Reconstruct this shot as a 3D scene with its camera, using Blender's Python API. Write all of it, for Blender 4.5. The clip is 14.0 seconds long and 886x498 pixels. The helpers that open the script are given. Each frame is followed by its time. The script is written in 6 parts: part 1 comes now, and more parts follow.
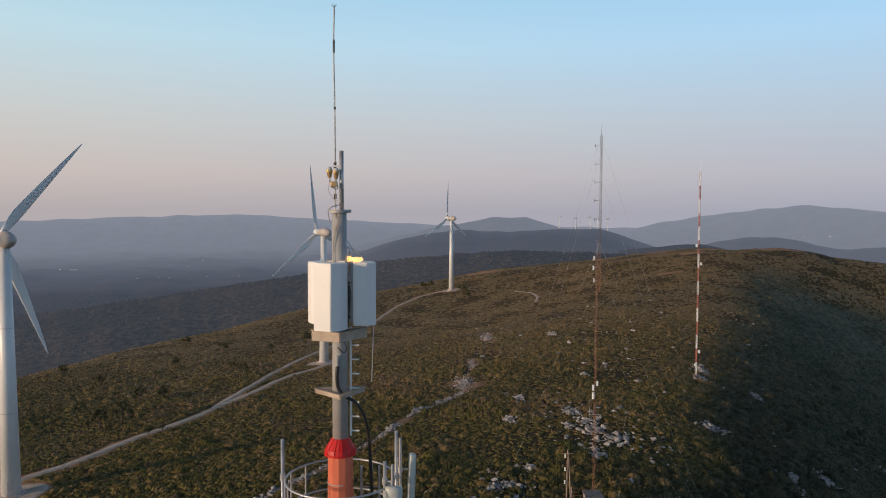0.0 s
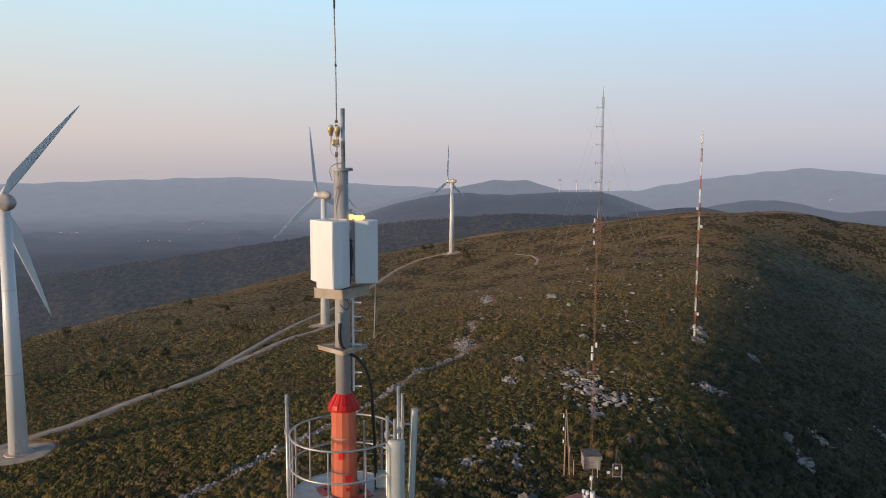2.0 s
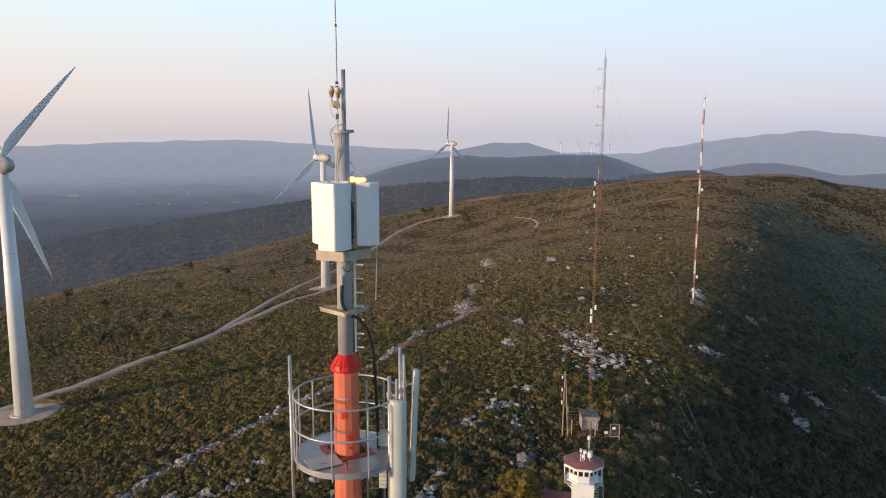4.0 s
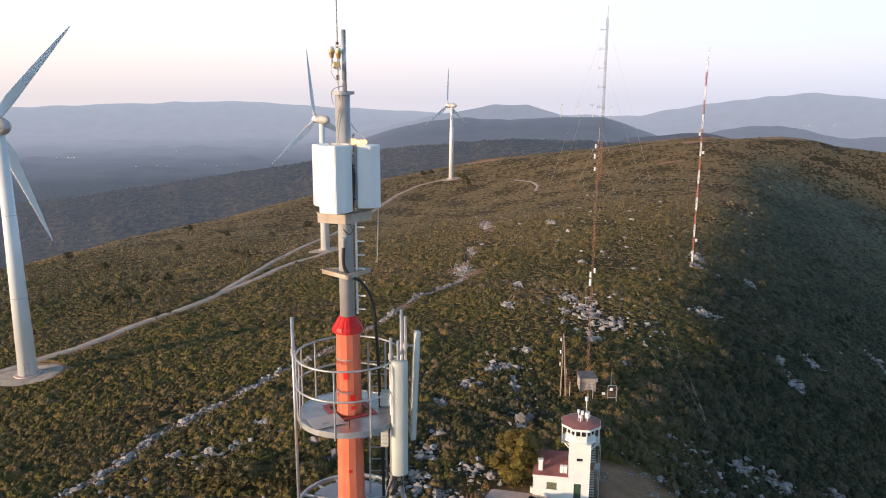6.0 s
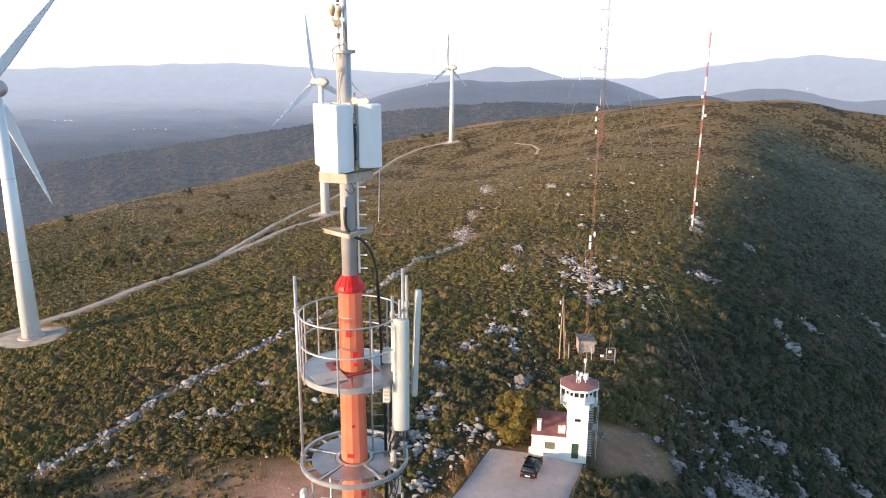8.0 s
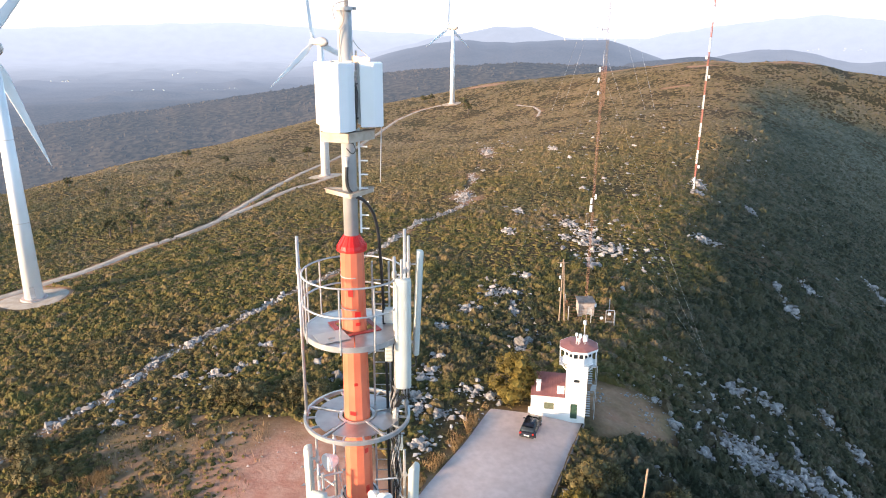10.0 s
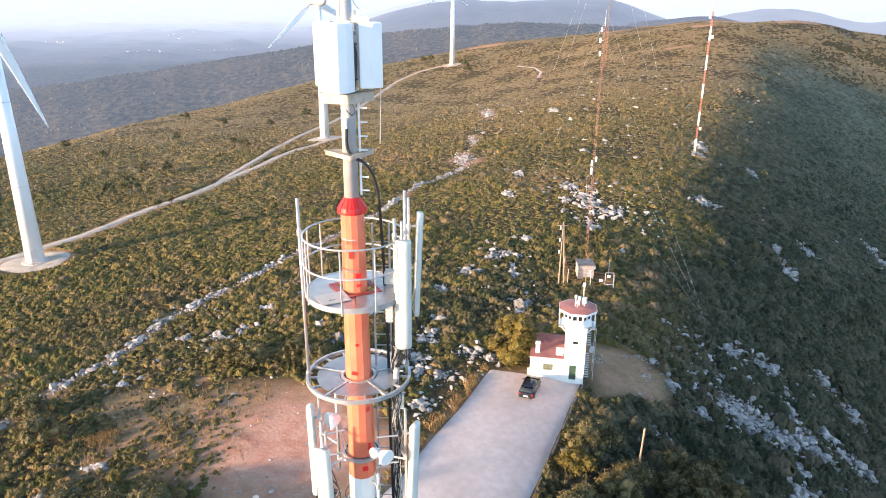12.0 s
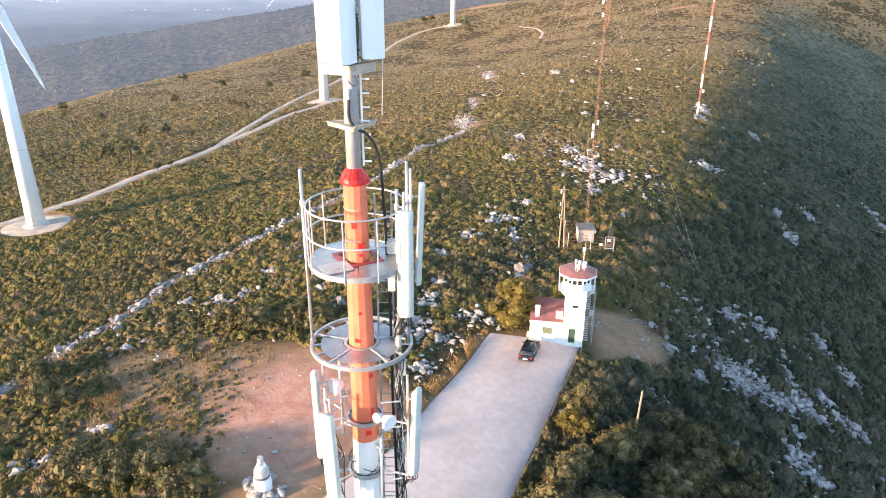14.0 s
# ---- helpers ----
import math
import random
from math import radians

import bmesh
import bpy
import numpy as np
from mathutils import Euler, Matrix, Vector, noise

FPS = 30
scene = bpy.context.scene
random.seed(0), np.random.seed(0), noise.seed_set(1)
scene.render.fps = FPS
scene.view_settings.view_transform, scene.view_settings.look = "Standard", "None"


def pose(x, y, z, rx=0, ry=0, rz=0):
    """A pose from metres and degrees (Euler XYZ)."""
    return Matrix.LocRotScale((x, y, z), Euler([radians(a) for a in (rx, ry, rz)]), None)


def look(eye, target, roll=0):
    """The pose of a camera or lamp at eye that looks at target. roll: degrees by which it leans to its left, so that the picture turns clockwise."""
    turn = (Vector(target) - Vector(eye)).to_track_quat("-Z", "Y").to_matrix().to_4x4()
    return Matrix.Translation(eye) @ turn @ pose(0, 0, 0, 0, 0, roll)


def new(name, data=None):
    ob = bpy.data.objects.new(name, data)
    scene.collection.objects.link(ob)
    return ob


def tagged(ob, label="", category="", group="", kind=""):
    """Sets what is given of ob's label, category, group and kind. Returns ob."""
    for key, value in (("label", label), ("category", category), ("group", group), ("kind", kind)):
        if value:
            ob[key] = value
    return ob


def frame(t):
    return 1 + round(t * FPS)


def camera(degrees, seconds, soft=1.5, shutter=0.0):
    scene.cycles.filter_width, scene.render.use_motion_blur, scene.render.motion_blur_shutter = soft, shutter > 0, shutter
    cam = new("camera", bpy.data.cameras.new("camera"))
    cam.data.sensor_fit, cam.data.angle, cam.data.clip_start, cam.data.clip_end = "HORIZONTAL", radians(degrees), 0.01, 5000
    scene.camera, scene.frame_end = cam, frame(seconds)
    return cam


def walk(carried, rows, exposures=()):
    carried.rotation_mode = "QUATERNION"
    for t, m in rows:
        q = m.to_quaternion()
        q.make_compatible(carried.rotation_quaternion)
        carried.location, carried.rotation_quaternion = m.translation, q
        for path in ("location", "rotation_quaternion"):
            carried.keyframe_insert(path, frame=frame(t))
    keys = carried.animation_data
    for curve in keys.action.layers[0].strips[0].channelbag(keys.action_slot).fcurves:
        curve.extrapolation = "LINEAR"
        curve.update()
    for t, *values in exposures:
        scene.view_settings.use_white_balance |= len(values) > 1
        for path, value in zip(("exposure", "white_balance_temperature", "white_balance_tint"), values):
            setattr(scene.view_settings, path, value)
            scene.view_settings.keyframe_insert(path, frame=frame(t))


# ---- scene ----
cam = camera(63.36, 14.0, soft=1.05)
PATH = [
    (0.0, pose(0.075, 0.221, 47.121, 87.000, -0.171, 0.009)),
    (0.5, pose(0.068, 0.197, 47.084, 86.276, -0.136, 0.012)),
    (1.0, pose(0.065, 0.174, 47.059, 85.549, -0.168, 0.014)),
    (1.5, pose(0.060, 0.155, 47.045, 84.805, -0.159, 0.026)),
    (2.0, pose(0.054, 0.138, 47.032, 84.055, -0.189, 0.034)),
    (2.5, pose(0.047, 0.122, 47.017, 83.338, -0.222, 0.039)),
    (3.0, pose(0.039, 0.107, 47.019, 82.578, -0.191, 0.025)),
    (5.5, pose(0.006, 0.086, 47.027, 78.923, -0.251, 0.010)),
    (6.0, pose(-0.003, 0.063, 47.025, 78.154, -0.296, 0.008)),
    (6.5, pose(-0.002, 0.035, 47.017, 77.432, -0.269, 0.015)),
    (7.0, pose(0.000, 0.000, 47.000, 76.743, -0.294, 0.021)),
    (7.5, pose(-0.004, -0.039, 46.987, 76.012, -0.315, 0.024)),
    (8.0, pose(-0.020, -0.081, 46.965, 75.280, -0.331, 0.023)),
    (10.5, pose(-0.046, -0.132, 46.913, 71.573, -0.413, 0.092)),
    (11.0, pose(-0.046, -0.161, 46.905, 70.839, -0.374, 0.070)),
    (11.5, pose(-0.041, -0.179, 46.912, 70.095, -0.374, 0.077)),
    (12.0, pose(-0.044, -0.196, 46.925, 69.355, -0.358, 0.069)),
    (12.5, pose(-0.046, -0.215, 46.946, 68.629, -0.369, 0.079)),
    (13.0, pose(-0.053, -0.241, 46.991, 67.878, -0.365, 0.095)),
    (13.5, pose(-0.061, -0.274, 47.057, 67.135, -0.394, 0.119)),
    (14.0, pose(-0.071, -0.307, 47.131, 66.409, -0.387, 0.112)),
]

EXPOSURES = [(0.0, -0.82), (3.0, -0.44), (5.5, 0.0), (6.5, 0.24), (8.0, 0.66), (10.5, 1.20), (14.0, 1.54)]
walk(cam, PATH, EXPOSURES)

# ---- light: low evening sun from behind and to one side, clear hazy sky ----
SUN = Vector((-0.88, -0.46, 0.160)).normalized()
world = bpy.data.worlds.new("evening_sky")
scene.world = world
world.use_nodes = True
wn = world.node_tree.nodes
sky = wn.new("ShaderNodeTexSky")
sky.sky_type = "NISHITA"
sky.sun_disc = False
sky.sun_elevation = math.asin(SUN.z)
sky.sun_rotation = math.atan2(SUN.x, SUN.y)
sky.altitude = 600
sky.dust_density = 1.0
wl = world.node_tree.links.new
tc, sep = wn.new("ShaderNodeTexCoord"), wn.new("ShaderNodeSeparateXYZ")
wl(tc.outputs["Generated"], sep.inputs["Vector"])
# haze: warm and thick along the horizon, thinning to clear blue overhead
band = wn.new("ShaderNodeValToRGB")
wl(sep.outputs["Z"], band.inputs["Fac"])
cr = band.color_ramp
cr.elements[0].position, cr.elements[0].color = 0.0, (4.3, 4.1, 4.7, 0.97)
cr.elements[1].position, cr.elements[1].color = 1.0, (0.4, 0.65, 1.2, 0.7)
for p, c in ((0.05, (5.6, 5.15, 5.45, 0.97)), (0.12, (5.7, 6.15, 6.75, 0.96)), (0.22, (5.1, 7.3, 9.1, 0.95)), (0.32, (3.8, 6.7, 9.3, 0.93)), (0.45, (1.1, 1.9, 3.0, 0.85)), (0.65, (0.5, 0.8, 1.5, 0.8))):
    e = cr.elements.new(p)
    e.color = c
mixer = wn.new("ShaderNodeMix")
mixer.data_type = "RGBA"
wl(band.outputs["Alpha"], mixer.inputs["Factor"])
wl(sky.outputs["Color"], mixer.inputs["A"])
# the haze is creamy towards the sun and bluer away from it
side = wn.new("ShaderNodeValToRGB")
turn = wn.new("ShaderNodeMapRange")
turn.inputs["From Min"].default_value, turn.inputs["From Max"].default_value = -0.6, 0.6
wl(sep.outputs["X"], turn.inputs["Value"])
wl(turn.outputs["Result"], side.inputs["Fac"])
side.color_ramp.elements[0].color, side.color_ramp.elements[1].color = (1.28, 1.2, 1.06, 1), (1.0, 1.1, 1.2, 1)
tint = wn.new("ShaderNodeMix")
tint.data_type, tint.blend_type = "RGBA", "MULTIPLY"
tint.inputs["Factor"].default_value = 1
wl(band.outputs["Color"], tint.inputs["A"])
wl(side.outputs["Color"], tint.inputs["B"])
wl(tint.outputs["Result"], mixer.inputs["B"])
wn["Background"].inputs["Strength"].default_value = 0.15
wl(mixer.outputs["Result"], wn["Background"].inputs["Color"])
sun = bpy.data.lights.new("sun", "SUN")
sun.energy, sun.angle, sun.color = 5.6, radians(5.0), (1.0, 0.72, 0.48)
sun_ob = new("sun", sun)
sun_ob.matrix_world = look(SUN * 300, (0, 0, 0))


# ---- materials ----
def material(name, colours, scale=1.0, rough=0.7, metal=0.0, bump=0.0, bump_scale=None, detail=6.0, island=0.0, spec=0.5, patch=None):
    """Noise blend of two or three colours at world size; island: lightness spread from piece to piece; patch: (colour, scale, low, high)."""
    m = bpy.data.materials.new(name)
    m.use_nodes = True
    nt = m.node_tree
    n, link = nt.nodes, nt.links.new
    b = n["Principled BSDF"]
    b.inputs["Roughness"].default_value, b.inputs["Metallic"].default_value = rough, metal
    b.inputs["Specular IOR Level"].default_value = spec
    geo = n.new("ShaderNodeNewGeometry")
    tex = n.new("ShaderNodeTexNoise")
    tex.inputs["Scale"].default_value, tex.inputs["Detail"].default_value = scale, detail
    link(geo.outputs["Position"], tex.inputs["Vector"])
    ramp = n.new("ShaderNodeValToRGB")
    ramp.color_ramp.elements[0].position, ramp.color_ramp.elements[1].position = 0.32, 0.68
    ramp.color_ramp.elements[0].color = (*colours[0], 1)
    ramp.color_ramp.elements[1].color = (*colours[-1], 1)
    if len(colours) == 3:
        ramp.color_ramp.elements.new(0.5).color = (*colours[1], 1)
    link(tex.outputs["Fac"], ramp.inputs["Fac"])
    out = ramp.outputs["Color"]
    if patch:
        t2 = n.new("ShaderNodeTexNoise")
        t2.inputs["Scale"].default_value, t2.inputs["Detail"].default_value = patch[1], 4
        link(geo.outputs["Position"], t2.inputs["Vector"])
        mr = n.new("ShaderNodeMapRange")
        mr.inputs["From Min"].default_value, mr.inputs["From Max"].default_value = patch[2], patch[3]
        link(t2.outputs["Fac"], mr.inputs["Value"])
        mix = n.new("ShaderNodeMix")
        mix.data_type = "RGBA"
        mix.inputs["B"].default_value = (*patch[0], 1)
        link(mr.outputs["Result"], mix.inputs["Factor"])
        link(out, mix.inputs["A"])
        out = mix.outputs["Result"]
    if island:
        hsv = n.new("ShaderNodeHueSaturation")
        mr = n.new("ShaderNodeMapRange")
        mr.inputs["To Min"].default_value, mr.inputs["To Max"].default_value = 1 - island, 1 + island
        link(geo.outputs["Random Per Island"], mr.inputs["Value"])
        link(mr.outputs["Result"], hsv.inputs["Value"])
        link(out, hsv.inputs["Color"])
        out = hsv.outputs["Color"]
    link(out, b.inputs["Base Color"])
    if bump:
        t3 = n.new("ShaderNodeTexNoise")
        t3.inputs["Scale"].default_value, t3.inputs["Detail"].default_value = bump_scale or scale * 4, 6
        link(geo.outputs["Position"], t3.inputs["Vector"])
        bp = n.new("ShaderNodeBump")
        bp.inputs["Strength"].default_value, bp.inputs["Distance"].default_value = min(1, bump), 0.05 if not bump_scale else 0.3 / bump_scale
        link(t3.outputs["Fac"], bp.inputs["Height"])
        link(bp.outputs["Normal"], b.inputs["Normal"])
    return m


def scrub_material():
    """Heath and kermes scrub: each bush has its own tone between green, olive, straw and brown; greener, and darkened
    for its shade, on the far flank.
    """
    m = bpy.data.materials.new("scrub_leaves")
    m.use_nodes = True
    n, link = m.node_tree.nodes, m.node_tree.links.new
    b = n["Principled BSDF"]
    b.inputs["Roughness"].default_value, b.inputs["Specular IOR Level"].default_value = 0.8, 0.12
    geo = n.new("ShaderNodeNewGeometry")

    def attr(name):
        a = n.new("ShaderNodeAttribute")
        a.attribute_name = name
        return a.outputs["Fac"]

    def ramp(fac, *stops):
        r = n.new("ShaderNodeValToRGB")
        r.color_ramp.elements[0].position, r.color_ramp.elements[0].color = stops[0][0], (*stops[0][1], 1)
        r.color_ramp.elements[1].position, r.color_ramp.elements[1].color = stops[-1][0], (*stops[-1][1], 1)
        for p, c in stops[1:-1]:
            r.color_ramp.elements.new(p).color = (*c, 1)
        link(fac, r.inputs["Fac"])
        return r.outputs["Color"]

    def noise_at(scale, detail=5):
        t = n.new("ShaderNodeTexNoise")
        t.inputs["Scale"].default_value, t.inputs["Detail"].default_value = scale, detail
        link(geo.outputs["Position"], t.inputs["Vector"])
        return t.outputs["Fac"]

    def blend(fac, a, c, kind="MIX"):
        x = n.new("ShaderNodeMix")
        x.data_type, x.blend_type = "RGBA", kind
        link(a, x.inputs["A"]), link(c, x.inputs["B"])
        if isinstance(fac, float):
            x.inputs["Factor"].default_value = fac
        else:
            link(fac, x.inputs["Factor"])
        return x.outputs["Result"]
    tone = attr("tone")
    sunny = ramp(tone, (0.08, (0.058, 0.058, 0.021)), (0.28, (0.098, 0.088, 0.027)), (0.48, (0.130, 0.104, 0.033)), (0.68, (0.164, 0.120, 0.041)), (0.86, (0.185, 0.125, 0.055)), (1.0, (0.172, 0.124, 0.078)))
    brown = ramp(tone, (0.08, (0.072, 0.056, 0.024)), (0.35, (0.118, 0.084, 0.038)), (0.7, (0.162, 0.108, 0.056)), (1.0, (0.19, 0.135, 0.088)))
    # the flank's green is also darkened to paint in its shade
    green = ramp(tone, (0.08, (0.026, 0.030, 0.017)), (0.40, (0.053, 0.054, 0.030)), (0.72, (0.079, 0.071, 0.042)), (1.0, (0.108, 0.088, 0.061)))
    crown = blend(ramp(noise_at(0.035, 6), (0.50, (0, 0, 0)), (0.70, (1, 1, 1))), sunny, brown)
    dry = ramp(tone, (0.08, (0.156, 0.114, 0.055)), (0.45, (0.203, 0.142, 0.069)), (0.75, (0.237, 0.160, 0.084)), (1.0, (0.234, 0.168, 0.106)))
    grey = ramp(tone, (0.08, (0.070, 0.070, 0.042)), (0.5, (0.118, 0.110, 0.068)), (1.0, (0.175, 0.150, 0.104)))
    # lower, drier heath further along the hill, colours lightened for its weaker self-shading
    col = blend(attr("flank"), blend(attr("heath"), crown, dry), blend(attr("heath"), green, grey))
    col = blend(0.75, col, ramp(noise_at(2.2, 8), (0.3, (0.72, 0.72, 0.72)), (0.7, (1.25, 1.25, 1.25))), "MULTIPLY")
    link(col, b.inputs["Base Color"])
    return m


M_SCRUB = scrub_material()
M_TREE = material("oak_leaves", [(0.045, 0.042, 0.018), (0.10, 0.084, 0.034), (0.18, 0.13, 0.054)], 0.8, 0.7, island=0.45, spec=0.25)
M_PINE = material("pine_needles", [(0.030, 0.034, 0.016), (0.060, 0.058, 0.026), (0.10, 0.084, 0.038)], 0.8, 0.75, island=0.4, spec=0.15)
M_OLIVE = material("broom_leaves", [(0.085, 0.066, 0.014), (0.165, 0.118, 0.028)], 1.2, 0.7, island=0.45, spec=0.2)
M_BARK = material("bark", [(0.06, 0.045, 0.035), (0.13, 0.1, 0.08)], 6, 0.9, bump=0.6)
M_ROCK = material("limestone", [(0.25, 0.228, 0.218), (0.45, 0.41, 0.39)], 1.6, 0.9, bump=1.0, island=0.3, spec=0.2, patch=((0.15, 0.145, 0.14), 0.9, 0.5, 0.75))
M_GREYROCK = material("dark_limestone", [(0.13, 0.122, 0.12), (0.25, 0.235, 0.228)], 1.6, 0.9, bump=1.0, spec=0.2, patch=((0.09, 0.088, 0.085), 0.9, 0.5, 0.75))
M_CONCRETE = material("worn_concrete", [(0.57, 0.44, 0.40), (0.67, 0.53, 0.49)], 1.3, 0.9, bump=0.3, bump_scale=8, patch=((0.49, 0.365, 0.32), 0.16, 0.45, 0.85))
M_KERB = material("kerb_concrete", [(0.10, 0.09, 0.085), (0.2, 0.18, 0.17)], 1.2, 0.95)
M_TRACK = material("gravel_track", [(0.34, 0.28, 0.23), (0.50, 0.43, 0.37)], 0.5, 0.95, bump=0.5, bump_scale=6)
M_WHITE = material("white_paint", [(0.74, 0.74, 0.73), (0.82, 0.82, 0.80)], 0.8, 0.45)
M_TURBINE = material("turbine_white", [(0.70, 0.72, 0.73), (0.78, 0.79, 0.79)], 0.15, 0.35)
M_TURB_GREY = material("nacelle_grey", [(0.42, 0.38, 0.36), (0.56, 0.52, 0.5)], 0.5, 0.5)
M_ORANGE = material("faded_orange_paint", [(0.63, 0.142, 0.078), (0.71, 0.205, 0.115)], 1.3, 0.42)
M_RED = material("fresh_red_paint", [(0.55, 0.014, 0.012), (0.66, 0.022, 0.018)], 2, 0.4)
M_DARKRED = material("dark_red_paint", [(0.22, 0.022, 0.02), (0.32, 0.045, 0.04)], 3, 0.5)
M_STEEL = material("galvanised_steel", [(0.42, 0.42, 0.43), (0.58, 0.58, 0.59)], 5, 0.42, metal=0.55)
M_FLOOR = material("platform_sheet", [(0.30, 0.285, 0.29), (0.42, 0.40, 0.41)], 3, 0.33, metal=0.55)
M_GREYPAINT = material("grey_tube_paint", [(0.36, 0.35, 0.345), (0.46, 0.455, 0.45)], 2.2, 0.5)
M_RADOME = material("radome_plastic", [(0.52, 0.535, 0.49), (0.60, 0.615, 0.565)], 1.5, 0.45)
M_PANELWHITE = material("panel_white", [(0.83, 0.82, 0.81), (0.88, 0.87, 0.86)], 1.5, 0.4)
M_BLACK = material("black_rubber", [(0.012, 0.012, 0.013), (0.025, 0.025, 0.026)], 6, 0.5)
M_RUST = material("rusty_lattice", [(0.20, 0.085, 0.05), (0.34, 0.17, 0.11)], 1.5, 0.8)
M_MASTGREY = material("mast_grey", [(0.10, 0.085, 0.08), (0.2, 0.17, 0.16)], 1.5, 0.7)
M_BANDRED = material("faded_band_red", [(0.36, 0.115, 0.085), (0.46, 0.17, 0.13)], 1.5, 0.7)
M_ROOF = material("red_roof_sheet", [(0.29, 0.11, 0.10), (0.37, 0.155, 0.14)], 0.9, 0.75)
M_GREEN = material("green_shutter", [(0.025, 0.06, 0.04), (0.04, 0.085, 0.055)], 3, 0.5)
M_SHUTTER = material("faded_shutter_paint", [(0.13, 0.145, 0.09), (0.19, 0.20, 0.13)], 3, 0.6)
M_GLASS = material("dark_glass", [(0.02, 0.025, 0.03), (0.035, 0.04, 0.045)], 1, 0.08)
M_CAR = material("dark_car_paint", [(0.012, 0.013, 0.02), (0.02, 0.021, 0.03)], 1, 0.18)
M_WOOD = material("grey_wood", [(0.24, 0.16, 0.11), (0.38, 0.28, 0.2)], 4, 0.85)
M_BRASS = material("lamp_brass", [(0.42, 0.28, 0.12), (0.6, 0.42, 0.2)], 6, 0.35, metal=0.5)
M_PLATE = material("weathered_plate", [(0.36, 0.275, 0.205), (0.54, 0.45, 0.365)], 4, 0.7)
M_PINK = material("faded_brick_dust", [(0.30, 0.25, 0.225), (0.40, 0.34, 0.31)], 3, 0.8)
M_TAIL = material("red_lamp_glass", [(0.4, 0.02, 0.015), (0.5, 0.03, 0.02)], 3, 0.2)


# ---- ground ----
SWELLS = [28.7, -4.6, 14.4, -3.1, -17.9, 14.6, 4.0, -23.5, 38.1, -9.9, -52.6, 30.3, 27.7, 2.9, -6.1, 18.9, -34.6, 7.6, 11.4, 9.6, -19.1, 51.0, -24.9, -26.9, -13.1, 19.3, -13.1, 9.4, -8.7, 1.8, 5.9, 24.3, -23.2, 3.3, 32.9, -4.2, -6.4, 6.2, 16.5, 11.0, 5.0, -27.3]
TILT = [-23.73, 14.4, -1.01]

CENTRES = [(x, y) for y in range(-100, 561, 110) for x in range(-220, 331, 110)]
EDGE_AZ = [-180, -90, -50, -32, -26, -21, -17, -11, -6, 0, 5, 14, 22, 32, 60, 120, 180]
EDGE_R = [230, 230, 260, 277, 316, 359, 397, 439, 482, 495, 502, 479, 470, 476, 420, 260, 230]

# a last low swell before the brow: bearing, height
RISE_AZ = [-60, -31.7, -24.7, -20.9, -16.8, -10.4, -3.8, 0.7, 3.0, 5.2, 7.4, 9.7, 11.8, 16.1, 18.1, 20.1, 22.1, 24.0, 25.1, 27.3, 28.7, 31.7, 60]
RISE = [0, 0.5, 1.9, 0.1, -3.4, -2.8, -2.0, -1.3, 0.0, -1.1, -2.3, -3.3, -3.6, -3.2, -2.2, -1.9, -3.1, -1.7, -0.3, -0.9, -2.7, -1.1, 0]


def smooth_noise(x, y, s, seed=0.0):
    """Cheap rolling relief from a few turned waves, about -1 to 1."""
    v = 0
    for k in range(5):
        a = k * 2.399 + seed
        v = v + np.sin((x * np.cos(a) + y * np.sin(a)) / s * (1 + 0.31 * k) + 1.7 * k + 3 * np.sin((x * np.sin(a) - y * np.cos(a)) / s * 0.37 + k))
    return v / 3.2


def crest_side(x, y):
    """Metres past the crest line, down the flank that turns from the sun."""
    return x - 25 - 0.40 * (y - 90) - 14 * np.clip((y - 190) / 90, 0, 1) + 2.5 * np.clip((135 - y) / 45, 0, 1)


def gz(x, y):
    """Height of the hill's surface: broad swells, an edge where it falls to the valley, and small relief."""
    x, y = np.asarray(x, float), np.asarray(y, float)
    z = TILT[0] + TILT[1] * x / 100 + TILT[2] * y / 100
    for (cx, cy), h in zip(CENTRES, SWELLS):
        z = z + h * np.exp(-((x - cx) ** 2 + (y - cy) ** 2) / 28800)
    steep = 0.18 + 0.05 * np.clip((y - 190) / 70, 0, 1) + 0.07 * np.clip((135 - y) / 45, 0, 1)
    z = z - steep * 4 * np.logaddexp(0, crest_side(x, y) / 4) * np.clip((440 - y) / 90, 0, 1)
    r = np.hypot(x, y)
    az = np.degrees(np.arctan2(x, y))
    brow = np.interp(az, EDGE_AZ, EDGE_R)
    up = np.clip((r - brow + 35) / 70, 0, 1)
    z = z + np.interp(az, RISE_AZ, RISE) * up * up * (3 - 2 * up)
    over = (r - brow - 50) / 14
    z = z - 0.42 * 14 * np.logaddexp(0, over)
    return z + 0.10 * smooth_noise(x, y, 3.1) * np.clip((r - 85) / 60, 0, 1)


def z_at(x, y):
    return float(gz(x, y))


def inside(x, y, poly):
    """Which of the points lie within the outline."""
    c = np.zeros(np.shape(x), bool)
    for (x0, y0), (x1, y1) in zip(poly, poly[1:] + poly[:1]):
        hit = ((y0 > y) != (y1 > y)) & (x < (x1 - x0) * (y - y0) / ((y1 - y0) or 1e-9) + x0)
        c ^= hit
    return c


def near_line(x, y, pts):
    """Distance to a broken line."""
    d = np.full(np.shape(x), 1e9)
    for (x0, y0), (x1, y1) in zip(pts, pts[1:]):
        s = np.clip(((x - x0) * (x1 - x0) + (y - y0) * (y1 - y0)) / ((x1 - x0) ** 2 + (y1 - y0) ** 2), 0, 1)
        d = np.minimum(d, np.hypot(x - x0 - s * (x1 - x0), y - y0 - s * (y1 - y0)))
    return d


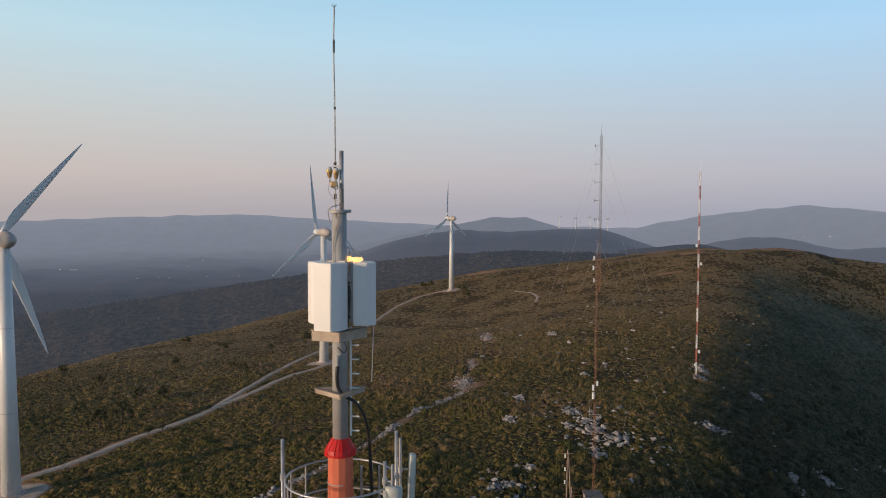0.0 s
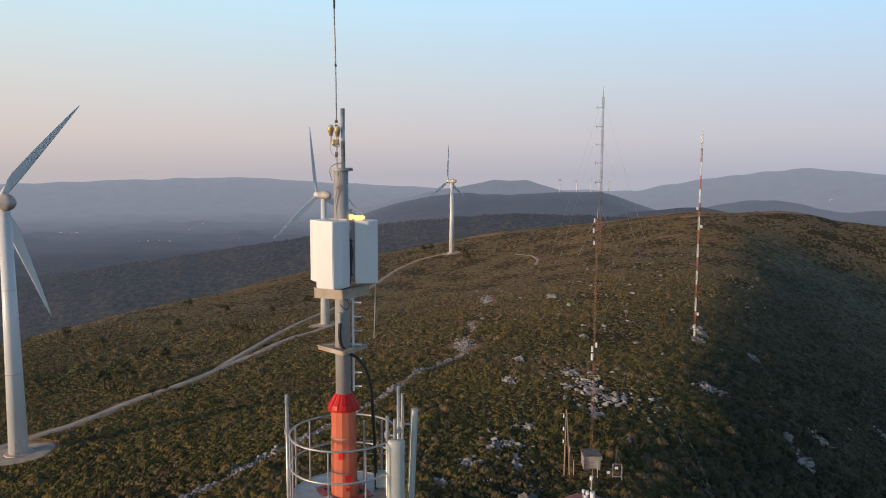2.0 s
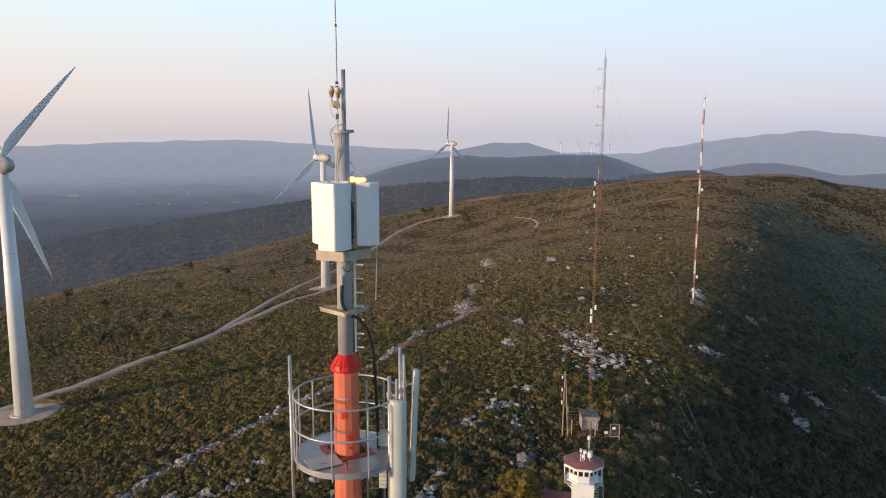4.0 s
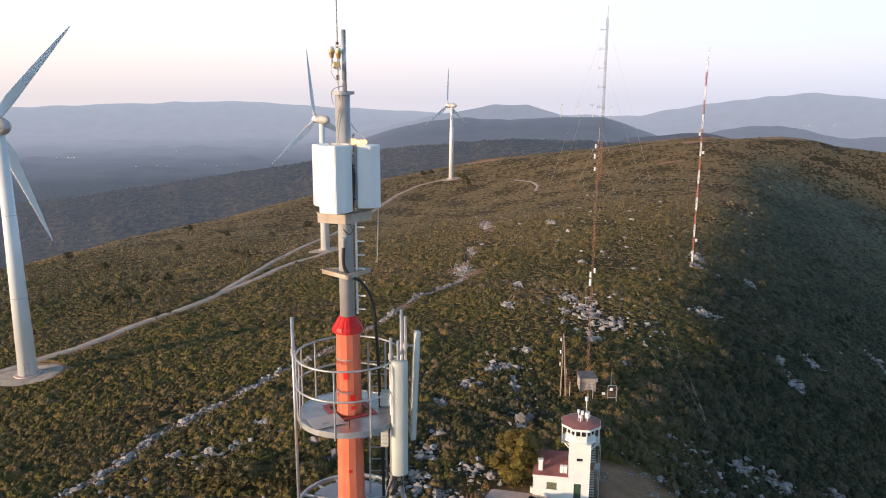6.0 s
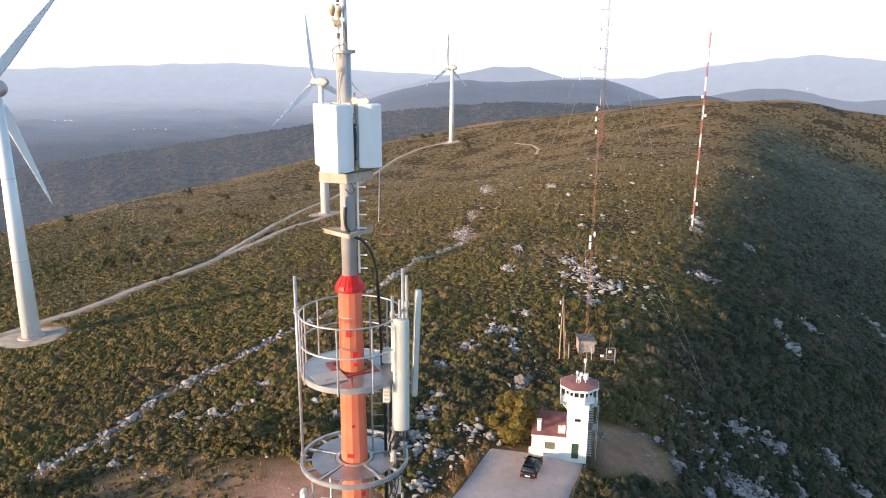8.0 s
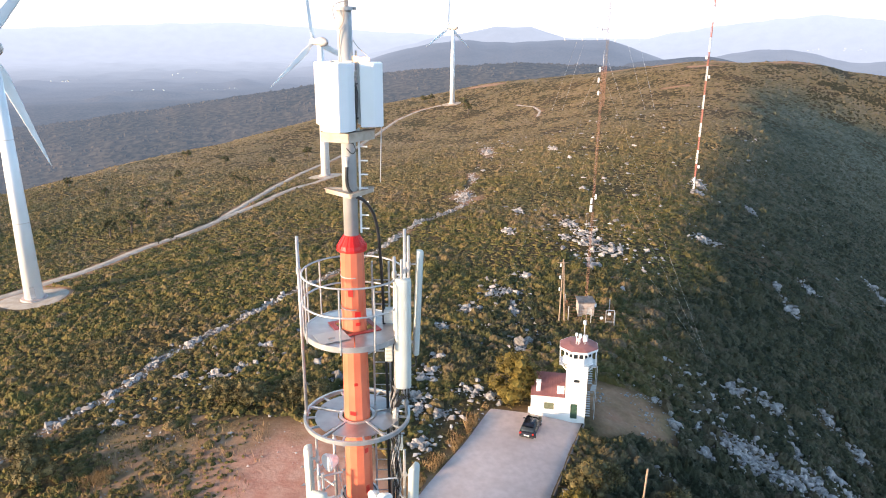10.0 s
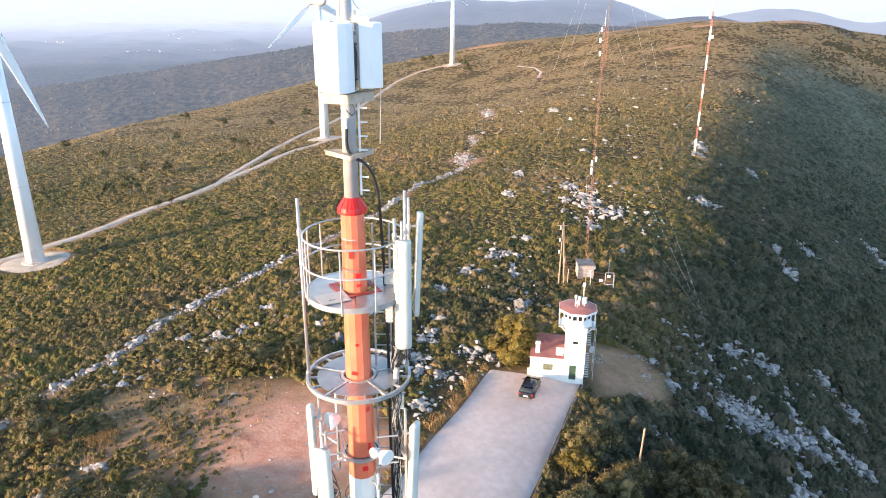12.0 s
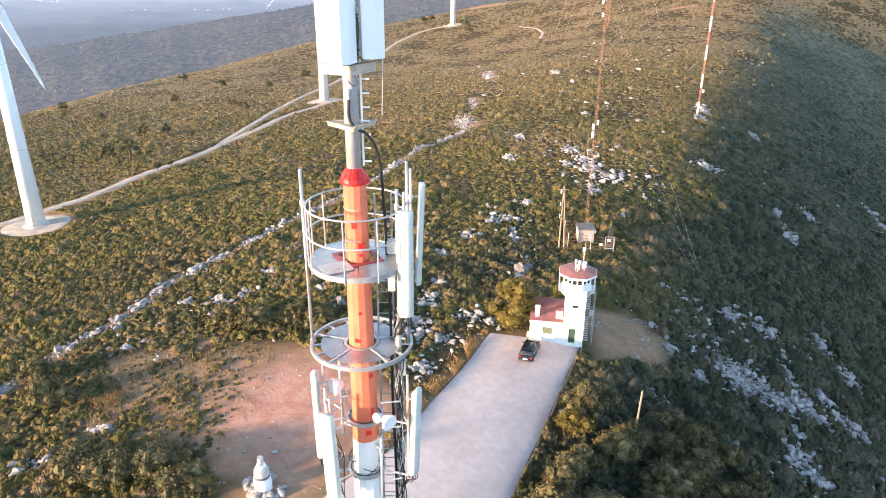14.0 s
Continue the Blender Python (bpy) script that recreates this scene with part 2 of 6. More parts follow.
PAD_L = [(5.9, 79.4), (4.6, 76.8), (3.2, 73.2), (1.2, 69.3), (-1.4, 64.8), (-4.6, 57.2), (-11.3, 50.3), (-16, 40), (-16, 20), (-12, 4)]
PAD_R = [(17.5, 78.0), (14.5, 70.8), (12.2, 65.0), (10.0, 59.6), (6.4, 51.1), (5, 40), (6, 20), (8, 4)]
SOIL = [(-40.9, 74.5), (-37.1, 77.3), (-31.0, 74.8), (-29.5, 78.0), (-20.2, 78.1), (-12.3, 73.5), (-7.5, 70.5), (-3.5, 63.5), (-6, 55), (-8, 48), (-10, 38), (-20, 44), (-21, 53), (-26, 57.4), (-37.3, 58.3), (-40.2, 61.7), (-38.0, 64.9), (-37.5, 68.2)]
SOIL_2 = [(17.0, 90), (21.4, 89.0), (24.1, 88.6), (28.0, 88.1), (30.7, 86.2), (29.6, 79.5), (23.4, 75.8), (17.7, 75.5)]
TRACK = [(-95, 120), (-84.9, 127.9), (-79.6, 136.6), (-75.2, 142.0), (-72.6, 149.5), (-70.2, 157.6), (-67.5, 162.5), (-61.8, 173.8), (-59.1, 184.2), (-56.0, 194.9), (-53.3, 203.5), (-51.2, 216.4), (-48.2, 227.3), (-42.4, 236.2), (-38.5, 246)]
TRACK_2 = [(-59.5, 184), (-57.6, 207.1), (-56.4, 223.1), (-55.1, 242.4), (-52.0, 267.2), (-49.7, 279.1), (-44.4, 304.3), (-36.0, 368.7), (-27.5, 417.5), (-15.6, 445), (-4, 455), (4.7, 457)]
LOOP = [(41.7, 415.0), (49.4, 398.8), (50.6, 380), (47, 362)]
WALL = [(-52, 66), (-49.5, 73.5), (-47.4, 79.2), (-44.4, 84.3), (-42.5, 89), (-41.0, 96.4), (-36.4, 103.9), (-30.4, 114.4), (-27.6, 119.5), (-20.9, 130), (-14.3, 142.0), (-5.9, 163), (0.9, 170.5), (5.5, 178)]
BARE = [(5.8, 187, 2.8, 9), (8.8, 211, 1.7, 9), (16.2, 262, 3.0, 17), (112, 480, 14, 7), (143, 468, 16, 8), (172, 452, 16, 10), (205, 441, 18, 8), (150, 432, 10, 5), (120, 380, 9, 3), (30, 512, 14, 9)]
SCAR = [(11.5, 235), (9.1, 214), (6.5, 196), (4.4, 180)]


def bare_mask(x, y):
    """1 where no shrubs grow: trodden earth, tracks and scars."""
    b = np.zeros(np.shape(x))
    wob = 1.3 * smooth_noise(x, y, 2.3, 1.0)
    for poly in (SOIL, SOIL_2):
        b = np.maximum(b, inside(x + wob, y - wob, poly))
    for line, w in ((TRACK, 2.1), (TRACK_2, 1.8), (LOOP, 1.2), (WALL, 1.0), (SCAR, 0.5)):
        b = np.maximum(b, near_line(x, y, line) < w + 0.3 * wob)
    for cx, cy, rx, ry in BARE:
        b = np.maximum(b, ((x - cx + wob) / rx) ** 2 + ((y - cy - wob) / ry) ** 2 < 1)
    for cx, cy, r in ((-77.3, 126.6, 6.6), (-41.4, 249, 6.5), (5.5, 455, 6)):
        b = np.maximum(b, np.hypot(x - cx, y - cy) < r)
    pad = PAD_L + PAD_R[::-1]
    return np.maximum(b, inside(x, y, pad))


def mesh_object(name, verts, faces, mats=(), smooth=False, parent=None):
    me = bpy.data.meshes.new(name)
    verts = np.asarray(verts, np.float32)
    faces = np.asarray(faces, np.int32)
    k = faces.shape[1]
    me.vertices.add(len(verts))
    me.vertices.foreach_set("co", verts.ravel())
    me.loops.add(faces.size)
    me.loops.foreach_set("vertex_index", faces.ravel())
    me.polygons.add(len(faces))
    me.polygons.foreach_set("loop_start", np.arange(0, faces.size, k, dtype=np.int32))
    me.polygons.foreach_set("use_smooth", np.full(len(faces), smooth))
    me.update(calc_edges=True)
    for m in mats:
        me.materials.append(m)
    ob = new(name, me)
    ob.parent = parent
    return ob


def grid_faces(nx, ny):
    i = (np.arange(ny - 1)[:, None] * nx + np.arange(nx - 1)[None, :]).ravel()
    return np.stack([i, i + 1, i + nx + 1, i + nx], -1)


gx, gy = np.meshgrid(np.arange(-360, 561, 3.0), np.arange(-330, 641, 3.0))
ground = mesh_object("ground", np.stack([gx, gy, gz(gx, gy)], -1).reshape(-1, 3), grid_faces(gx.shape[1], gx.shape[0]), smooth=True)
tagged(ground, "shrub-covered limestone hill with patches of red earth", "hill", kind="structure")
soil_at = ground.data.attributes.new("soil", "FLOAT", "POINT")
soil_at.data.foreach_set("value", bare_mask(gx, gy).astype(np.float32).ravel())
red_at = ground.data.attributes.new("red_earth", "FLOAT", "POINT")
red_at.data.foreach_set("value", np.maximum(1.15 * np.exp(-(((gx + 15.5) / 9.5) ** 2 + ((gy - 64) / 10) ** 2)), np.maximum(0.30 * (gy > 120) + 0.3 * np.exp(-(((gx - 23) / 8) ** 2 + ((gy - 80) / 7) ** 2)), 0.12)).astype(np.float32).ravel())


def ground_material():
    m = bpy.data.materials.new("hill_earth")
    m.use_nodes = True
    n, link = m.node_tree.nodes, m.node_tree.links.new
    b = n["Principled BSDF"]
    b.inputs["Roughness"].default_value = 0.95
    b.inputs["Specular IOR Level"].default_value = 0.15
    geo = n.new("ShaderNodeNewGeometry")

    def noise_ramp(scale, cols, lo=0.35, hi=0.65, detail=8):
        t = n.new("ShaderNodeTexNoise")
        t.inputs["Scale"].default_value, t.inputs["Detail"].default_value = scale, detail
        link(geo.outputs["Position"], t.inputs["Vector"])
        r = n.new("ShaderNodeValToRGB")
        r.color_ramp.elements[0].position, r.color_ramp.elements[1].position = lo, hi
        r.color_ramp.elements[0].color, r.color_ramp.elements[1].color = (*cols[0], 1), (*cols[1], 1)
        link(t.outputs["Fac"], r.inputs["Fac"])
        return r.outputs["Color"]

    def blend(a, c, fac):
        x = n.new("ShaderNodeMix")
        x.data_type = "RGBA"
        link(a, x.inputs["A"]), link(c, x.inputs["B"]), link(fac, x.inputs["Factor"])
        return x.outputs["Result"]
    # ground under the scrub: dark litter, darkened further for shade between bushes
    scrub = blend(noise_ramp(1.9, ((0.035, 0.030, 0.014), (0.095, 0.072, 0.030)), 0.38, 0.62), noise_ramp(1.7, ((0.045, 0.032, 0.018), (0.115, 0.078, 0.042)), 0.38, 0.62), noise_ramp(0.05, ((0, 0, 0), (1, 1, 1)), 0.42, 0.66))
    clay = blend(noise_ramp(0.8, ((0.46, 0.20, 0.14), (0.58, 0.305, 0.225))), noise_ramp(3.0, ((0.44, 0.22, 0.155), (0.61, 0.37, 0.28)), 0.3, 0.7), noise_ramp(0.4, ((0.1, 0.1, 0.1), (0.7, 0.7, 0.7))))
    grassy = blend(noise_ramp(1.1, ((0.17, 0.122, 0.055), (0.31, 0.205, 0.105))), noise_ramp(2.1, ((0.085, 0.08, 0.034), (0.20, 0.155, 0.07)), 0.3, 0.7), noise_ramp(0.16, ((0, 0, 0), (1, 1, 1)), 0.42, 0.6))
    ra = n.new("ShaderNodeAttribute")
    ra.attribute_name = "red_earth"
    edge = n.new("ShaderNodeMath")
    edge.operation, edge.use_clamp = "ADD", True
    ragged = noise_ramp(0.25, ((-0.3, -0.3, -0.3), (0.3, 0.3, 0.3)))
    link(ra.outputs["Fac"], edge.inputs[0]), link(ragged, edge.inputs[1])
    red = blend(grassy, clay, edge.outputs["Value"])
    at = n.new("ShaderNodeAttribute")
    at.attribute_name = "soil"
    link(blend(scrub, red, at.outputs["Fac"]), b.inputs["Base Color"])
    t = n.new("ShaderNodeTexNoise")
    t.inputs["Scale"].default_value, t.inputs["Detail"].default_value = 2.5, 8
    link(geo.outputs["Position"], t.inputs["Vector"])
    bp = n.new("ShaderNodeBump")
    bp.inputs["Strength"].default_value, bp.inputs["Distance"].default_value = 0.5, 0.12
    link(t.outputs["Fac"], bp.inputs["Height"])
    link(bp.outputs["Normal"], b.inputs["Normal"])
    return m


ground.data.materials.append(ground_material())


def resample(line, n):
    p = np.array(line, float)
    s = np.r_[0, np.cumsum(np.hypot(*np.diff(p, axis=0).T))]
    u = np.linspace(0, s[-1], n)
    out = np.stack([np.interp(u, s, p[:, 0]), np.interp(u, s, p[:, 1])], -1)
    for _ in range(6):
        out[1:-1] = (out[:-2] + 2 * out[1:-1] + out[2:]) / 4
    return out


def ribbon(name, left, right, mat, lift, label, across=9, along=60):
    """A laid surface between two edge lines that follows the ground."""
    a, b = resample(left, along), resample(right, along)
    s = np.linspace(0, 1, across)
    xy = a[:, None] * (1 - s[:, None]) + b[:, None] * s[:, None]
    z = gz(xy[..., 0], xy[..., 1]) + lift
    z[:, 0] -= lift * 1.6
    z[:, -1] -= lift * 1.6
    ob = mesh_object(name, np.concatenate([xy, z[..., None]], -1).reshape(-1, 3), grid_faces(across, along), [mat], True)
    return tagged(ob, label, "road", kind="structure")


def offset(line, w, n=80):
    p = resample(line, n)
    d = np.gradient(p, axis=0)
    d /= np.hypot(d[:, 0], d[:, 1])[:, None]
    nrm = np.stack([-d[:, 1], d[:, 0]], -1)
    wv = (w + 0.35 * np.sin(np.arange(n) * 1.3) * w / 2)[:, None]
    return p + nrm * wv, p - nrm * wv


kerb_in = resample(PAD_R, 60)
kerb_out = kerb_in + np.array([0.28, -0.06])
ribbon("kerb", kerb_in, kerb_out, M_KERB, 0.24, "low dark concrete kerb along the yard", 5)
ribbon("pavement", PAD_L, PAD_R, M_CONCRETE, 0.06, "pale worn concrete yard beside the lookout", 24)
for line, w in ((TRACK, 1.55), (TRACK_2, 1.3), (LOOP, 0.8)):
    e = offset(line, w)
    ribbon("road", e[0], e[1], M_TRACK, 0.16, "pale gravel track winding along the hillside", 5, 80)


# ---- valley and far hills ----
# far ridges: distance, breadth, and the line of their tops as bearing and elevation
NEAR_SPUR = (900, 420, [(-50, -9), (-31.7, -7.65), (-26.5, -7.13), (-20.9, -6.45), (-14.7, -5.55), (-10, -4.77), (-5.6, -3.92), (-1.1, -3.49), (5.2, -2.94), (14, -3.09), (24, -5), (50, -9)])
WOODED_HILL = (2800, 700, [(-16, -6), (-10, -4.24), (-6.5, -3.25), (-2.9, -2.05), (0.7, -1.42), (5.2, -1.55), (7.9, -1.36), (12.3, -1.26), (14, -1.77), (16.5, -2.7), (20.1, -3.2), (30, -4)])
LOW_KNOLL = (1700, 300, [(8, -6), (14, -2.87), (17.3, -2.48), (19.8, -2.27), (21.7, -2.66), (23.6, -3.12), (32, -6)])
SIDE_HILL = (3000, 350, [(12, -4), (18.1, -2.81), (20.9, -2.13), (23.6, -1.72), (25.9, -1.85), (28.7, -2.51), (31.7, -2.32), (45, -3)])
FLAT_TOP = (3900, 300, [(-8, -3), (-0.2, -1.15), (1.6, -0.88), (3.9, -0.43), (6.6, -0.38), (9.2, -1.14), (11.8, -1.57), (18, -3)])
LONG_RIDGE = (4400, 300, [(9, -1.6), (14, -1.34), (17.3, -0.67), (20.1, -0.15), (23.6, 0.27), (27, 0.58), (29.4, 0.33), (31.7, 0.09), (45, -0.4), (90, -0.8)])
VALLEY_RIM = (4450, 300, [(-90, -0.8), (-31.7, -0.71), (-22.8, -0.44), (-16.8, -0.24), (-13.5, -0.33), (-10, -0.6), (-3.8, -0.88), (3, -1.15), (9.7, -1.14), (40, -1.4)])
RIDGES = [NEAR_SPUR, WOODED_HILL, LOW_KNOLL, SIDE_HILL, FLAT_TOP, LONG_RIDGE, VALLEY_RIM]


def far_height(az, r):
    x, y = r * np.sin(np.radians(az)), r * np.cos(np.radians(az))
    z = -165 + 14 * smooth_noise(x, y, 130) + 7 * smooth_noise(x, y, 45, 2.0)
    for rk, w, line in RIDGES:
        e = np.interp(az, [p[0] for p in line], [p[1] for p in line]) + 0.05 * smooth_noise(az * 60, az * 0, 40, rk)
        top = 47 + rk * np.tan(np.radians(e)) - 3
        bump = np.exp(-((r - rk) / w) ** 2) * (1 + 0.05 * smooth_noise(x, y, w / 5, rk) * (np.abs(r - rk) > w * 0.25))
        z = np.maximum(z, -165 + (top + 165) * bump)
    return z


def haze_material():
    """Woods and fields with haze put in as emission: the further off, the more of the air's own light."""
    m = bpy.data.materials.new("far_country_haze_glow")
    m.use_nodes = True
    n, link = m.node_tree.nodes, m.node_tree.links.new
    b = n["Principled BSDF"]
    b.inputs["Roughness"].default_value, b.inputs["Specular IOR Level"].default_value = 1.0, 0.0
    geo = n.new("ShaderNodeNewGeometry")
    cols = []
    for scale, a, c in ((0.16, (0.008, 0.010, 0.006), (0.20, 0.155, 0.10)), (0.008, (0.04, 0.04, 0.022), (0.15, 0.11, 0.065))):
        t = n.new("ShaderNodeTexNoise")
        t.inputs["Scale"].default_value, t.inputs["Detail"].default_value = scale, 9
        link(geo.outputs["Position"], t.inputs["Vector"])
        r = n.new("ShaderNodeValToRGB")
        r.color_ramp.elements[0].position, r.color_ramp.elements[1].position = 0.38, 0.64
        r.color_ramp.elements[0].color, r.color_ramp.elements[1].color = (*a, 1), (*c, 1)
        link(t.outputs["Fac"], r.inputs["Fac"])
        cols.append(r.outputs["Color"])
    mx = n.new("ShaderNodeMix")
    mx.data_type = "RGBA"
    mx.inputs["Factor"].default_value = 0.45
    link(cols[0], mx.inputs["A"]), link(cols[1], mx.inputs["B"])
    link(mx.outputs["Result"], b.inputs["Base Color"])
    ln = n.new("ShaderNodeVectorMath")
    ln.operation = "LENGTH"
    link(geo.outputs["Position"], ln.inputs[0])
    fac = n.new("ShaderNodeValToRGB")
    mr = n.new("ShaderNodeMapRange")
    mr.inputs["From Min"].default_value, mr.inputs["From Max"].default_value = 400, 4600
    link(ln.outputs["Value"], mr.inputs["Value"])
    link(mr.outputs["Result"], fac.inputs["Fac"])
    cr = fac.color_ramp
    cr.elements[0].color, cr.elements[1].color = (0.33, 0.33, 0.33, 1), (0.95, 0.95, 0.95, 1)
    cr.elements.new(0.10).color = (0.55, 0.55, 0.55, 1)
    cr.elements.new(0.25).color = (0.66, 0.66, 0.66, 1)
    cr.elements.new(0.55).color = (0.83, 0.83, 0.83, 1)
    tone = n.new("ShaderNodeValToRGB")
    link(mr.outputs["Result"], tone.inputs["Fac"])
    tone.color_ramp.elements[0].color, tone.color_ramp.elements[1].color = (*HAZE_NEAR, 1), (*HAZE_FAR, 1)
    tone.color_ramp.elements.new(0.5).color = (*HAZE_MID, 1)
    # pale glow painted as mist in the low ground between the further ridges
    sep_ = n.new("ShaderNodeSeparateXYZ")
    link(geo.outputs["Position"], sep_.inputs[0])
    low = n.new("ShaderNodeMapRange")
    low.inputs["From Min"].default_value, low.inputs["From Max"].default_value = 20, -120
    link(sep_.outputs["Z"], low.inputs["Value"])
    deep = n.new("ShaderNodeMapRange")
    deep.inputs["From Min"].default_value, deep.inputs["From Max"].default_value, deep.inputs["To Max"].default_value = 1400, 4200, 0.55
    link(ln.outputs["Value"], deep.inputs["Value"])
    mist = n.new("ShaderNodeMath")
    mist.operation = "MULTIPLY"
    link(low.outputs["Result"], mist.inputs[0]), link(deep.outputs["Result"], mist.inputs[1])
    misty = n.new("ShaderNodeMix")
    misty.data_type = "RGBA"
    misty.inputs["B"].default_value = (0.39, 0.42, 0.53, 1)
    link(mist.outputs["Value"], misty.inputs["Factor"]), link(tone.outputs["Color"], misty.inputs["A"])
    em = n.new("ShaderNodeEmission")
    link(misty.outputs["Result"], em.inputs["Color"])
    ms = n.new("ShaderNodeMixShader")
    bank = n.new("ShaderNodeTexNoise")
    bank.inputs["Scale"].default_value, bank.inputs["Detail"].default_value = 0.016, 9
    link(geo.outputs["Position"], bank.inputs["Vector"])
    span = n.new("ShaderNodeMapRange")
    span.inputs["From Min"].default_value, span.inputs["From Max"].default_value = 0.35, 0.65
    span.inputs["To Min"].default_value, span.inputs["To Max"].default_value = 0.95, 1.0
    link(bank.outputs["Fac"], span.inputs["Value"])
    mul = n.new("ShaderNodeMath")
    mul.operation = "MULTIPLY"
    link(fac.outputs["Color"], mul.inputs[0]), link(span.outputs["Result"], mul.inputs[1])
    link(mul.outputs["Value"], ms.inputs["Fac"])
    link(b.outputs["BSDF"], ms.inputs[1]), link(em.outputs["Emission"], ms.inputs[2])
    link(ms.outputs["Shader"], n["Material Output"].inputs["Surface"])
    return m


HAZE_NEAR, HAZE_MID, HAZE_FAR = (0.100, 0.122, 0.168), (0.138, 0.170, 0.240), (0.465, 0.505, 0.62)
rr = np.geomspace(300, 4800, 150)
az, ra = np.meshgrid(np.arange(-48, 48.01, 0.2), rr)
az2, ra2 = np.meshgrid(np.arange(48, 312.1, 2), rr)
parts_v, parts_f, base = [], [], 0
for a, r in ((az, ra), (az2, ra2)):
    a2 = np.where(a > 180, a - 360, a)
    parts_v.append(np.stack([r * np.sin(np.radians(a)), r * np.cos(np.radians(a)), far_height(a2, r)], -1).reshape(-1, 3))
    parts_f.append(grid_faces(a.shape[1], a.shape[0])[:, ::-1] + base)
    base += a.size
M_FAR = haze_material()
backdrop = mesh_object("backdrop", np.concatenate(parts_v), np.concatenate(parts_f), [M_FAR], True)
tagged(backdrop, "hazy blue valley and wooded hills reaching the horizon", "landscape", kind="structure")


# ---- vegetation and rocks ----
rng = np.random.default_rng(7)


def dome(sub, squash, rough, seed):
    """A lumpy half ball of unit radius, its foot below ground."""
    bm = bmesh.new()
    bmesh.ops.create_icosphere(bm, subdivisions=sub, radius=1)
    bmesh.ops.delete(bm, geom=[v for v in bm.verts if v.co.z < -0.55], context="VERTS")
    for v in bm.verts:
        k = 1 + rough * noise.noise(v.co * 1.7 + Vector((seed * 7.1, seed, 0)))
        v.co = Vector((v.co.x * k, v.co.y * k, v.co.z * k * squash))
    bmesh.ops.triangulate(bm, faces=bm.faces[:])
    bm.verts.index_update()
    v = np.array([p.co for p in bm.verts])
    f = np.array([[p.index for p in q.verts] for q in bm.faces])
    bm.free()
    return v, f


def tufts(count, size, squash, gen, spread=(0.86, 1.2), low=-0.25):
    """Loose leafy triangles standing off a dome, leaning every way."""
    d = gen.normal(size=(count * 3, 3))
    d /= np.linalg.norm(d, axis=1)[:, None]
    d = d[d[:, 2] > low][:count]
    p = d * gen.uniform(*spread, len(d))[:, None]
    a = gen.normal(size=(len(d), 3))
    b = gen.normal(size=(len(d), 3)) * 0.7 + d
    a /= np.linalg.norm(a, axis=1)[:, None]
    b /= np.linalg.norm(b, axis=1)[:, None]
    s = size * gen.uniform(0.6, 1.3, len(d))[:, None]
    v = np.stack([p - a * s * 0.5, p + a * s * 0.5, p + b * s * 1.1], 1)
    v[..., 2] *= squash
    return v.reshape(-1, 3), np.arange(len(d) * 3).reshape(-1, 3)


def merge(*pieces):
    vs, fs, n = [], [], 0
    for v, f in pieces:
        vs.append(v)
        fs.append(f + n)
        n += len(v)
    return np.concatenate(vs), np.concatenate(fs)


def scatter(templates, xyz, radius, stretch, gen):
    """Copies of the templates at the places, turned and sized, as one set of vertices and faces."""
    vs, fs, n = [], [], 0
    pick = gen.integers(0, len(templates), len(xyz))
    for k, (v, f) in enumerate(templates):
        w = np.where(pick == k)[0]
        a = gen.uniform(0, 6.283, len(w))
        c, s = np.cos(a)[:, None], np.sin(a)[:, None]
        r = radius[w][:, None]
        st = stretch[w][:, None]
        x = (v[None, :, 0] * c - v[None, :, 1] * s) * r
        y = (v[None, :, 0] * s + v[None, :, 1] * c) * r
        z = v[None, :, 2] * r * st
        p = np.stack([x, y, z], -1) + xyz[w][:, None, :]
        vs.append(p.reshape(-1, 3))
        fs.append((f[None] + (np.arange(len(w)) * len(v))[:, None, None]).reshape(-1, 3) + n)
        n += p.shape[0] * p.shape[1]
    return np.concatenate(vs), np.concatenate(fs)


# places where white stone breaks through the scrub: x, y, spread along x, along y
CREST_STONE = [(31.1, 147.2, 1.9, 5.5), (29.0, 157.0, 1.3, 2.5), (35.1, 140.7, 1.8, 2.4), (28.8, 132.2, 1.1, 2.5), (26.3, 147.6, 0.7, 1.3), (15.5, 125.8, 1.1, 1.3), (10.6, 117.4, 2.5, 1.7),
               (4.0, 110.0, 1.9, 1.5), (11.7, 110.0, 0.5, 3.5), (11.6, 97.2, 1.0, 1.5), (-0.2, 103.4, 0.9, 1.1), (14.4, 153, 1.2, 2), (18, 168, 1.0, 2)]
YARD_STONE = [(-0.6, 92.9, 1.0, 1.1), (-1.7, 87.8, 1.4, 2.1), (3.6, 83.4, 1.3, 0.9), (-3.0, 80.3, 1.5, 2.9), (0.2, 77.7, 0.9, 1.3), (-2.4, 71.1, 1.0, 1.5), (6.4, 82.5, 0.9, 0.8), (13.6, 63.0, 0.6, 1.1),
              (21.0, 84.8, 0.8, 1.2), (27.5, 83.4, 1.0, 0.7), (26.3, 71.1, 0.9, 1.3), (28.5, 87.2, 1.6, 0.6), (30.3, 83, 0.6, 1.6), (31.1, 65.2, 0.5, 0.6), (-14.2, 86.8, 0.9, 1.0), (-17.4, 92.2, 0.5, 0.7), (-6.2, 83.5, 0.6, 0.8)]
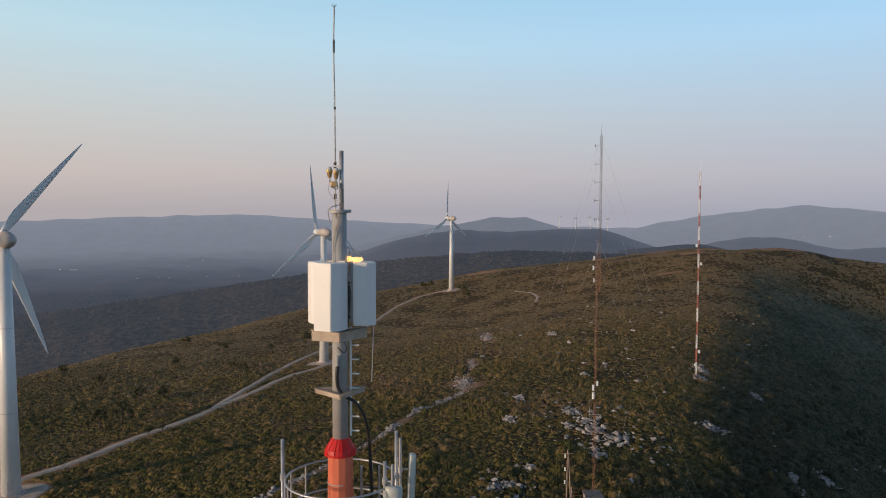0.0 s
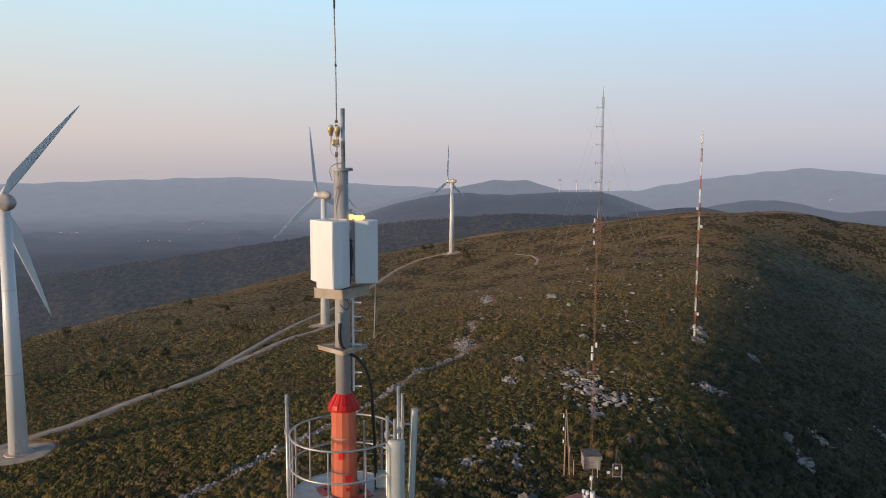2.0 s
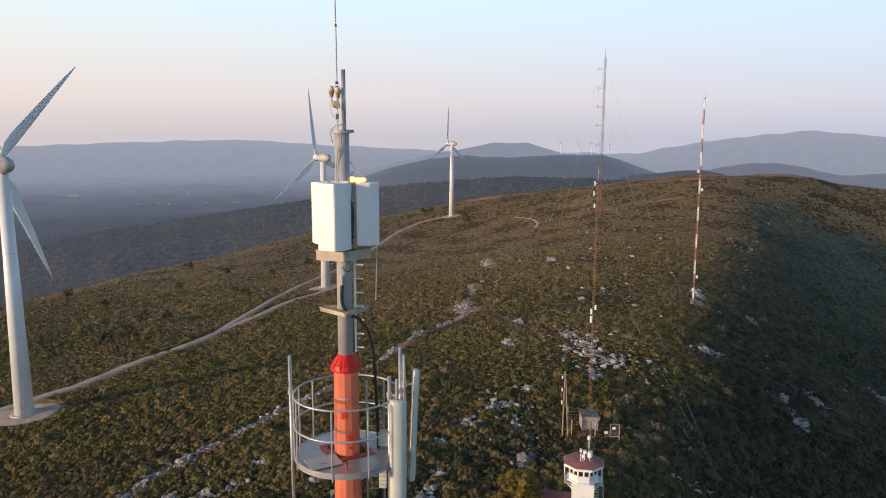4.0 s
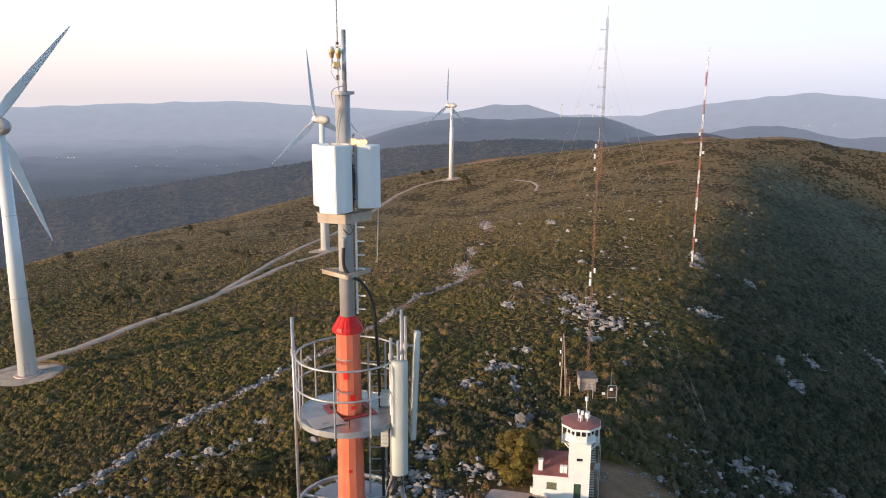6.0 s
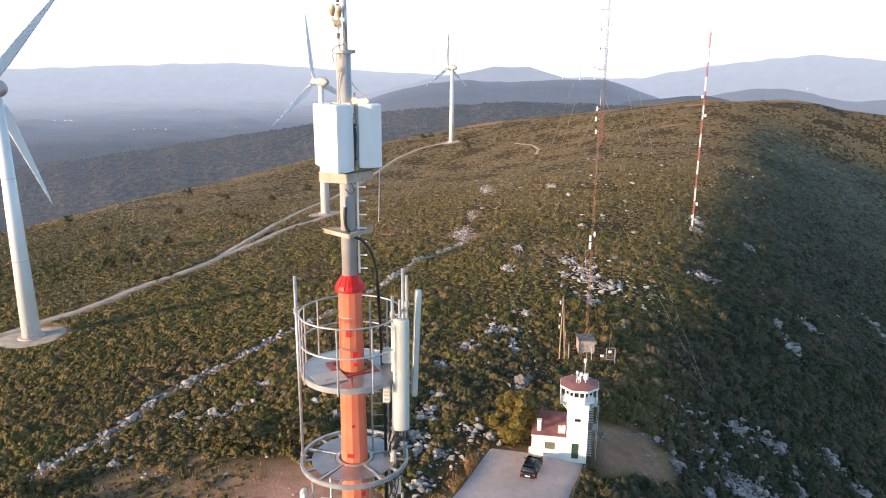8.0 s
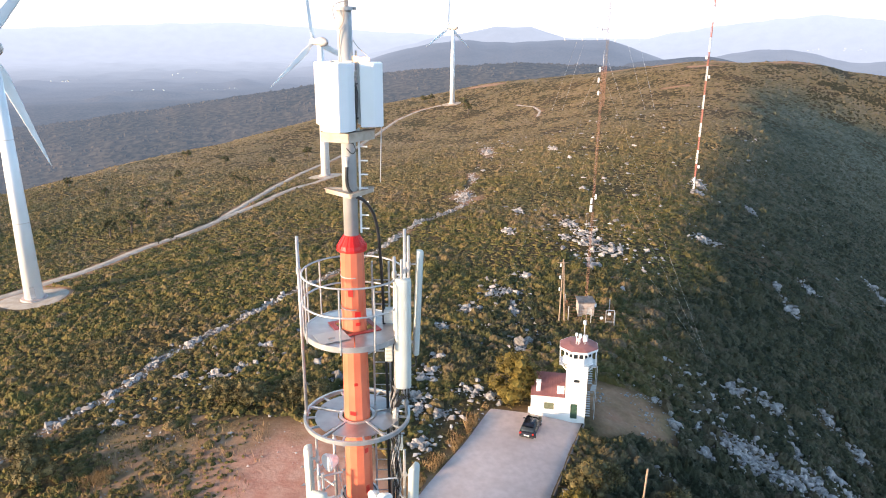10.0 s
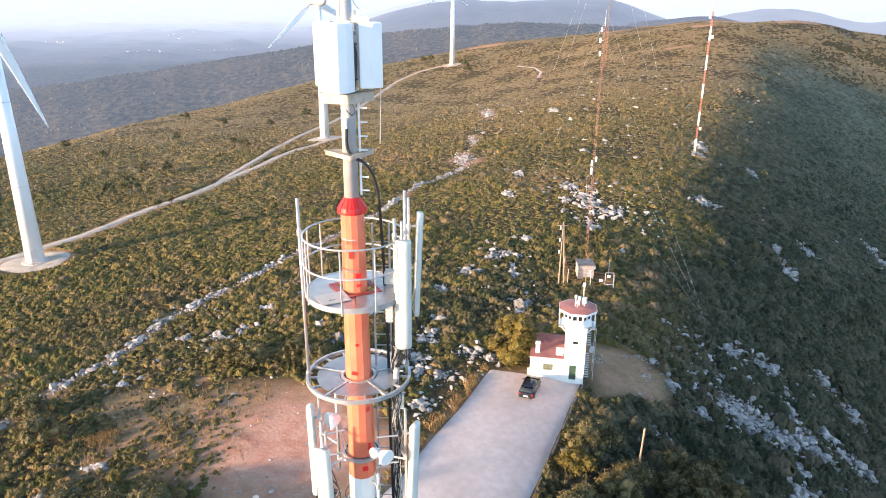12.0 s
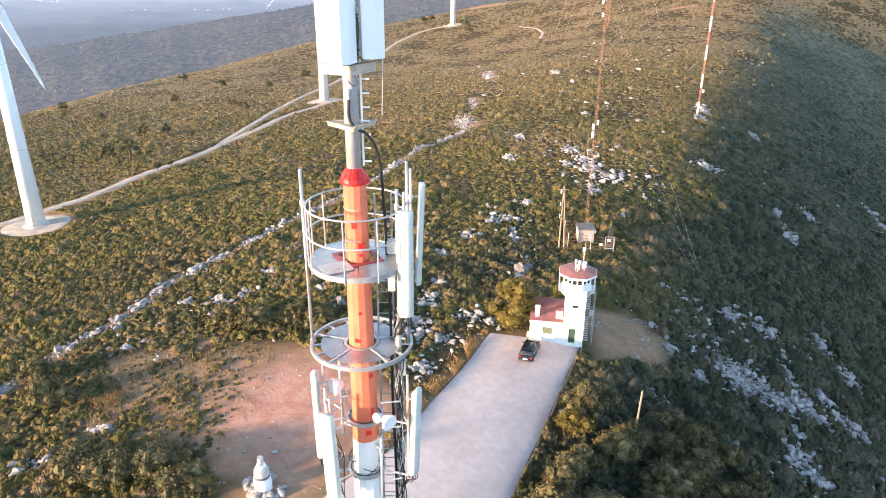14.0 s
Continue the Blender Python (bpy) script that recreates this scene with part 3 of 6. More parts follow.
FLANK_STONE = [(44.1, 97.1, 1.6, 1.5), (49.0, 96.7, 1.3, 1.8), (50.7, 95.3, 0.9, 2.2), (60.4, 98.5, 1.6, 2.4), (39.3, 82.9, 3.0, 2.3), (41.8, 81.1, 3.3, 2.7), (49.4, 86.4, 0.7, 2.0), (49.5, 80.5, 2.0, 2.3), (54.2, 84.9, 1.2, 1.2),
               (55.0, 81.6, 1.4, 1.2), (56.7, 80.0, 1.2, 1.2), (45.3, 75.0, 0.7, 2.0), (62.2, 92.4, 1.3, 2.2), (33.7, 78.3, 1.2, 1.1), (45.1, 79.6, 1.6, 1.6), (43.2, 67.9, 1.7, 2.3), (42.8, 70.4, 1.2, 1.4), (45.0, 67.0, 1.2, 1.4)]
FAR_STONE = [(69.4, 140.0, 0.6, 2.0), (68.5, 131.6, 1.4, 3.3), (79.0, 144.8, 1.4, 2.6), (102.7, 161.2, 0.6, 1.3), (103.0, 156.0, 0.9, 3.0), (71.4, 195.2, 1.3, 2.5), (68.5, 188.5, 1.0, 1.5), (81.7, 184.2, 1.0, 2.8),
             (58.6, 154.4, 2.0, 2.0), (16.2, 262, 0.7, 3), (6.0, 188, 0.9, 2), (38, 250, 1.0, 3)]
SLOPE_STONE = [(-40.0, 55.7, 1.2, 0.7), (-40.9, 54.2, 0.4, 0.3), (-31.2, 89.0, 0.9, 0.7), (-28.5, 90.9, 0.6, 1.1), (-30.2, 85.5, 0.7, 0.4), (-26.1, 98.5, 0.9, 0.8), (-39.6, 77.2, 0.5, 0.3), (-36.1, 89.4, 0.8, 0.5), (-35.6, 60.9, 1.0, 0.4)]
OUTCROPS = CREST_STONE + YARD_STONE + FLANK_STONE + FAR_STONE + SLOPE_STONE


def stone_density(x, y):
    """How much of the place is bare rock, 0 to 1."""
    d = np.zeros(np.shape(x))
    for cx, cy, sx, sy in OUTCROPS:
        d = np.maximum(d, np.exp(-(((x - cx) / sx) ** 2 + ((y - cy) / sy) ** 2) / 2.2))
    return d


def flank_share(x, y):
    """0 on the sunny crown, 1 among the greener, shade-darkened scrub of the far flank, with a ragged border."""
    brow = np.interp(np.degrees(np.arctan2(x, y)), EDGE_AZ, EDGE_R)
    # a kermes patch by the yard also takes the shade-darkened colours
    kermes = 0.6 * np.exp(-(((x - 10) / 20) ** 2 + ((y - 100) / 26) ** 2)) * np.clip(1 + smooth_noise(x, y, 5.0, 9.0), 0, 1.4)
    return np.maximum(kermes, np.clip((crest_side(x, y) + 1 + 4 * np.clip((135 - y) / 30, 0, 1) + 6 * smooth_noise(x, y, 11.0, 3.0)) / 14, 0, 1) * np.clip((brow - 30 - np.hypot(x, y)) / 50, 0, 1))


# the scrub's canopy: a fine sheet that many overlapping round bushes push up; it lies under the ground where nothing grows
FAN = np.linspace(-0.80, 0.80, 820)
DEPTH = 42 * (575 / 42) ** (lambda q: 0.75 * q + 0.25 * q * q)(np.linspace(0, 1, 880))
cx_, cy_ = DEPTH[:, None] * FAN[None, :], np.repeat(DEPTH[:, None], len(FAN), 1)
cover = np.zeros(cx_.shape)
shade_of = np.zeros(cx_.shape)


def grow(count, y0, y1, r_lo, r_hi, squat, gen, zone=None):
    """Round bushes at random places, each keeping its own tone, pushed into the canopy where they stand higher than what is there."""
    y = np.sqrt(gen.uniform(y0 * y0, y1 * y1, count))
    x = y * gen.uniform(-0.80, 0.80, count)
    wall_gap = near_line(x, y, WALL) > 1.1
    thin = smooth_noise(x, y, 9.0, 4.0) + gen.normal(0, 0.5, count) > -0.95
    sparse = inside(x, y, SOIL) & (x < -22) & (gen.uniform(0, 1, count) < 0.38)
    ok = wall_gap & thin & ((bare_mask(x, y) < 0.5) | sparse) & (gen.uniform(0, 1, count) > 1.25 * stone_density(x, y)) & (np.hypot(x - 14.5, y - 81) > 5.5)
    if zone:
        ok &= inside(x, y, zone)
    x, y = x[ok], y[ok]
    r = r_lo + (r_hi - r_lo) * gen.beta(1.4, 2.6, len(x))
    r *= np.clip(1 + 0.35 * smooth_noise(x, y, 9.0, 2.5), 0.65, 1.4) * (1 + 0.35 * flank_share(x, y))
    r = np.where(inside(x, y, SOIL), r * 0.67, r)
    r = np.where(near_line(x, y, PAD_L) < 5, r * 0.4, r)
    h = r * gen.uniform(0.7, 1.3, len(x)) * squat * (1 + 0.2 * flank_share(x, y))
    tone = np.clip(gen.uniform(0.05, 0.95, len(x)) + 0.12 * smooth_noise(x, y, 14.0, 8.0), 0, 1)
    turn, oval = gen.uniform(0, 3.14, len(x)), gen.uniform(0.7, 1.0, len(x))
    du, step = FAN[1] - FAN[0], np.interp(y, DEPTH, np.gradient(DEPTH))
    i0, j0 = np.interp(y, DEPTH, np.arange(len(DEPTH))), (x / y - FAN[0]) / du
    wi, wj = np.ceil(r / step).astype(int), np.ceil(r / (y * du) + 1).astype(int)
    for key in np.unique(wi * 1000 + wj):
        a, b = divmod(int(key), 1000)
        w = np.where(wi * 1000 + wj == key)[0]
        di, dj = np.meshgrid(np.arange(-a, a + 1), np.arange(-b, b + 1), indexing="ij")
        ii = np.clip(np.rint(i0[w]).astype(int)[:, None] + di.ravel(), 0, len(DEPTH) - 1)
        jj = np.clip(np.rint(j0[w]).astype(int)[:, None] + dj.ravel(), 0, len(FAN) - 1)
        px_, py_ = cx_[ii, jj] - x[w][:, None], cy_[ii, jj] - y[w][:, None]
        c, s_ = np.cos(turn[w])[:, None], np.sin(turn[w])[:, None]
        q = ((px_ * c + py_ * s_) / r[w][:, None]) ** 2 + ((py_ * c - px_ * s_) / (r[w] * oval[w])[:, None]) ** 2
        v = h[w][:, None] * np.clip(1 - q, 0, 1) ** 0.7
        np.maximum.at(cover, (ii.ravel(), jj.ravel()), v.ravel())
        hit = (v >= cover[ii, jj] - 1e-9) & (v > 0)
        shade_of[ii[hit], jj[hit]] = np.repeat(tone[w][:, None], v.shape[1], 1)[hit]


grow(5000, 42, 130, 0.6, 1.5, 0.5, rng)
grow(1500, 66, 132, 0.8, 1.5, 0.55, rng, [(-14, 68), (4, 80), (30, 84), (34, 100), (30, 132), (-4, 132), (-16, 92)])
grow(52000, 42, 130, 0.25, 0.65, 0.75, rng)
grow(13000, 125, 290, 0.6, 1.6, 0.42, rng)
grow(150000, 125, 290, 0.35, 0.8, 0.46, rng)
grow(210000, 280, 575, 0.5, 1.3, 0.22, rng)
grow(2500, 280, 575, 1.2, 2.0, 0.3, rng)
# rock, the broken wall and trodden ground stay open
open_ = np.maximum(stone_density(cx_, cy_) + 0.55 * smooth_noise(cx_, cy_, 0.6, 5.0) > 0.6, near_line(cx_, cy_, WALL) < 0.75 + 0.35 * smooth_noise(cx_, cy_, 1.7, 6.0))
open_ |= (bare_mask(cx_, cy_) > 0.5) & ~(inside(cx_, cy_, SOIL) & (cx_ < -22))
cover = np.where(open_, 0, cover * (1 + 0.22 * smooth_noise(cx_, cy_, 0.24, 2.0)))
grown = cover > 0.03
leafy = np.clip(cy_ * 0.0014, 0.12, 0.30) * np.clip(cover * 2, 0, 1)
cz_ = gz(cx_, cy_) + np.where(grown, cover - 0.03 + rng.normal(0, 0.30, cover.shape) * leafy, -0.5)
jit = rng.uniform(-0.4, 0.4, (2, *cover.shape)) * cy_ * (FAN[1] - FAN[0])
faces = grid_faces(len(FAN), len(DEPTH))
faces = faces[grown.ravel()[faces].any(1)]
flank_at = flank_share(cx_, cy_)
# loose sprays of leaves that stand off the nearer bushes
flat = np.where((grown & (cover > 0.15)).ravel())[0]
flat = rng.choice(flat, 440000, p=(lambda w: w / w.sum())(np.clip(1.3 - cy_.ravel()[flat] / 260, 0.1, 1)))
tip = np.stack([cx_.ravel()[flat], cy_.ravel()[flat], cz_.ravel()[flat]], -1) + rng.normal(0, 1, (len(flat), 3)) * (cy_.ravel()[flat] * 0.0009)[:, None]
va, vb = rng.normal(0, 1, (len(flat), 3)), rng.normal(0, 1, (len(flat), 3)) * 0.8 + np.array([0, 0, 0.35])
va /= np.linalg.norm(va, axis=1)[:, None]
vb /= np.linalg.norm(vb, axis=1)[:, None]
ls = (np.clip(cy_.ravel()[flat] * 0.0016, 0.11, 0.5) * rng.uniform(0.6, 1.4, len(flat)))[:, None]
leaf_v = np.stack([tip - va * ls * 0.5, tip + va * ls * 0.5, tip + vb * ls], 1).reshape(-1, 3)
leaf_f = np.arange(len(leaf_v)).reshape(-1, 3)


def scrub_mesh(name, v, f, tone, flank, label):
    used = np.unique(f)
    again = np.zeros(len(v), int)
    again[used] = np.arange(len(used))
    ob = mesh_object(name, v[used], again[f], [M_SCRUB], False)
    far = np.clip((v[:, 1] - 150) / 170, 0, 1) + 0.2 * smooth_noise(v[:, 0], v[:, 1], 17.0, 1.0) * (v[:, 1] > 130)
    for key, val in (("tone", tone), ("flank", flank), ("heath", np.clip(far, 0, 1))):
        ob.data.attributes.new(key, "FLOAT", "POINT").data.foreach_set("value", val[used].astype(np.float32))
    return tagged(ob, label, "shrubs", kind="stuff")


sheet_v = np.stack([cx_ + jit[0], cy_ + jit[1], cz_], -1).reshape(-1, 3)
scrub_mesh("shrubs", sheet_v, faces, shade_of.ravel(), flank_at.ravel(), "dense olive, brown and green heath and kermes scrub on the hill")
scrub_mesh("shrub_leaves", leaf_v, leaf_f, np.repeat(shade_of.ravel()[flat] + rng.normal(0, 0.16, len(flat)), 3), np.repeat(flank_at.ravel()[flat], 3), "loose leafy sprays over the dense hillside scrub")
# woods on the slope across the near valley, hazed like the country behind
wa, wr = rng.uniform(-36, 36, 21000), np.sqrt(rng.uniform(480 ** 2, 1250 ** 2, 21000))
wk = smooth_noise(wr * np.sin(np.radians(wa)), wr * np.cos(np.radians(wa)), 60.0) + rng.normal(0, 0.6, 21000) > -0.5
wa, wr = wa[wk], wr[wk]
wpos = np.stack([wr * np.sin(np.radians(wa)), wr * np.cos(np.radians(wa)), far_height(wa, wr) - 0.5], -1)
v, f = scatter([dome(1, 0.95, 0.6, k + 60) for k in range(4)], wpos, rng.uniform(0.7, 2.2, len(wa)), rng.uniform(0.7, 1.3, len(wa)), rng)
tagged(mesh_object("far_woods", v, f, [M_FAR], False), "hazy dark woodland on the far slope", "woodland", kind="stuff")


def stone(seed, flat=0.6):
    """A jagged block: the hull round a handful of random corners."""
    g = random.Random(seed)
    bm = bmesh.new()
    for _ in range(11):
        d = Vector((g.gauss(0, 1), g.gauss(0, 1), g.gauss(0, 1))).normalized() * g.uniform(0.75, 1.2)
        bm.verts.new((d.x * 1.25, d.y * 0.8, d.z * flat * 1.1))
    bmesh.ops.convex_hull(bm, input=bm.verts[:])
    bmesh.ops.delete(bm, geom=[v for v in bm.verts if not v.link_faces], context="VERTS")
    bmesh.ops.triangulate(bm, faces=bm.faces[:])
    bm.verts.index_update()
    shape = np.array([v.co for v in bm.verts]), np.array([[v.index for v in f.verts] for f in bm.faces])
    bm.free()
    return shape


stones = [stone(k, 0.40 + 0.07 * (k % 4)) for k in range(9)]
sx, sy, sr = [], [], []
for cx, cy, wx, wy in OUTCROPS:
    n = int(24 + 20 * wx * wy)
    sx.append(rng.normal(cx, wx * 0.75, n))
    sy.append(rng.normal(cy, wy * 0.75, n))
    sr.append(np.clip(rng.lognormal(-1.65, 0.55, n), 0.08, 0.6) * (1 + max(0, cy - 90) / 300))
# small pale rubble on the open scars
for cx, cy, wx, wy, n in ((5.8, 187, 1.5, 4.5, 260), (8.8, 211, 0.8, 4, 110), (16.2, 262, 1.5, 8, 240)):
    sx.append(rng.normal(cx, wx, n)), sy.append(rng.normal(cy, wy, n)), sr.append(rng.uniform(0.12, 0.34, n))
# single stones strewn between the bushes
for x0, x1, y0, y1, n in ((-8, 16, 70, 125, 420), (24, 58, 58, 100, 900), (34, 52, 64, 90, 1100), (22, 45, 120, 165, 160), (55, 120, 130, 330, 260), (-45, -10, 72, 112, 160), (10, 60, 150, 300, 160)):
    sx.append(rng.uniform(x0, x1, n)), sy.append(rng.uniform(y0, y1, n))
    sr.append(np.clip(rng.lognormal(-1.45, 0.5, n), 0.1, 0.7) * (1 + max(0, y0 - 70) / 200))
for (x0, y0), (x1, y1) in zip(WALL, WALL[1:]):
    n = int(math.hypot(x1 - x0, y1 - y0) * 20)
    s = rng.uniform(0, 1, n)
    sx.append(x0 + s * (x1 - x0) + rng.normal(0, 0.55, n))
    sy.append(y0 + s * (y1 - y0) + rng.normal(0, 0.55, n))
    sr.append(np.clip(rng.lognormal(-1.4, 0.45, n), 0.1, 0.6) * (0.7 + 0.5 * np.sin(s * 9 + x0)))
# loose stones in the trodden earth
px_, py_ = rng.uniform(-40, 30, 700), rng.uniform(44, 90, 700)
pm = (inside(px_, py_, SOIL) | inside(px_, py_, SOIL_2))
sx.append(px_[pm]), sy.append(py_[pm]), sr.append(np.clip(rng.lognormal(-2.3, 0.5, pm.sum()), 0.05, 0.4))
sx, sy, sr = np.concatenate(sx), np.concatenate(sy), np.concatenate(sr)
ok = ~inside(sx, sy, PAD_L + PAD_R[::-1]) & (np.hypot(sx - 14, sy - 82) > 5)
sx, sy, sr = sx[ok], sy[ok], sr[ok]
sr = np.where(inside(sx, sy, SOIL_2), sr * 0.45, sr)
v, f = scatter(stones, np.stack([sx, sy, gz(sx, sy) + sr * 0.30], -1), sr, rng.uniform(0.8, 1.5, len(sx)), rng)
tagged(mesh_object("limestone_rubble", v, f, [M_ROCK], False), "pale grey limestone rubble and broken wall among scrub", "rocks", kind="stuff")
# the larger blocks, one by one
block_meshes = []
for k in range(7):
    bm = bmesh.new()
    bmesh.ops.create_icosphere(bm, subdivisions=3, radius=1)
    for v in bm.verts:
        q = v.co * 1.3 + Vector((k * 3.1, 0, 0))
        h = 1 + 0.5 * noise.noise(q) + 0.26 * abs(noise.noise(q * 2.6)) + 0.12 * noise.noise(q * 6)
        h = round(h * 7) / 7 * 0.6 + h * 0.4
        v.co = Vector((v.co.x * h * 1.1, v.co.y * h * 0.8, v.co.z * h * 0.62))
    me = bpy.data.meshes.new("boulder")
    bm.to_mesh(me)
    bm.free()
    me.materials.append(M_ROCK)
    block_meshes.append(me)
count = 0
for cx, cy, wx, wy in OUTCROPS:
    for _ in range(1 if wx * wy < 1.2 else 3):
        x, y = rng.normal(cx, wx * 0.7), rng.normal(cy, wy * 0.7)
        if math.hypot(x - 14, y - 82) < 6 or inside(np.array([x]), np.array([y]), SOIL_2)[0] or inside(np.array([x]), np.array([y]), PAD_L + PAD_R[::-1])[0]:
            continue
        r = rng.uniform(0.35, 0.7) * (1 + max(0, cy - 90) / 260)
        ob = new("boulder", block_meshes[count % 7])
        ob.matrix_world = Matrix.LocRotScale((x, y, z_at(x, y) + 0.12 * r), Euler((0, 0, rng.uniform(0, 6.28))), (r, r, r * rng.uniform(0.8, 1.3)))
        tagged(ob, "weathered pale grey limestone boulder among low scrub", "boulder", group="limestone boulders")
        count += 1


# dry straw along the yard's edge and on the trodden earth
M_STRAW = material("dry_grass", [(0.22, 0.135, 0.06), (0.36, 0.235, 0.12)], 0.6, 0.8, island=0.35, spec=0.1)
edge_pts = resample(PAD_L[:7], 200)
pick_ = rng.integers(0, 140, 5200)
hx = np.r_[edge_pts[pick_, 0] - np.abs(rng.normal(0.5, 0.7, 5200)), rng.normal(-37, 1.6, 1600), rng.uniform(-40, -20, 2600)]
hy = np.r_[edge_pts[pick_, 1] + rng.normal(0, 0.4, 5200), rng.normal(66, 0.7, 1600), rng.uniform(58, 76, 2600)]
clump = (smooth_noise(hx, hy, 1.3, 3.0) > -0.1) & ~inside(hx, hy, PAD_L + PAD_R[::-1])
hx, hy = hx[clump], hy[clump]
root = np.stack([hx, hy, gz(hx, hy) - 0.03], -1)
lean = np.stack([rng.normal(0, 0.25, len(hx)), rng.normal(0, 0.25, len(hx)), np.ones(len(hx))], -1) * rng.uniform(0.25, 0.8, len(hx))[:, None]
wide = np.stack([np.cos(hx * 97), np.sin(hx * 97), 0 * hx], -1) * 0.035
straw = np.stack([root - wide, root + wide, root + lean], 1).reshape(-1, 3)
tagged(mesh_object("dry_grass", straw, np.arange(len(straw)).reshape(-1, 3), [M_STRAW]), "dry straw-coloured grass tufts beside the concrete yard", "grass", kind="stuff")


grey_block = block_meshes[5].copy()
grey_block.materials[0] = M_GREYROCK
for x, y, r in ((11.6, 97.4, 0.95), (12.8, 98.2, 0.7), (-14.0, 87.2, 0.8), (-13.0, 86.3, 0.55)):
    ob = new("boulder", grey_block)
    ob.matrix_world = Matrix.LocRotScale((x, y, z_at(x, y) + 0.25 * r), Euler((0.1, 0.15, x)), (r, r * 0.8, r * 1.6))
    tagged(ob, "large pointed grey limestone boulder among dense bushes", "boulder", group="limestone boulders")


def part(name, bm, mat, parent=None, label="", smooth=False):
    """Links a bmesh as one mesh object under its thing."""
    me = bpy.data.meshes.new(name)
    bm.to_mesh(me)
    bm.free()
    for m in (mat if isinstance(mat, (list, tuple)) else [mat]):
        me.materials.append(m)
    if smooth:
        for p in me.polygons:
            p.use_smooth = True
    ob = new(name, me)
    ob.parent = parent
    if label:
        ob["label"] = label
    return ob


def thing(name, at, label, category, group="", turn=0):
    ob = new(name)
    ob.empty_display_size = 0.3
    ob.matrix_world = pose(*at, 0, 0, turn)
    return tagged(ob, label, category, group)


def box(bm, lo, hi, bevel=0.0, m=None):
    c = [(a + b) / 2 for a, b in zip(lo, hi)]
    s = [b - a for a, b in zip(lo, hi)]
    r = bmesh.ops.create_cube(bm, size=1, matrix=Matrix.Translation(c) @ Matrix.Diagonal((*s, 1)))
    vs = r["verts"]
    if bevel:
        es = list({e for v in vs for e in v.link_edges})
        out = bmesh.ops.bevel(bm, geom=es, offset=bevel, segments=2, affect="EDGES", profile=0.5)
        vs = list({v for f in out["faces"] for v in f.verts} | {v for v in vs if v.is_valid})
    if m is not None:
        bmesh.ops.transform(bm, matrix=m, verts=vs)
    return vs


def rod(bm, a, b, r0, r1=None, seg=8, cap=True):
    """A round bar between two points."""
    a, b = Vector(a), Vector(b)
    d = b - a
    m = Matrix.Translation((a + b) / 2) @ d.to_track_quat("Z", "Y").to_matrix().to_4x4()
    bmesh.ops.create_cone(bm, cap_ends=cap, segments=seg, radius1=r0, radius2=r0 if r1 is None else r1, depth=d.length, matrix=m)


def tube(bm, pts, r, seg=6):
    """One unbroken round bar bent through the points."""
    pts = [Vector(p) for p in pts]
    ways = [(b - a).normalized() for a, b in zip(pts, pts[1:])]
    side = ways[0].orthogonal().normalized()
    rows = []
    for i, p in enumerate(pts):
        w = (ways[max(0, i - 1)] + ways[min(i, len(ways) - 1)]).normalized()
        side = (side - w * side.dot(w)).normalized()
        up = w.cross(side)
        rows.append([bm.verts.new(p + (side * math.cos(k / seg * 2 * math.pi) + up * math.sin(k / seg * 2 * math.pi)) * r) for k in range(seg)])
    for p, q in zip(rows, rows[1:]):
        for k in range(seg):
            bm.faces.new((p[k], p[(k + 1) % seg], q[(k + 1) % seg], q[k]))
    bm.faces.new(rows[0][::-1]), bm.faces.new(rows[-1])


def curve_pts(ctrl, n=24):
    """Smooth line through control points (Catmull-Rom)."""
    p = [Vector(c) for c in ctrl]
    p = [2 * p[0] - p[1]] + p + [2 * p[-1] - p[-2]]
    out = []
    for i in range(1, len(p) - 2):
        for k in range(n // (len(p) - 3)):
            t = k / (n // (len(p) - 3))
            a, b, c, d = p[i - 1:i + 3]
            out.append(0.5 * (2 * b + (c - a) * t + (2 * a - 5 * b + 4 * c - d) * t * t + (3 * b - a - 3 * c + d) * t ** 3))
    return out + [p[-2]]


def ring(bm, c, r, w, h, seg=48, a0=0.0, a1=360.0):
    """A flat bar bent to a ring (or an arc): width w across, height h."""
    full = abs(a1 - a0) >= 360
    n = seg if full else seg + 1
    loops = []
    for i in range(n):
        a = radians(a0 + (a1 - a0) * i / seg)
        loops.append([bm.verts.new((c[0] + math.cos(a) * q, c[1] + math.sin(a) * q, c[2] + z)) for q, z in ((r - w / 2, -h / 2), (r + w / 2, -h / 2), (r + w / 2, h / 2), (r - w / 2, h / 2))])
    for i in range(seg):
        p, q = loops[i], loops[(i + 1) % n]
        for k in range(4):
            bm.faces.new((p[k], q[k], q[(k + 1) % 4], p[(k + 1) % 4]))
    if not full:
        bm.faces.new(loops[0][::-1])
        bm.faces.new(loops[-1])


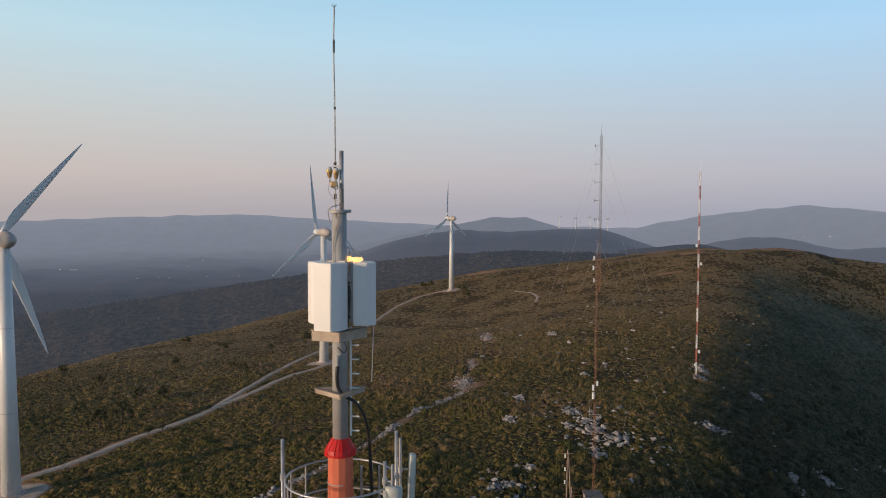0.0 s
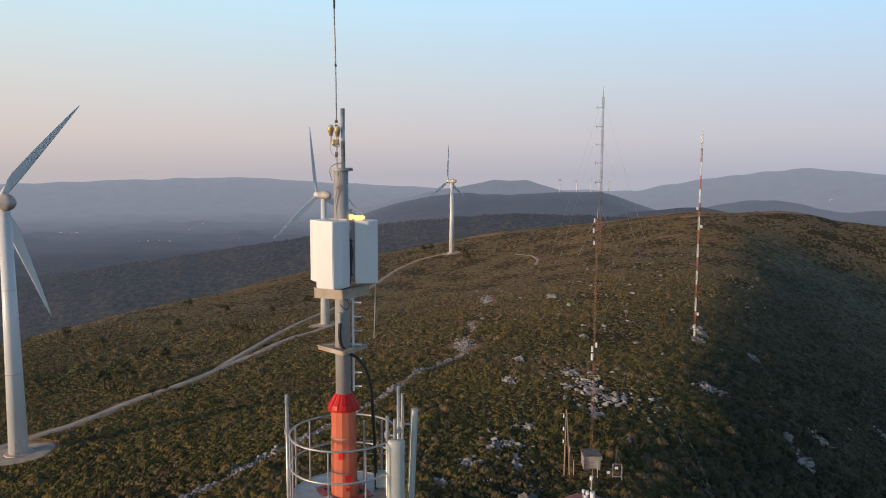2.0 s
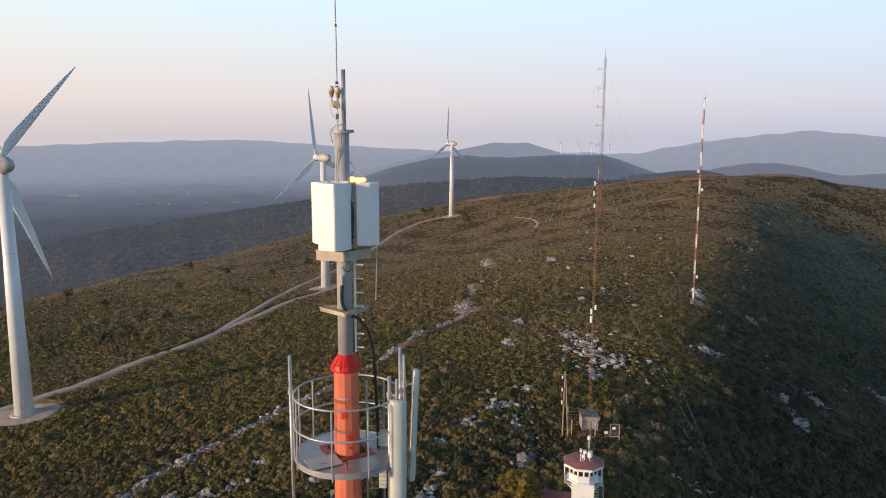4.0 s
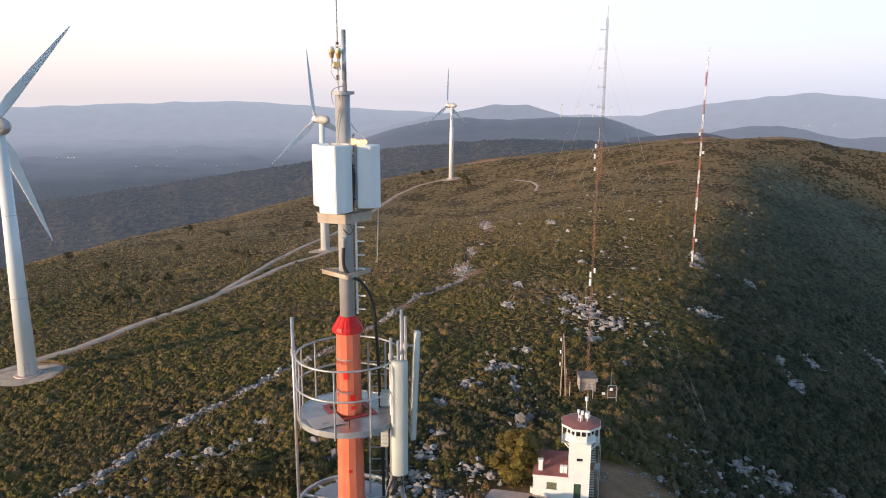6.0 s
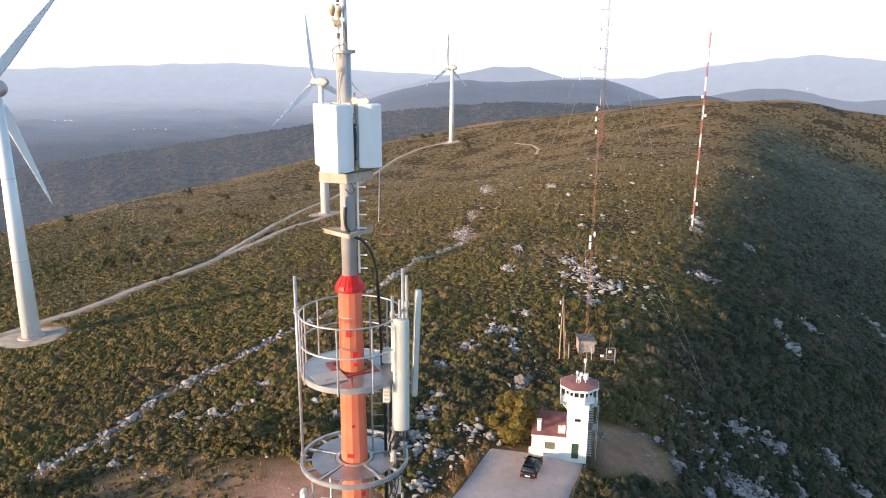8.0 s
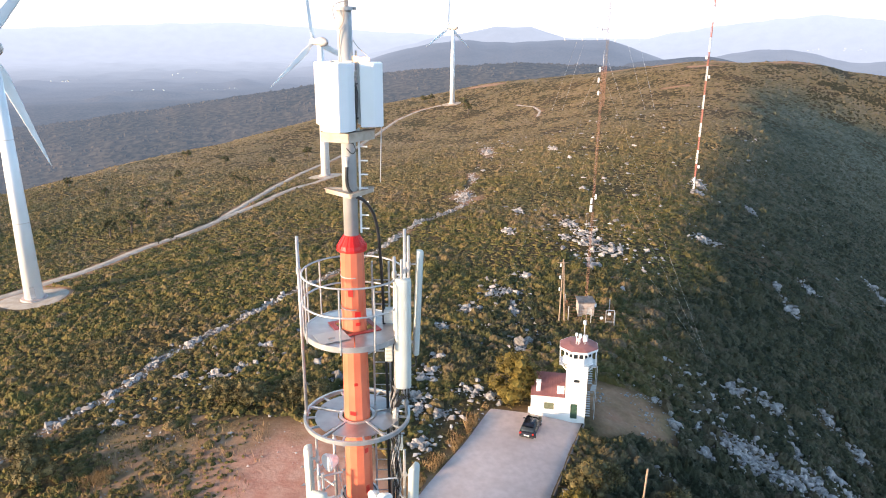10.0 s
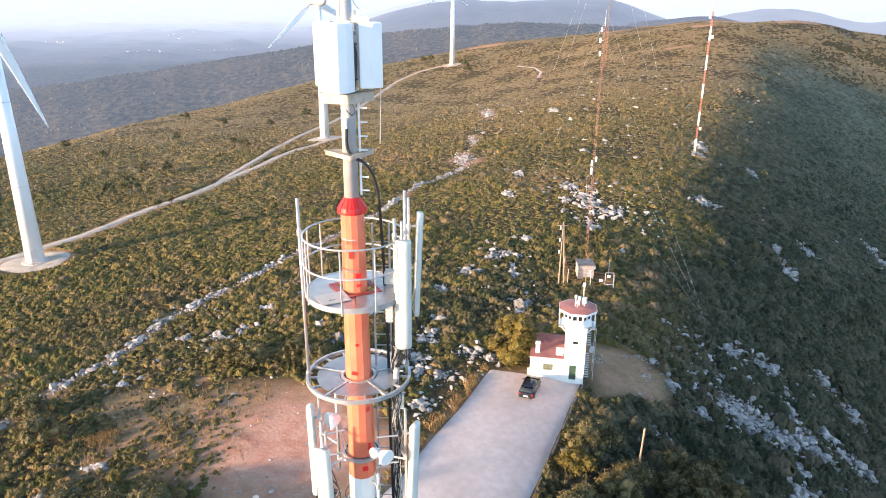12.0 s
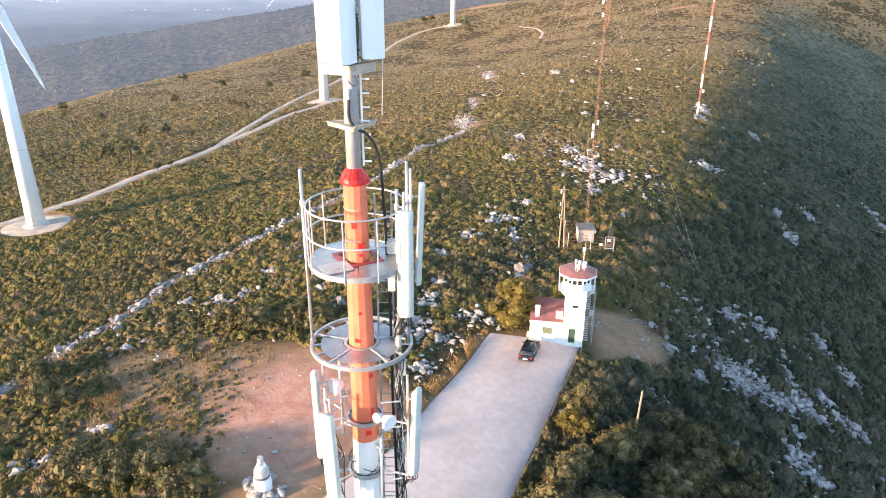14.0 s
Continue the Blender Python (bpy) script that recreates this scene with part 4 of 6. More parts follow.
def tree(name, x, y, r, h, mat, label, seed, group="", clumps=34, leaves=110, low=False):
    """Trunk with limbs, and a crown of many leafy clumps of uneven size."""
    g = np.random.default_rng(seed)
    z0 = z_at(x, y)
    t = thing(name, (x, y, z0), label, "tree", group)
    bm = bmesh.new()
    rod(bm, (0, 0, -0.3), (0.1 * r, 0, h * 0.42), 0.07 * h ** 0.8, 0.045 * h ** 0.8)
    for k in range(6):
        a = k * 1.05 + g.uniform(0, 0.6)
        e = Vector((math.cos(a) * r * 0.62, math.sin(a) * r * 0.62, h * g.uniform(0.55, 0.85)))
        mid = Vector((math.cos(a) * r * 0.25, math.sin(a) * r * 0.25, h * 0.48))
        rod(bm, (0.1 * r, 0, h * g.uniform(0.25, 0.4)), mid, 0.03 * h ** 0.8, 0.02 * h ** 0.8, 6)
        rod(bm, mid, e, 0.02 * h ** 0.8, 0.008, 6)
    part("trunk", bm, M_BARK, t)
    pieces = []
    for k in range(clumps):
        d = g.normal(size=3)
        d /= np.linalg.norm(d)
        d[2] = d[2] * 0.95 if low else abs(d[2]) * 0.9 - 0.12
        rad = g.uniform(0.55, 0.9)
        c = np.array([d[0] * r * rad, d[1] * r * rad, h * (0.5 if low else 0.42) + d[2] * h * 0.5 * rad / 0.85])
        s = r * g.uniform(0.2, 0.38)
        v1, f1 = dome(1, 0.85, 0.5, seed + k)
        v2, f2 = tufts(leaves, 0.26 * (1.3 / max(0.8, r * 0.55)), 0.9, g, (0.7, 1.25), -0.8)
        v, f = merge((v1 * 0.75, f1), (v2, f2))
        pieces.append((v * s + c, f))
    v, f = merge(*pieces)
    mesh_object("crown", v, f, [mat], False, t)
    return t


YARD_TREES = [(9.1, 82.0, 3.2, 6.2, M_OLIVE), (15.4, 64.5, 2.4, 4.2, M_TREE), (13.8, 61.3, 1.9, 3.6, M_OLIVE), (17.8, 66.6, 2.0, 3.8, M_TREE), (11.7, 53.6, 2.3, 3.8, M_TREE), (13.6, 56.2, 1.8, 3.2, M_TREE), (17.6, 58.6, 2.6, 3.6, M_TREE), (22, 56, 2.6, 3.4, M_TREE), (20, 62, 2.0, 3.0, M_TREE), (25.5, 58.5, 2.4, 3.0, M_TREE), (10, 49.5, 2.2, 3.6, M_TREE), (28, 54, 2.2, 2.8, M_TREE), (31, 58, 2.1, 2.6, M_TREE), (25.5, 51.5, 2.4, 3.0, M_TREE), (24, 62, 2.0, 2.6, M_TREE), (30.5, 50.5, 2.4, 2.8, M_TREE), (20, 52, 2.4, 3.2, M_TREE), (28.5, 63, 1.9, 2.4, M_TREE), (14.5, 50.5, 2.5, 3.6, M_TREE)]
SLOPE_TREES = [(-15.6, 79.6, 2.2, 3.6, M_TREE), (-19.2, 81.6, 2.0, 3.0, M_TREE), (-24.2, 80.6, 2.2, 3.2, M_TREE), (-28.0, 82.2, 2.0, 2.8, M_TREE), (-12.4, 77.8, 1.8, 2.8, M_TREE), (-27, 53.4, 2.6, 3.2, M_TREE), (-31, 52.6, 2.6, 3.0, M_TREE), (-35, 53.8, 2.2, 2.6, M_TREE), (-23.6, 51.0, 2.4, 2.8, M_TREE), (-44, 66, 2.4, 3.0, M_TREE), (-47.5, 71, 2.2, 2.6, M_TREE)]
for i, (x, y, r, h, m) in enumerate(YARD_TREES + SLOPE_TREES):
    tree("shrub_tree", x, y, r, h, m, "bushy golden-green broom tree beside white lookout building" if i == 0 else "rounded evergreen oak with dense dull green leaves", 40 + i, clumps=30 if i else 80, leaves=95, low=i == 0)
# dark evergreen oaks crowding the shaded flank below the yard
for i, (x, y, r) in enumerate([(25.9, 66.6, 1.7), (28.2, 64.6, 2.1), (31.0, 67.2, 1.6), (31.8, 63.4, 2.0), (33.6, 60.6, 1.8), (27.1, 60.3, 2.2), (29.6, 57.6, 2.0), (31.5, 55.4, 1.7), (24.6, 62.4, 1.9), (26.0, 55.2, 2.1), (23.0, 58.0, 1.8), (22.6, 53.6, 2.0)]):
    tree("shrub_tree", x, y, r, r * 1.5, M_TREE, "rounded evergreen oak with dense dull green leaves", 240 + i, clumps=24, leaves=90)
PINES = [(-82.8, 171.1, 5.5), (-79.1, 174.9, 6.5), (-84.9, 198.8, 5), (-80, 203, 4), (-136.5, 256.0, 5), (-73.3, 247.9, 4.5), (-58.6, 309.4, 6), (13.9, 413.5, 8), (11.8, 440, 7), (-67, 161.3, 2.4), (-65, 164.5, 2.0),
         (-117.1, 325.2, 6), (-40.6, 358.0, 5), (-12.6, 468.1, 7), (-8, 474, 6), (-66, 236, 5), (-98, 262, 4.5), (-110, 228, 4), (-70, 290, 4.5), (-92, 300, 5)]
for i, (x, y, h) in enumerate(PINES):
    tree("pine_tree", x, y, h * 0.40, h, M_PINE, "small dark pine standing above the scrub", 140 + i, clumps=18, leaves=40)


# ---- wind turbines ----
AXIS = Vector((-0.755, 0.656, 0.0))   # the rotors all face the same wind


def blade_bm(length):
    """A twisted, tapering blade along +x with a round root."""
    bm = bmesh.new()
    rows = []
    n = 14
    for i in range(n + 1):
        s = i / n
        x = 0.9 + s * (length - 0.9)
        chord = 0.9 + (2.0 - 0.9) * min(1, s / 0.16) if s < 0.16 else 2.0 * (1 - (s - 0.16) / 0.84) ** 0.85 + 0.16
        thick = max(0.05, 0.85 * (1 - min(1, s / 0.16)) + 0.34 * (1 - s))
        tw = radians(16 * (1 - s) ** 2 + 4)
        row = []
        for k in range(10):
            a = k / 10 * 2 * math.pi
            cx = (math.cos(a) * 0.5 - 0.18 * min(1, s / 0.16)) * chord
            cy = math.sin(a) * 0.5 * thick * (0.6 + 0.4 * math.cos(a) if s > 0.1 else 1)
            row.append(bm.verts.new((x, cx * math.cos(tw) - cy * math.sin(tw), cx * math.sin(tw) + cy * math.cos(tw))))
        rows.append(row)
    for p, q in zip(rows, rows[1:]):
        for k in range(10):
            bm.faces.new((p[k], p[(k + 1) % 10], q[(k + 1) % 10], q[k]))
    bm.faces.new(rows[-1])
    bm.faces.new(rows[0][::-1])
    return bm


def turbine(x, y, hub_z, phase, label, scale=1.0, base_z=None):
    z0 = z_at(x, y) if base_z is None else base_z
    t = thing("wind_turbine", (x, y, z0), label, "wind turbine", "wind turbines on the hill")
    h = (hub_z - z0)
    bm = bmesh.new()
    rod(bm, (0, 0, 0.1), (0, 0, h - 1.4 * scale), 1.65 * scale, 0.95 * scale, 40)
    part("tower", bm, M_TURBINE, t, "smooth off-white tapering steel tower", True)
    for f in (0.33, 0.66):
        bm = bmesh.new()
        ring(bm, (0, 0, h * f), (1.65 - 0.7 * f) * scale + 0.0, 0.05, 0.09, 40)
        part("flange", bm, M_TURB_GREY, t)
    bm = bmesh.new()
    bmesh.ops.create_cone(bm, cap_ends=True, segments=28, radius1=2.6 * scale, radius2=2.3 * scale, depth=0.9, matrix=Matrix.Translation((0, 0, 0.0)))
    part("foundation", bm, M_CONCRETE, t, "round concrete footing")
    # door and steps at the foot
    bm = bmesh.new()
    a = math.atan2(-0.75, 0.35)
    m = Matrix.Translation((math.cos(a) * 1.62 * scale, math.sin(a) * 1.62 * scale, 1.9)) @ Matrix.Rotation(a, 4, "Z")
    box(bm, (-0.05, -0.42, -1.0), (0.06, 0.42, 1.05), 0.02, m)
    part("door", bm, M_TURB_GREY, t)
    bm = bmesh.new()
    for k in range(4):
        m = Matrix.Translation((math.cos(a) * (1.9 + 0.3 * k), math.sin(a) * (1.9 + 0.3 * k), 0.85 - 0.18 * k)) @ Matrix.Rotation(a, 4, "Z")
        box(bm, (-0.15, -0.5, -0.03), (0.15, 0.5, 0.03), 0, m)
    part("steps", bm, M_STEEL, t)
    # nacelle: an egg-shaped housing along the axis
    turn = math.atan2(AXIS.y, AXIS.x)
    base = Matrix.Translation((0, 0, h)) @ Matrix.Rotation(turn, 4, "Z")
    bm = bmesh.new()
    bmesh.ops.create_uvsphere(bm, u_segments=28, v_segments=18, radius=1)
    for v in bm.verts:
        k = 1.0 if v.co.x < 0 else 0.92
        v.co = Vector((v.co.x * 3.4 - 0.5, v.co.y * 1.55 * k, v.co.z * 1.55 * k))
    bmesh.ops.transform(bm, matrix=base @ Matrix.Diagonal((scale, scale, scale, 1)), verts=bm.verts)
    part("nacelle", bm, M_TURB_GREY, t, "grey rounded nacelle housing", True)
    bm = bmesh.new()
    bmesh.ops.create_uvsphere(bm, u_segments=24, v_segments=14, radius=1)
    for v in bm.verts:
        v.co = Vector((v.co.x * 1.5 + 3.3, v.co.y * 1.25, v.co.z * 1.25))
    bmesh.ops.transform(bm, matrix=base @ Matrix.Diagonal((scale, scale, scale, 1)), verts=bm.verts)
    hub = part("hub", bm, M_TURBINE, t, "white rounded rotor hub", True)
    for k in range(3):
        ang = radians(phase + 120 * k)
        # blade lies along its own direction in the rotor's plane
        side = Vector((-AXIS.y, AXIS.x, 0)) * -1
        d = side * math.cos(ang) + Vector((0, 0, 1)) * math.sin(ang)
        e3 = AXIS.cross(d)
        rot = Matrix((d, e3, AXIS)).transposed().to_4x4()
        bm = blade_bm(23.5)
        bmesh.ops.transform(bm, matrix=Matrix.Translation(Vector((0, 0, h)) + AXIS * 3.4 * scale) @ rot @ Matrix.Diagonal((scale, scale, scale, 1)), verts=bm.verts)
        part("blade", bm, M_TURBINE, t, "long slender white blade", True)
    return t


turbine(-77.3, 126.6, 41.9, 50, "white three-bladed wind turbine on a gravel pad beside the track")
turbine(-41.4, 249, 39.7, 97, "white three-bladed wind turbine beside the hillside track")
turbine(5.4, 455, 42.7, 88, "white three-bladed wind turbine on the far shoulder")
for az_, ph in ((9.2, 20), (10.5, 75), (11.6, 50), (12.15, 100), (12.9, 10)):
    x, y = 2780 * math.sin(radians(az_)), 2780 * math.cos(radians(az_))
    zz = float(far_height(np.array(az_), np.array(2780.0)))
    turbine(x, y, zz + 44, ph, "tiny white wind turbine on a distant blue ridge", 1.0, zz)
for cx, cy in ((-77.3, 126.6), (-41.4, 249), (5.4, 455)):
    bm = bmesh.new()
    rr_ = np.linspace(0, 5.4, 7)
    grid_ = [[bm.verts.new((cx + r * math.cos(a) * 1.15 * (1 + 0.06 * math.sin(3 * a + cx)), cy + r * math.sin(a), z_at(cx + r * math.cos(a) * 1.15, cy + r * math.sin(a)) + (0.2 if r < 5 else 0.02))) for a in np.linspace(0, 2 * math.pi, 40, endpoint=False)] for r in rr_[1:]]
    for p, q in zip(grid_, grid_[1:]):
        for k in range(40):
            bm.faces.new((p[k], q[k], q[(k + 1) % 40], p[(k + 1) % 40]))
    bm.faces.new(grid_[0])
    tagged(part("pavement", bm, M_TRACK, smooth=True), "pale gravel pad round a turbine foot", "gravel pad", kind="structure")

# specks of far villages in the valley
g = np.random.default_rng(3)
vs, fs = [], []
for az_, r, sa, sr_, n in ((-26.9, 2850, 0.6, 30, 12), (-21.6, 2420, 0.9, 14, 12), (-16.9, 2400, 0.8, 14, 12), (-19.8, 2950, 0.5, 30, 6), (26.6, 4090, 0.8, 6, 14), (28.6, 4100, 0.6, 6, 10), (18.5, 3700, 0.8, 90, 10)):
    for _ in range(n):
        a, q = g.normal(az_, sa), g.normal(r, sr_)
        x, y, z = q * math.sin(radians(a)), q * math.cos(radians(a)), float(far_height(np.array(a), np.array(q)))
        w = g.uniform(0.8, 2.2) * min(r, 2900) / 2200
        k = len(vs) * 8
        vs.append([(x + i * w, y + j * w, z + kk * w * 0.9 - 1) for kk in (0, 1) for j in (-1, 1) for i in (-1, 1)])
        fs.append([[k + i for i in f] for f in ((0, 1, 5, 4), (1, 3, 7, 5), (3, 2, 6, 7), (2, 0, 4, 6), (4, 5, 7, 6))])
tagged(mesh_object("far_village", np.array(vs).reshape(-1, 3), np.array(fs).reshape(-1, 4), [M_RADOME]), "pale specks of far white village houses", "village", kind="stuff")


# ---- tall lattice masts ----
def lattice(bm, z0, z1, w, step, r):
    """A triangular lattice between two heights."""
    c = [Vector((w * math.cos(a), w * math.sin(a), 0)) for a in (0.4, 2.494, 4.589)]
    up = Vector((0, 0, 1))
    for p in c:
        rod(bm, p + up * z0, p + up * z1, r, seg=5, cap=False)
    n = max(1, round((z1 - z0) / step))
    for i in range(n):
        a, b = z0 + (z1 - z0) * i / n, z0 + (z1 - z0) * (i + 1) / n
        for k in range(3):
            p, q = c[k], c[(k + 1) % 3]
            rod(bm, p + up * a, q + up * b, r * 0.6, seg=4, cap=False)
            rod(bm, p + up * b, q + up * b, r * 0.6, seg=4, cap=False)


mx, my = 24.9, 115.7
mz = z_at(mx, my)
mast2 = thing("lattice_mast", (mx, my, mz), "tall slim rusty guyed lattice mast rising from scrub", "radio mast")
for k in range(6):
    bm = bmesh.new()
    lattice(bm, k * 6.5, (k + 1) * 6.5, 0.22, 0.62, 0.019)
    part("mast_section", bm, M_RUST, mast2)
bm = bmesh.new()
rod(bm, (0, 0, 39), (0, 0, 41.5), 0.04, 0.02)
part("top_whip", bm, M_STEEL, mast2)
for zz, xx, s in ((37.0, -0.6, 0.2), (35.0, -0.5, 0.18), (17.5, -0.35, 0.25), (16.2, -0.35, 0.3), (18.2, 0.3, 0.22), (38.6, -0.5, 0.18)):
    bm = bmesh.new()
    rod(bm, (xx, -0.25, zz - s * 1.8), (xx, -0.25, zz + s * 1.8), s * 0.7, seg=14)
    rod(bm, (0, 0, zz), (xx, -0.25, zz), 0.03)
    part("small_antenna", bm, M_WHITE, mast2)
bm = bmesh.new()
rod(bm, (-0.9, 0, 13.0), (1.0, 0, 13.0), 0.035)
rod(bm, (-0.9, 0, 12.0), (-0.9, 0, 14.2), 0.035)
part("side_arm", bm, M_STEEL, mast2)
bm = bmesh.new()
rod(bm, (0, 0, 8.6), (1.6, 0, 8.7), 0.04)
part("side_arm", bm, M_STEEL, mast2)
for (ax_, ay_), zz in (((42.0, 102.4), 38), ((42.1, 102.5), 28), ((42.2, 102.3), 18), ((8, 108), 38), ((30, 140), 38)):
    bm = bmesh.new()
    rod(bm, (0, 0, zz), (ax_ - mx, ay_ - my, z_at(ax_, ay_) - mz), 0.006, seg=4)
    part("guy_wire", bm, M_STEEL, mast2)

# a taller guyed mast further along the ridge
fx, fy = 78.0, 356.0
fz = z_at(fx, fy)
mast4 = thing("lattice_mast", (fx, fy, fz), "very tall dark guyed lattice mast on the far hillside", "radio mast")
top = 84.6 - fz
for k in range(8):
    bm = bmesh.new()
    lattice(bm, top * k / 8, top * (k + 1) / 8, 0.58, 1.5, 0.062)
    part("mast_section", bm, M_RUST if k < 2 else M_MASTGREY, mast4)
bm = bmesh.new()
rod(bm, (0, 0, top), (0, 0, top + 5.6), 0.11, 0.05)
part("top_whip", bm, M_MASTGREY, mast4)
for zz in (79.6, 70.6, 61.7, 52.8, 43.2):
    bm = bmesh.new()
    rod(bm, (0, 0, zz - fz), (-3.0, 0.1, zz - fz), 0.085)
    rod(bm, (-3.0, 0.1, zz - fz - 0.8), (-3.0, 0.1, zz - fz + 0.8), 0.12)
    part("dipole_antenna", bm, M_MASTGREY, mast4)
for (ax_, ay_), zz in (((55.7, 373.5), 88), ((59.9, 366.7), 78), ((90.2, 324.6), 64), ((93.7, 321.6), 84), ((85.8, 346.3), 31), ((69.3, 366), 32)):
    bm = bmesh.new()
    rod(bm, (0, 0, min(top, zz - fz)), (ax_ - fx, ay_ - fy, z_at(ax_, ay_) - fz), 0.03, seg=5)
    part("guy_wire", bm, M_STEEL, mast4)

rx_, ry_ = 68.0, 190.6
rz_ = z_at(rx_, ry_)
mast3 = thing("banded_mast", (rx_, ry_, rz_), "slender red and white banded lattice mast on stony ground", "radio mast")
for k in range(15):
    bm = bmesh.new()
    lattice(bm, k * 3.62, (k + 1) * 3.62, 0.24, 0.72, 0.04)
    rod(bm, (0, 0, k * 3.62), (0, 0, (k + 1) * 3.62), 0.06, seg=6)
    part("mast_section", bm, M_WHITE if k % 2 == 0 else M_BANDRED, mast3, "white painted section" if k % 2 == 0 else "dull red painted section")
bm = bmesh.new()
rod(bm, (0, 0, 54.3), (0.3, 0, 57), 0.06, 0.02)
rod(bm, (-0.8, 0, 53.6), (0, 0, 53.9), 0.06)
part("top_whip", bm, M_WHITE, mast3)
for zz, xx in ((34.8, -0.7), (30, 0.5), (3, -0.4), (6.5, 0.5)):
    bm = bmesh.new()
    box(bm, (xx - 0.25, -0.6, zz - 0.4), (xx + 0.25, -0.25, zz + 0.4), 0.04)
    part("junction_box", bm, M_WHITE, mast3)

# ---- lookout tower house ----
lx, ly = 11.1, 78.7
house = thing("lookout_building", (lx, ly, 0.22), "white fire lookout with low wing and red roofs", "lookout", turn=-9.5)


def hpart(name, bm, mat, label="", smooth=False, parent=None):
    return part(name, bm, mat, parent or house, label, smooth)


def wall_with_hole(bm, x0, x1, z0, z1, holes, y0, y1):
    """A wall in x-z with rectangular openings, as one closed shell."""
    xs = sorted({x0, x1, *[h[0] for h in holes], *[h[1] for h in holes]})
    zs = sorted({z0, z1, *[h[2] for h in holes], *[h[3] for h in holes]})
    grid = {(i, j, k): bm.verts.new((x, y, z)) for i, x in enumerate(xs) for j, z in enumerate(zs) for k, y in enumerate((y0, y1))}

    def solid(i, j):
        if not (0 <= i < len(xs) - 1 and 0 <= j < len(zs) - 1):
            return False
        return not any(h[0] <= xs[i] and xs[i + 1] <= h[1] and h[2] <= zs[j] and zs[j + 1] <= h[3] for h in holes)
    for i in range(len(xs) - 1):
        for j in range(len(zs) - 1):
            if not solid(i, j):
                continue
            q = [(i, j), (i + 1, j), (i + 1, j + 1), (i, j + 1)]
            bm.faces.new([grid[(*p, 0)] for p in q])
            bm.faces.new([grid[(*p, 1)] for p in q[::-1]])
            for (a, b), (di, dj) in (((q[0], q[1]), (0, -1)), ((q[1], q[2]), (1, 0)), ((q[2], q[3]), (0, 1)), ((q[3], q[0]), (-1, 0))):
                if not solid(i + di, j + dj):
                    bm.faces.new((grid[(*b, 0)], grid[(*a, 0)], grid[(*a, 1)], grid[(*b, 1)]))
    bmesh.ops.delete(bm, geom=[v for v in bm.verts if not v.link_faces], context="VERTS")


TW0, TW1, TD = 4.05, 6.55, 2.6
bm = bmesh.new()
wall_with_hole(bm, 0, TW0, -0.5, 2.75, [(1.55, 2.75, 1.05, 1.95)], 0, 0.25)
hpart("front_wall", bm, M_WHITE, "whitewashed rendered wall")
for n_, lo, hi in (("side_wall", (0, 0.25, -0.5), (0.25, 4.2, 2.75)), ("back_wall", (0.25, 3.95, -0.5), (4.6, 4.2, 3.6))):
    bm = bmesh.new()
    box(bm, lo, hi)
    hpart(n_, bm, M_WHITE)
bm = bmesh.new()
v0 = [(-0.15, -0.18, 2.76), (TW0, -0.18, 2.76), (TW0, 4.35, 3.75), (-0.15, 4.35, 3.75)]
lo = [bm.verts.new(p) for p in v0]
hi = [bm.verts.new((p[0], p[1], p[2] + 0.14)) for p in v0]
bm.faces.new(lo[::-1]), bm.faces.new(hi)
for k in range(4):
    bm.faces.new((lo[k], lo[(k + 1) % 4], hi[(k + 1) % 4], hi[k]))
roof = hpart("wing_roof", bm, M_ROOF, "dull red pitched roof sheet")
bm = bmesh.new()
for k in range(14):
    xx = 0.0 + k * 0.295
    rod(bm, (xx, -0.17, 2.92), (xx, 4.33, 3.91), 0.035, seg=6)
hpart("roof_ribs", bm, M_ROOF, parent=roof)
bm = bmesh.new()
box(bm, (-0.15, -0.24, 2.66), (TW0 - 0.003, -0.10, 2.86), 0.02)
hpart("gutter", bm, M_WHITE)
bm = bmesh.new()
box(bm, (0.5, 0.55, 2.9), (1.0, 1.05, 4.35), 0.03)
box(bm, (0.44, 0.49, 4.3), (1.06, 1.11, 4.45), 0.02)
hpart("chimney", bm, M_WHITE, "short white chimney")
for nm, xx, zz in (("water_tank", 3.25, 3.05), ("water_tank", 3.7, 3.05)):
    bm = bmesh.new()
    box(bm, (xx - 0.2, 0.3, zz), (xx + 0.22, 0.95, zz + 0.85), 0.08)
    hpart(nm, bm, M_WHITE, "small white tank on the roof")
win = new("window")
win.parent = house
bm = bmesh.new()
for xx in (1.56, 2.16):
    box(bm, (xx, 0.08, 1.06), (xx + 0.58, 0.14, 1.94), 0.01)
    for k in range(8):
        box(bm, (xx + 0.05, 0.05, 1.12 + k * 0.1), (xx + 0.53, 0.08, 1.17 + k * 0.1))
hpart("shutter", bm, M_SHUTTER, "faded green closed shutter", parent=win)
bm = bmesh.new()
box(bm, (1.5, -0.06, 0.98), (2.8, 0.1, 1.05), 0.01)
hpart("sill", bm, M_WHITE, parent=win)
bm = bmesh.new()
wall_with_hole(bm, TW0, TW1, -0.5, 7.3, [(4.75, 5.6, 0.0, 2.05), (4.95, 5.65, 4.95, 5.35)], -0.06, 0.22)
hpart("tower_front_wall", bm, M_WHITE, "tall plain whitewashed wall")
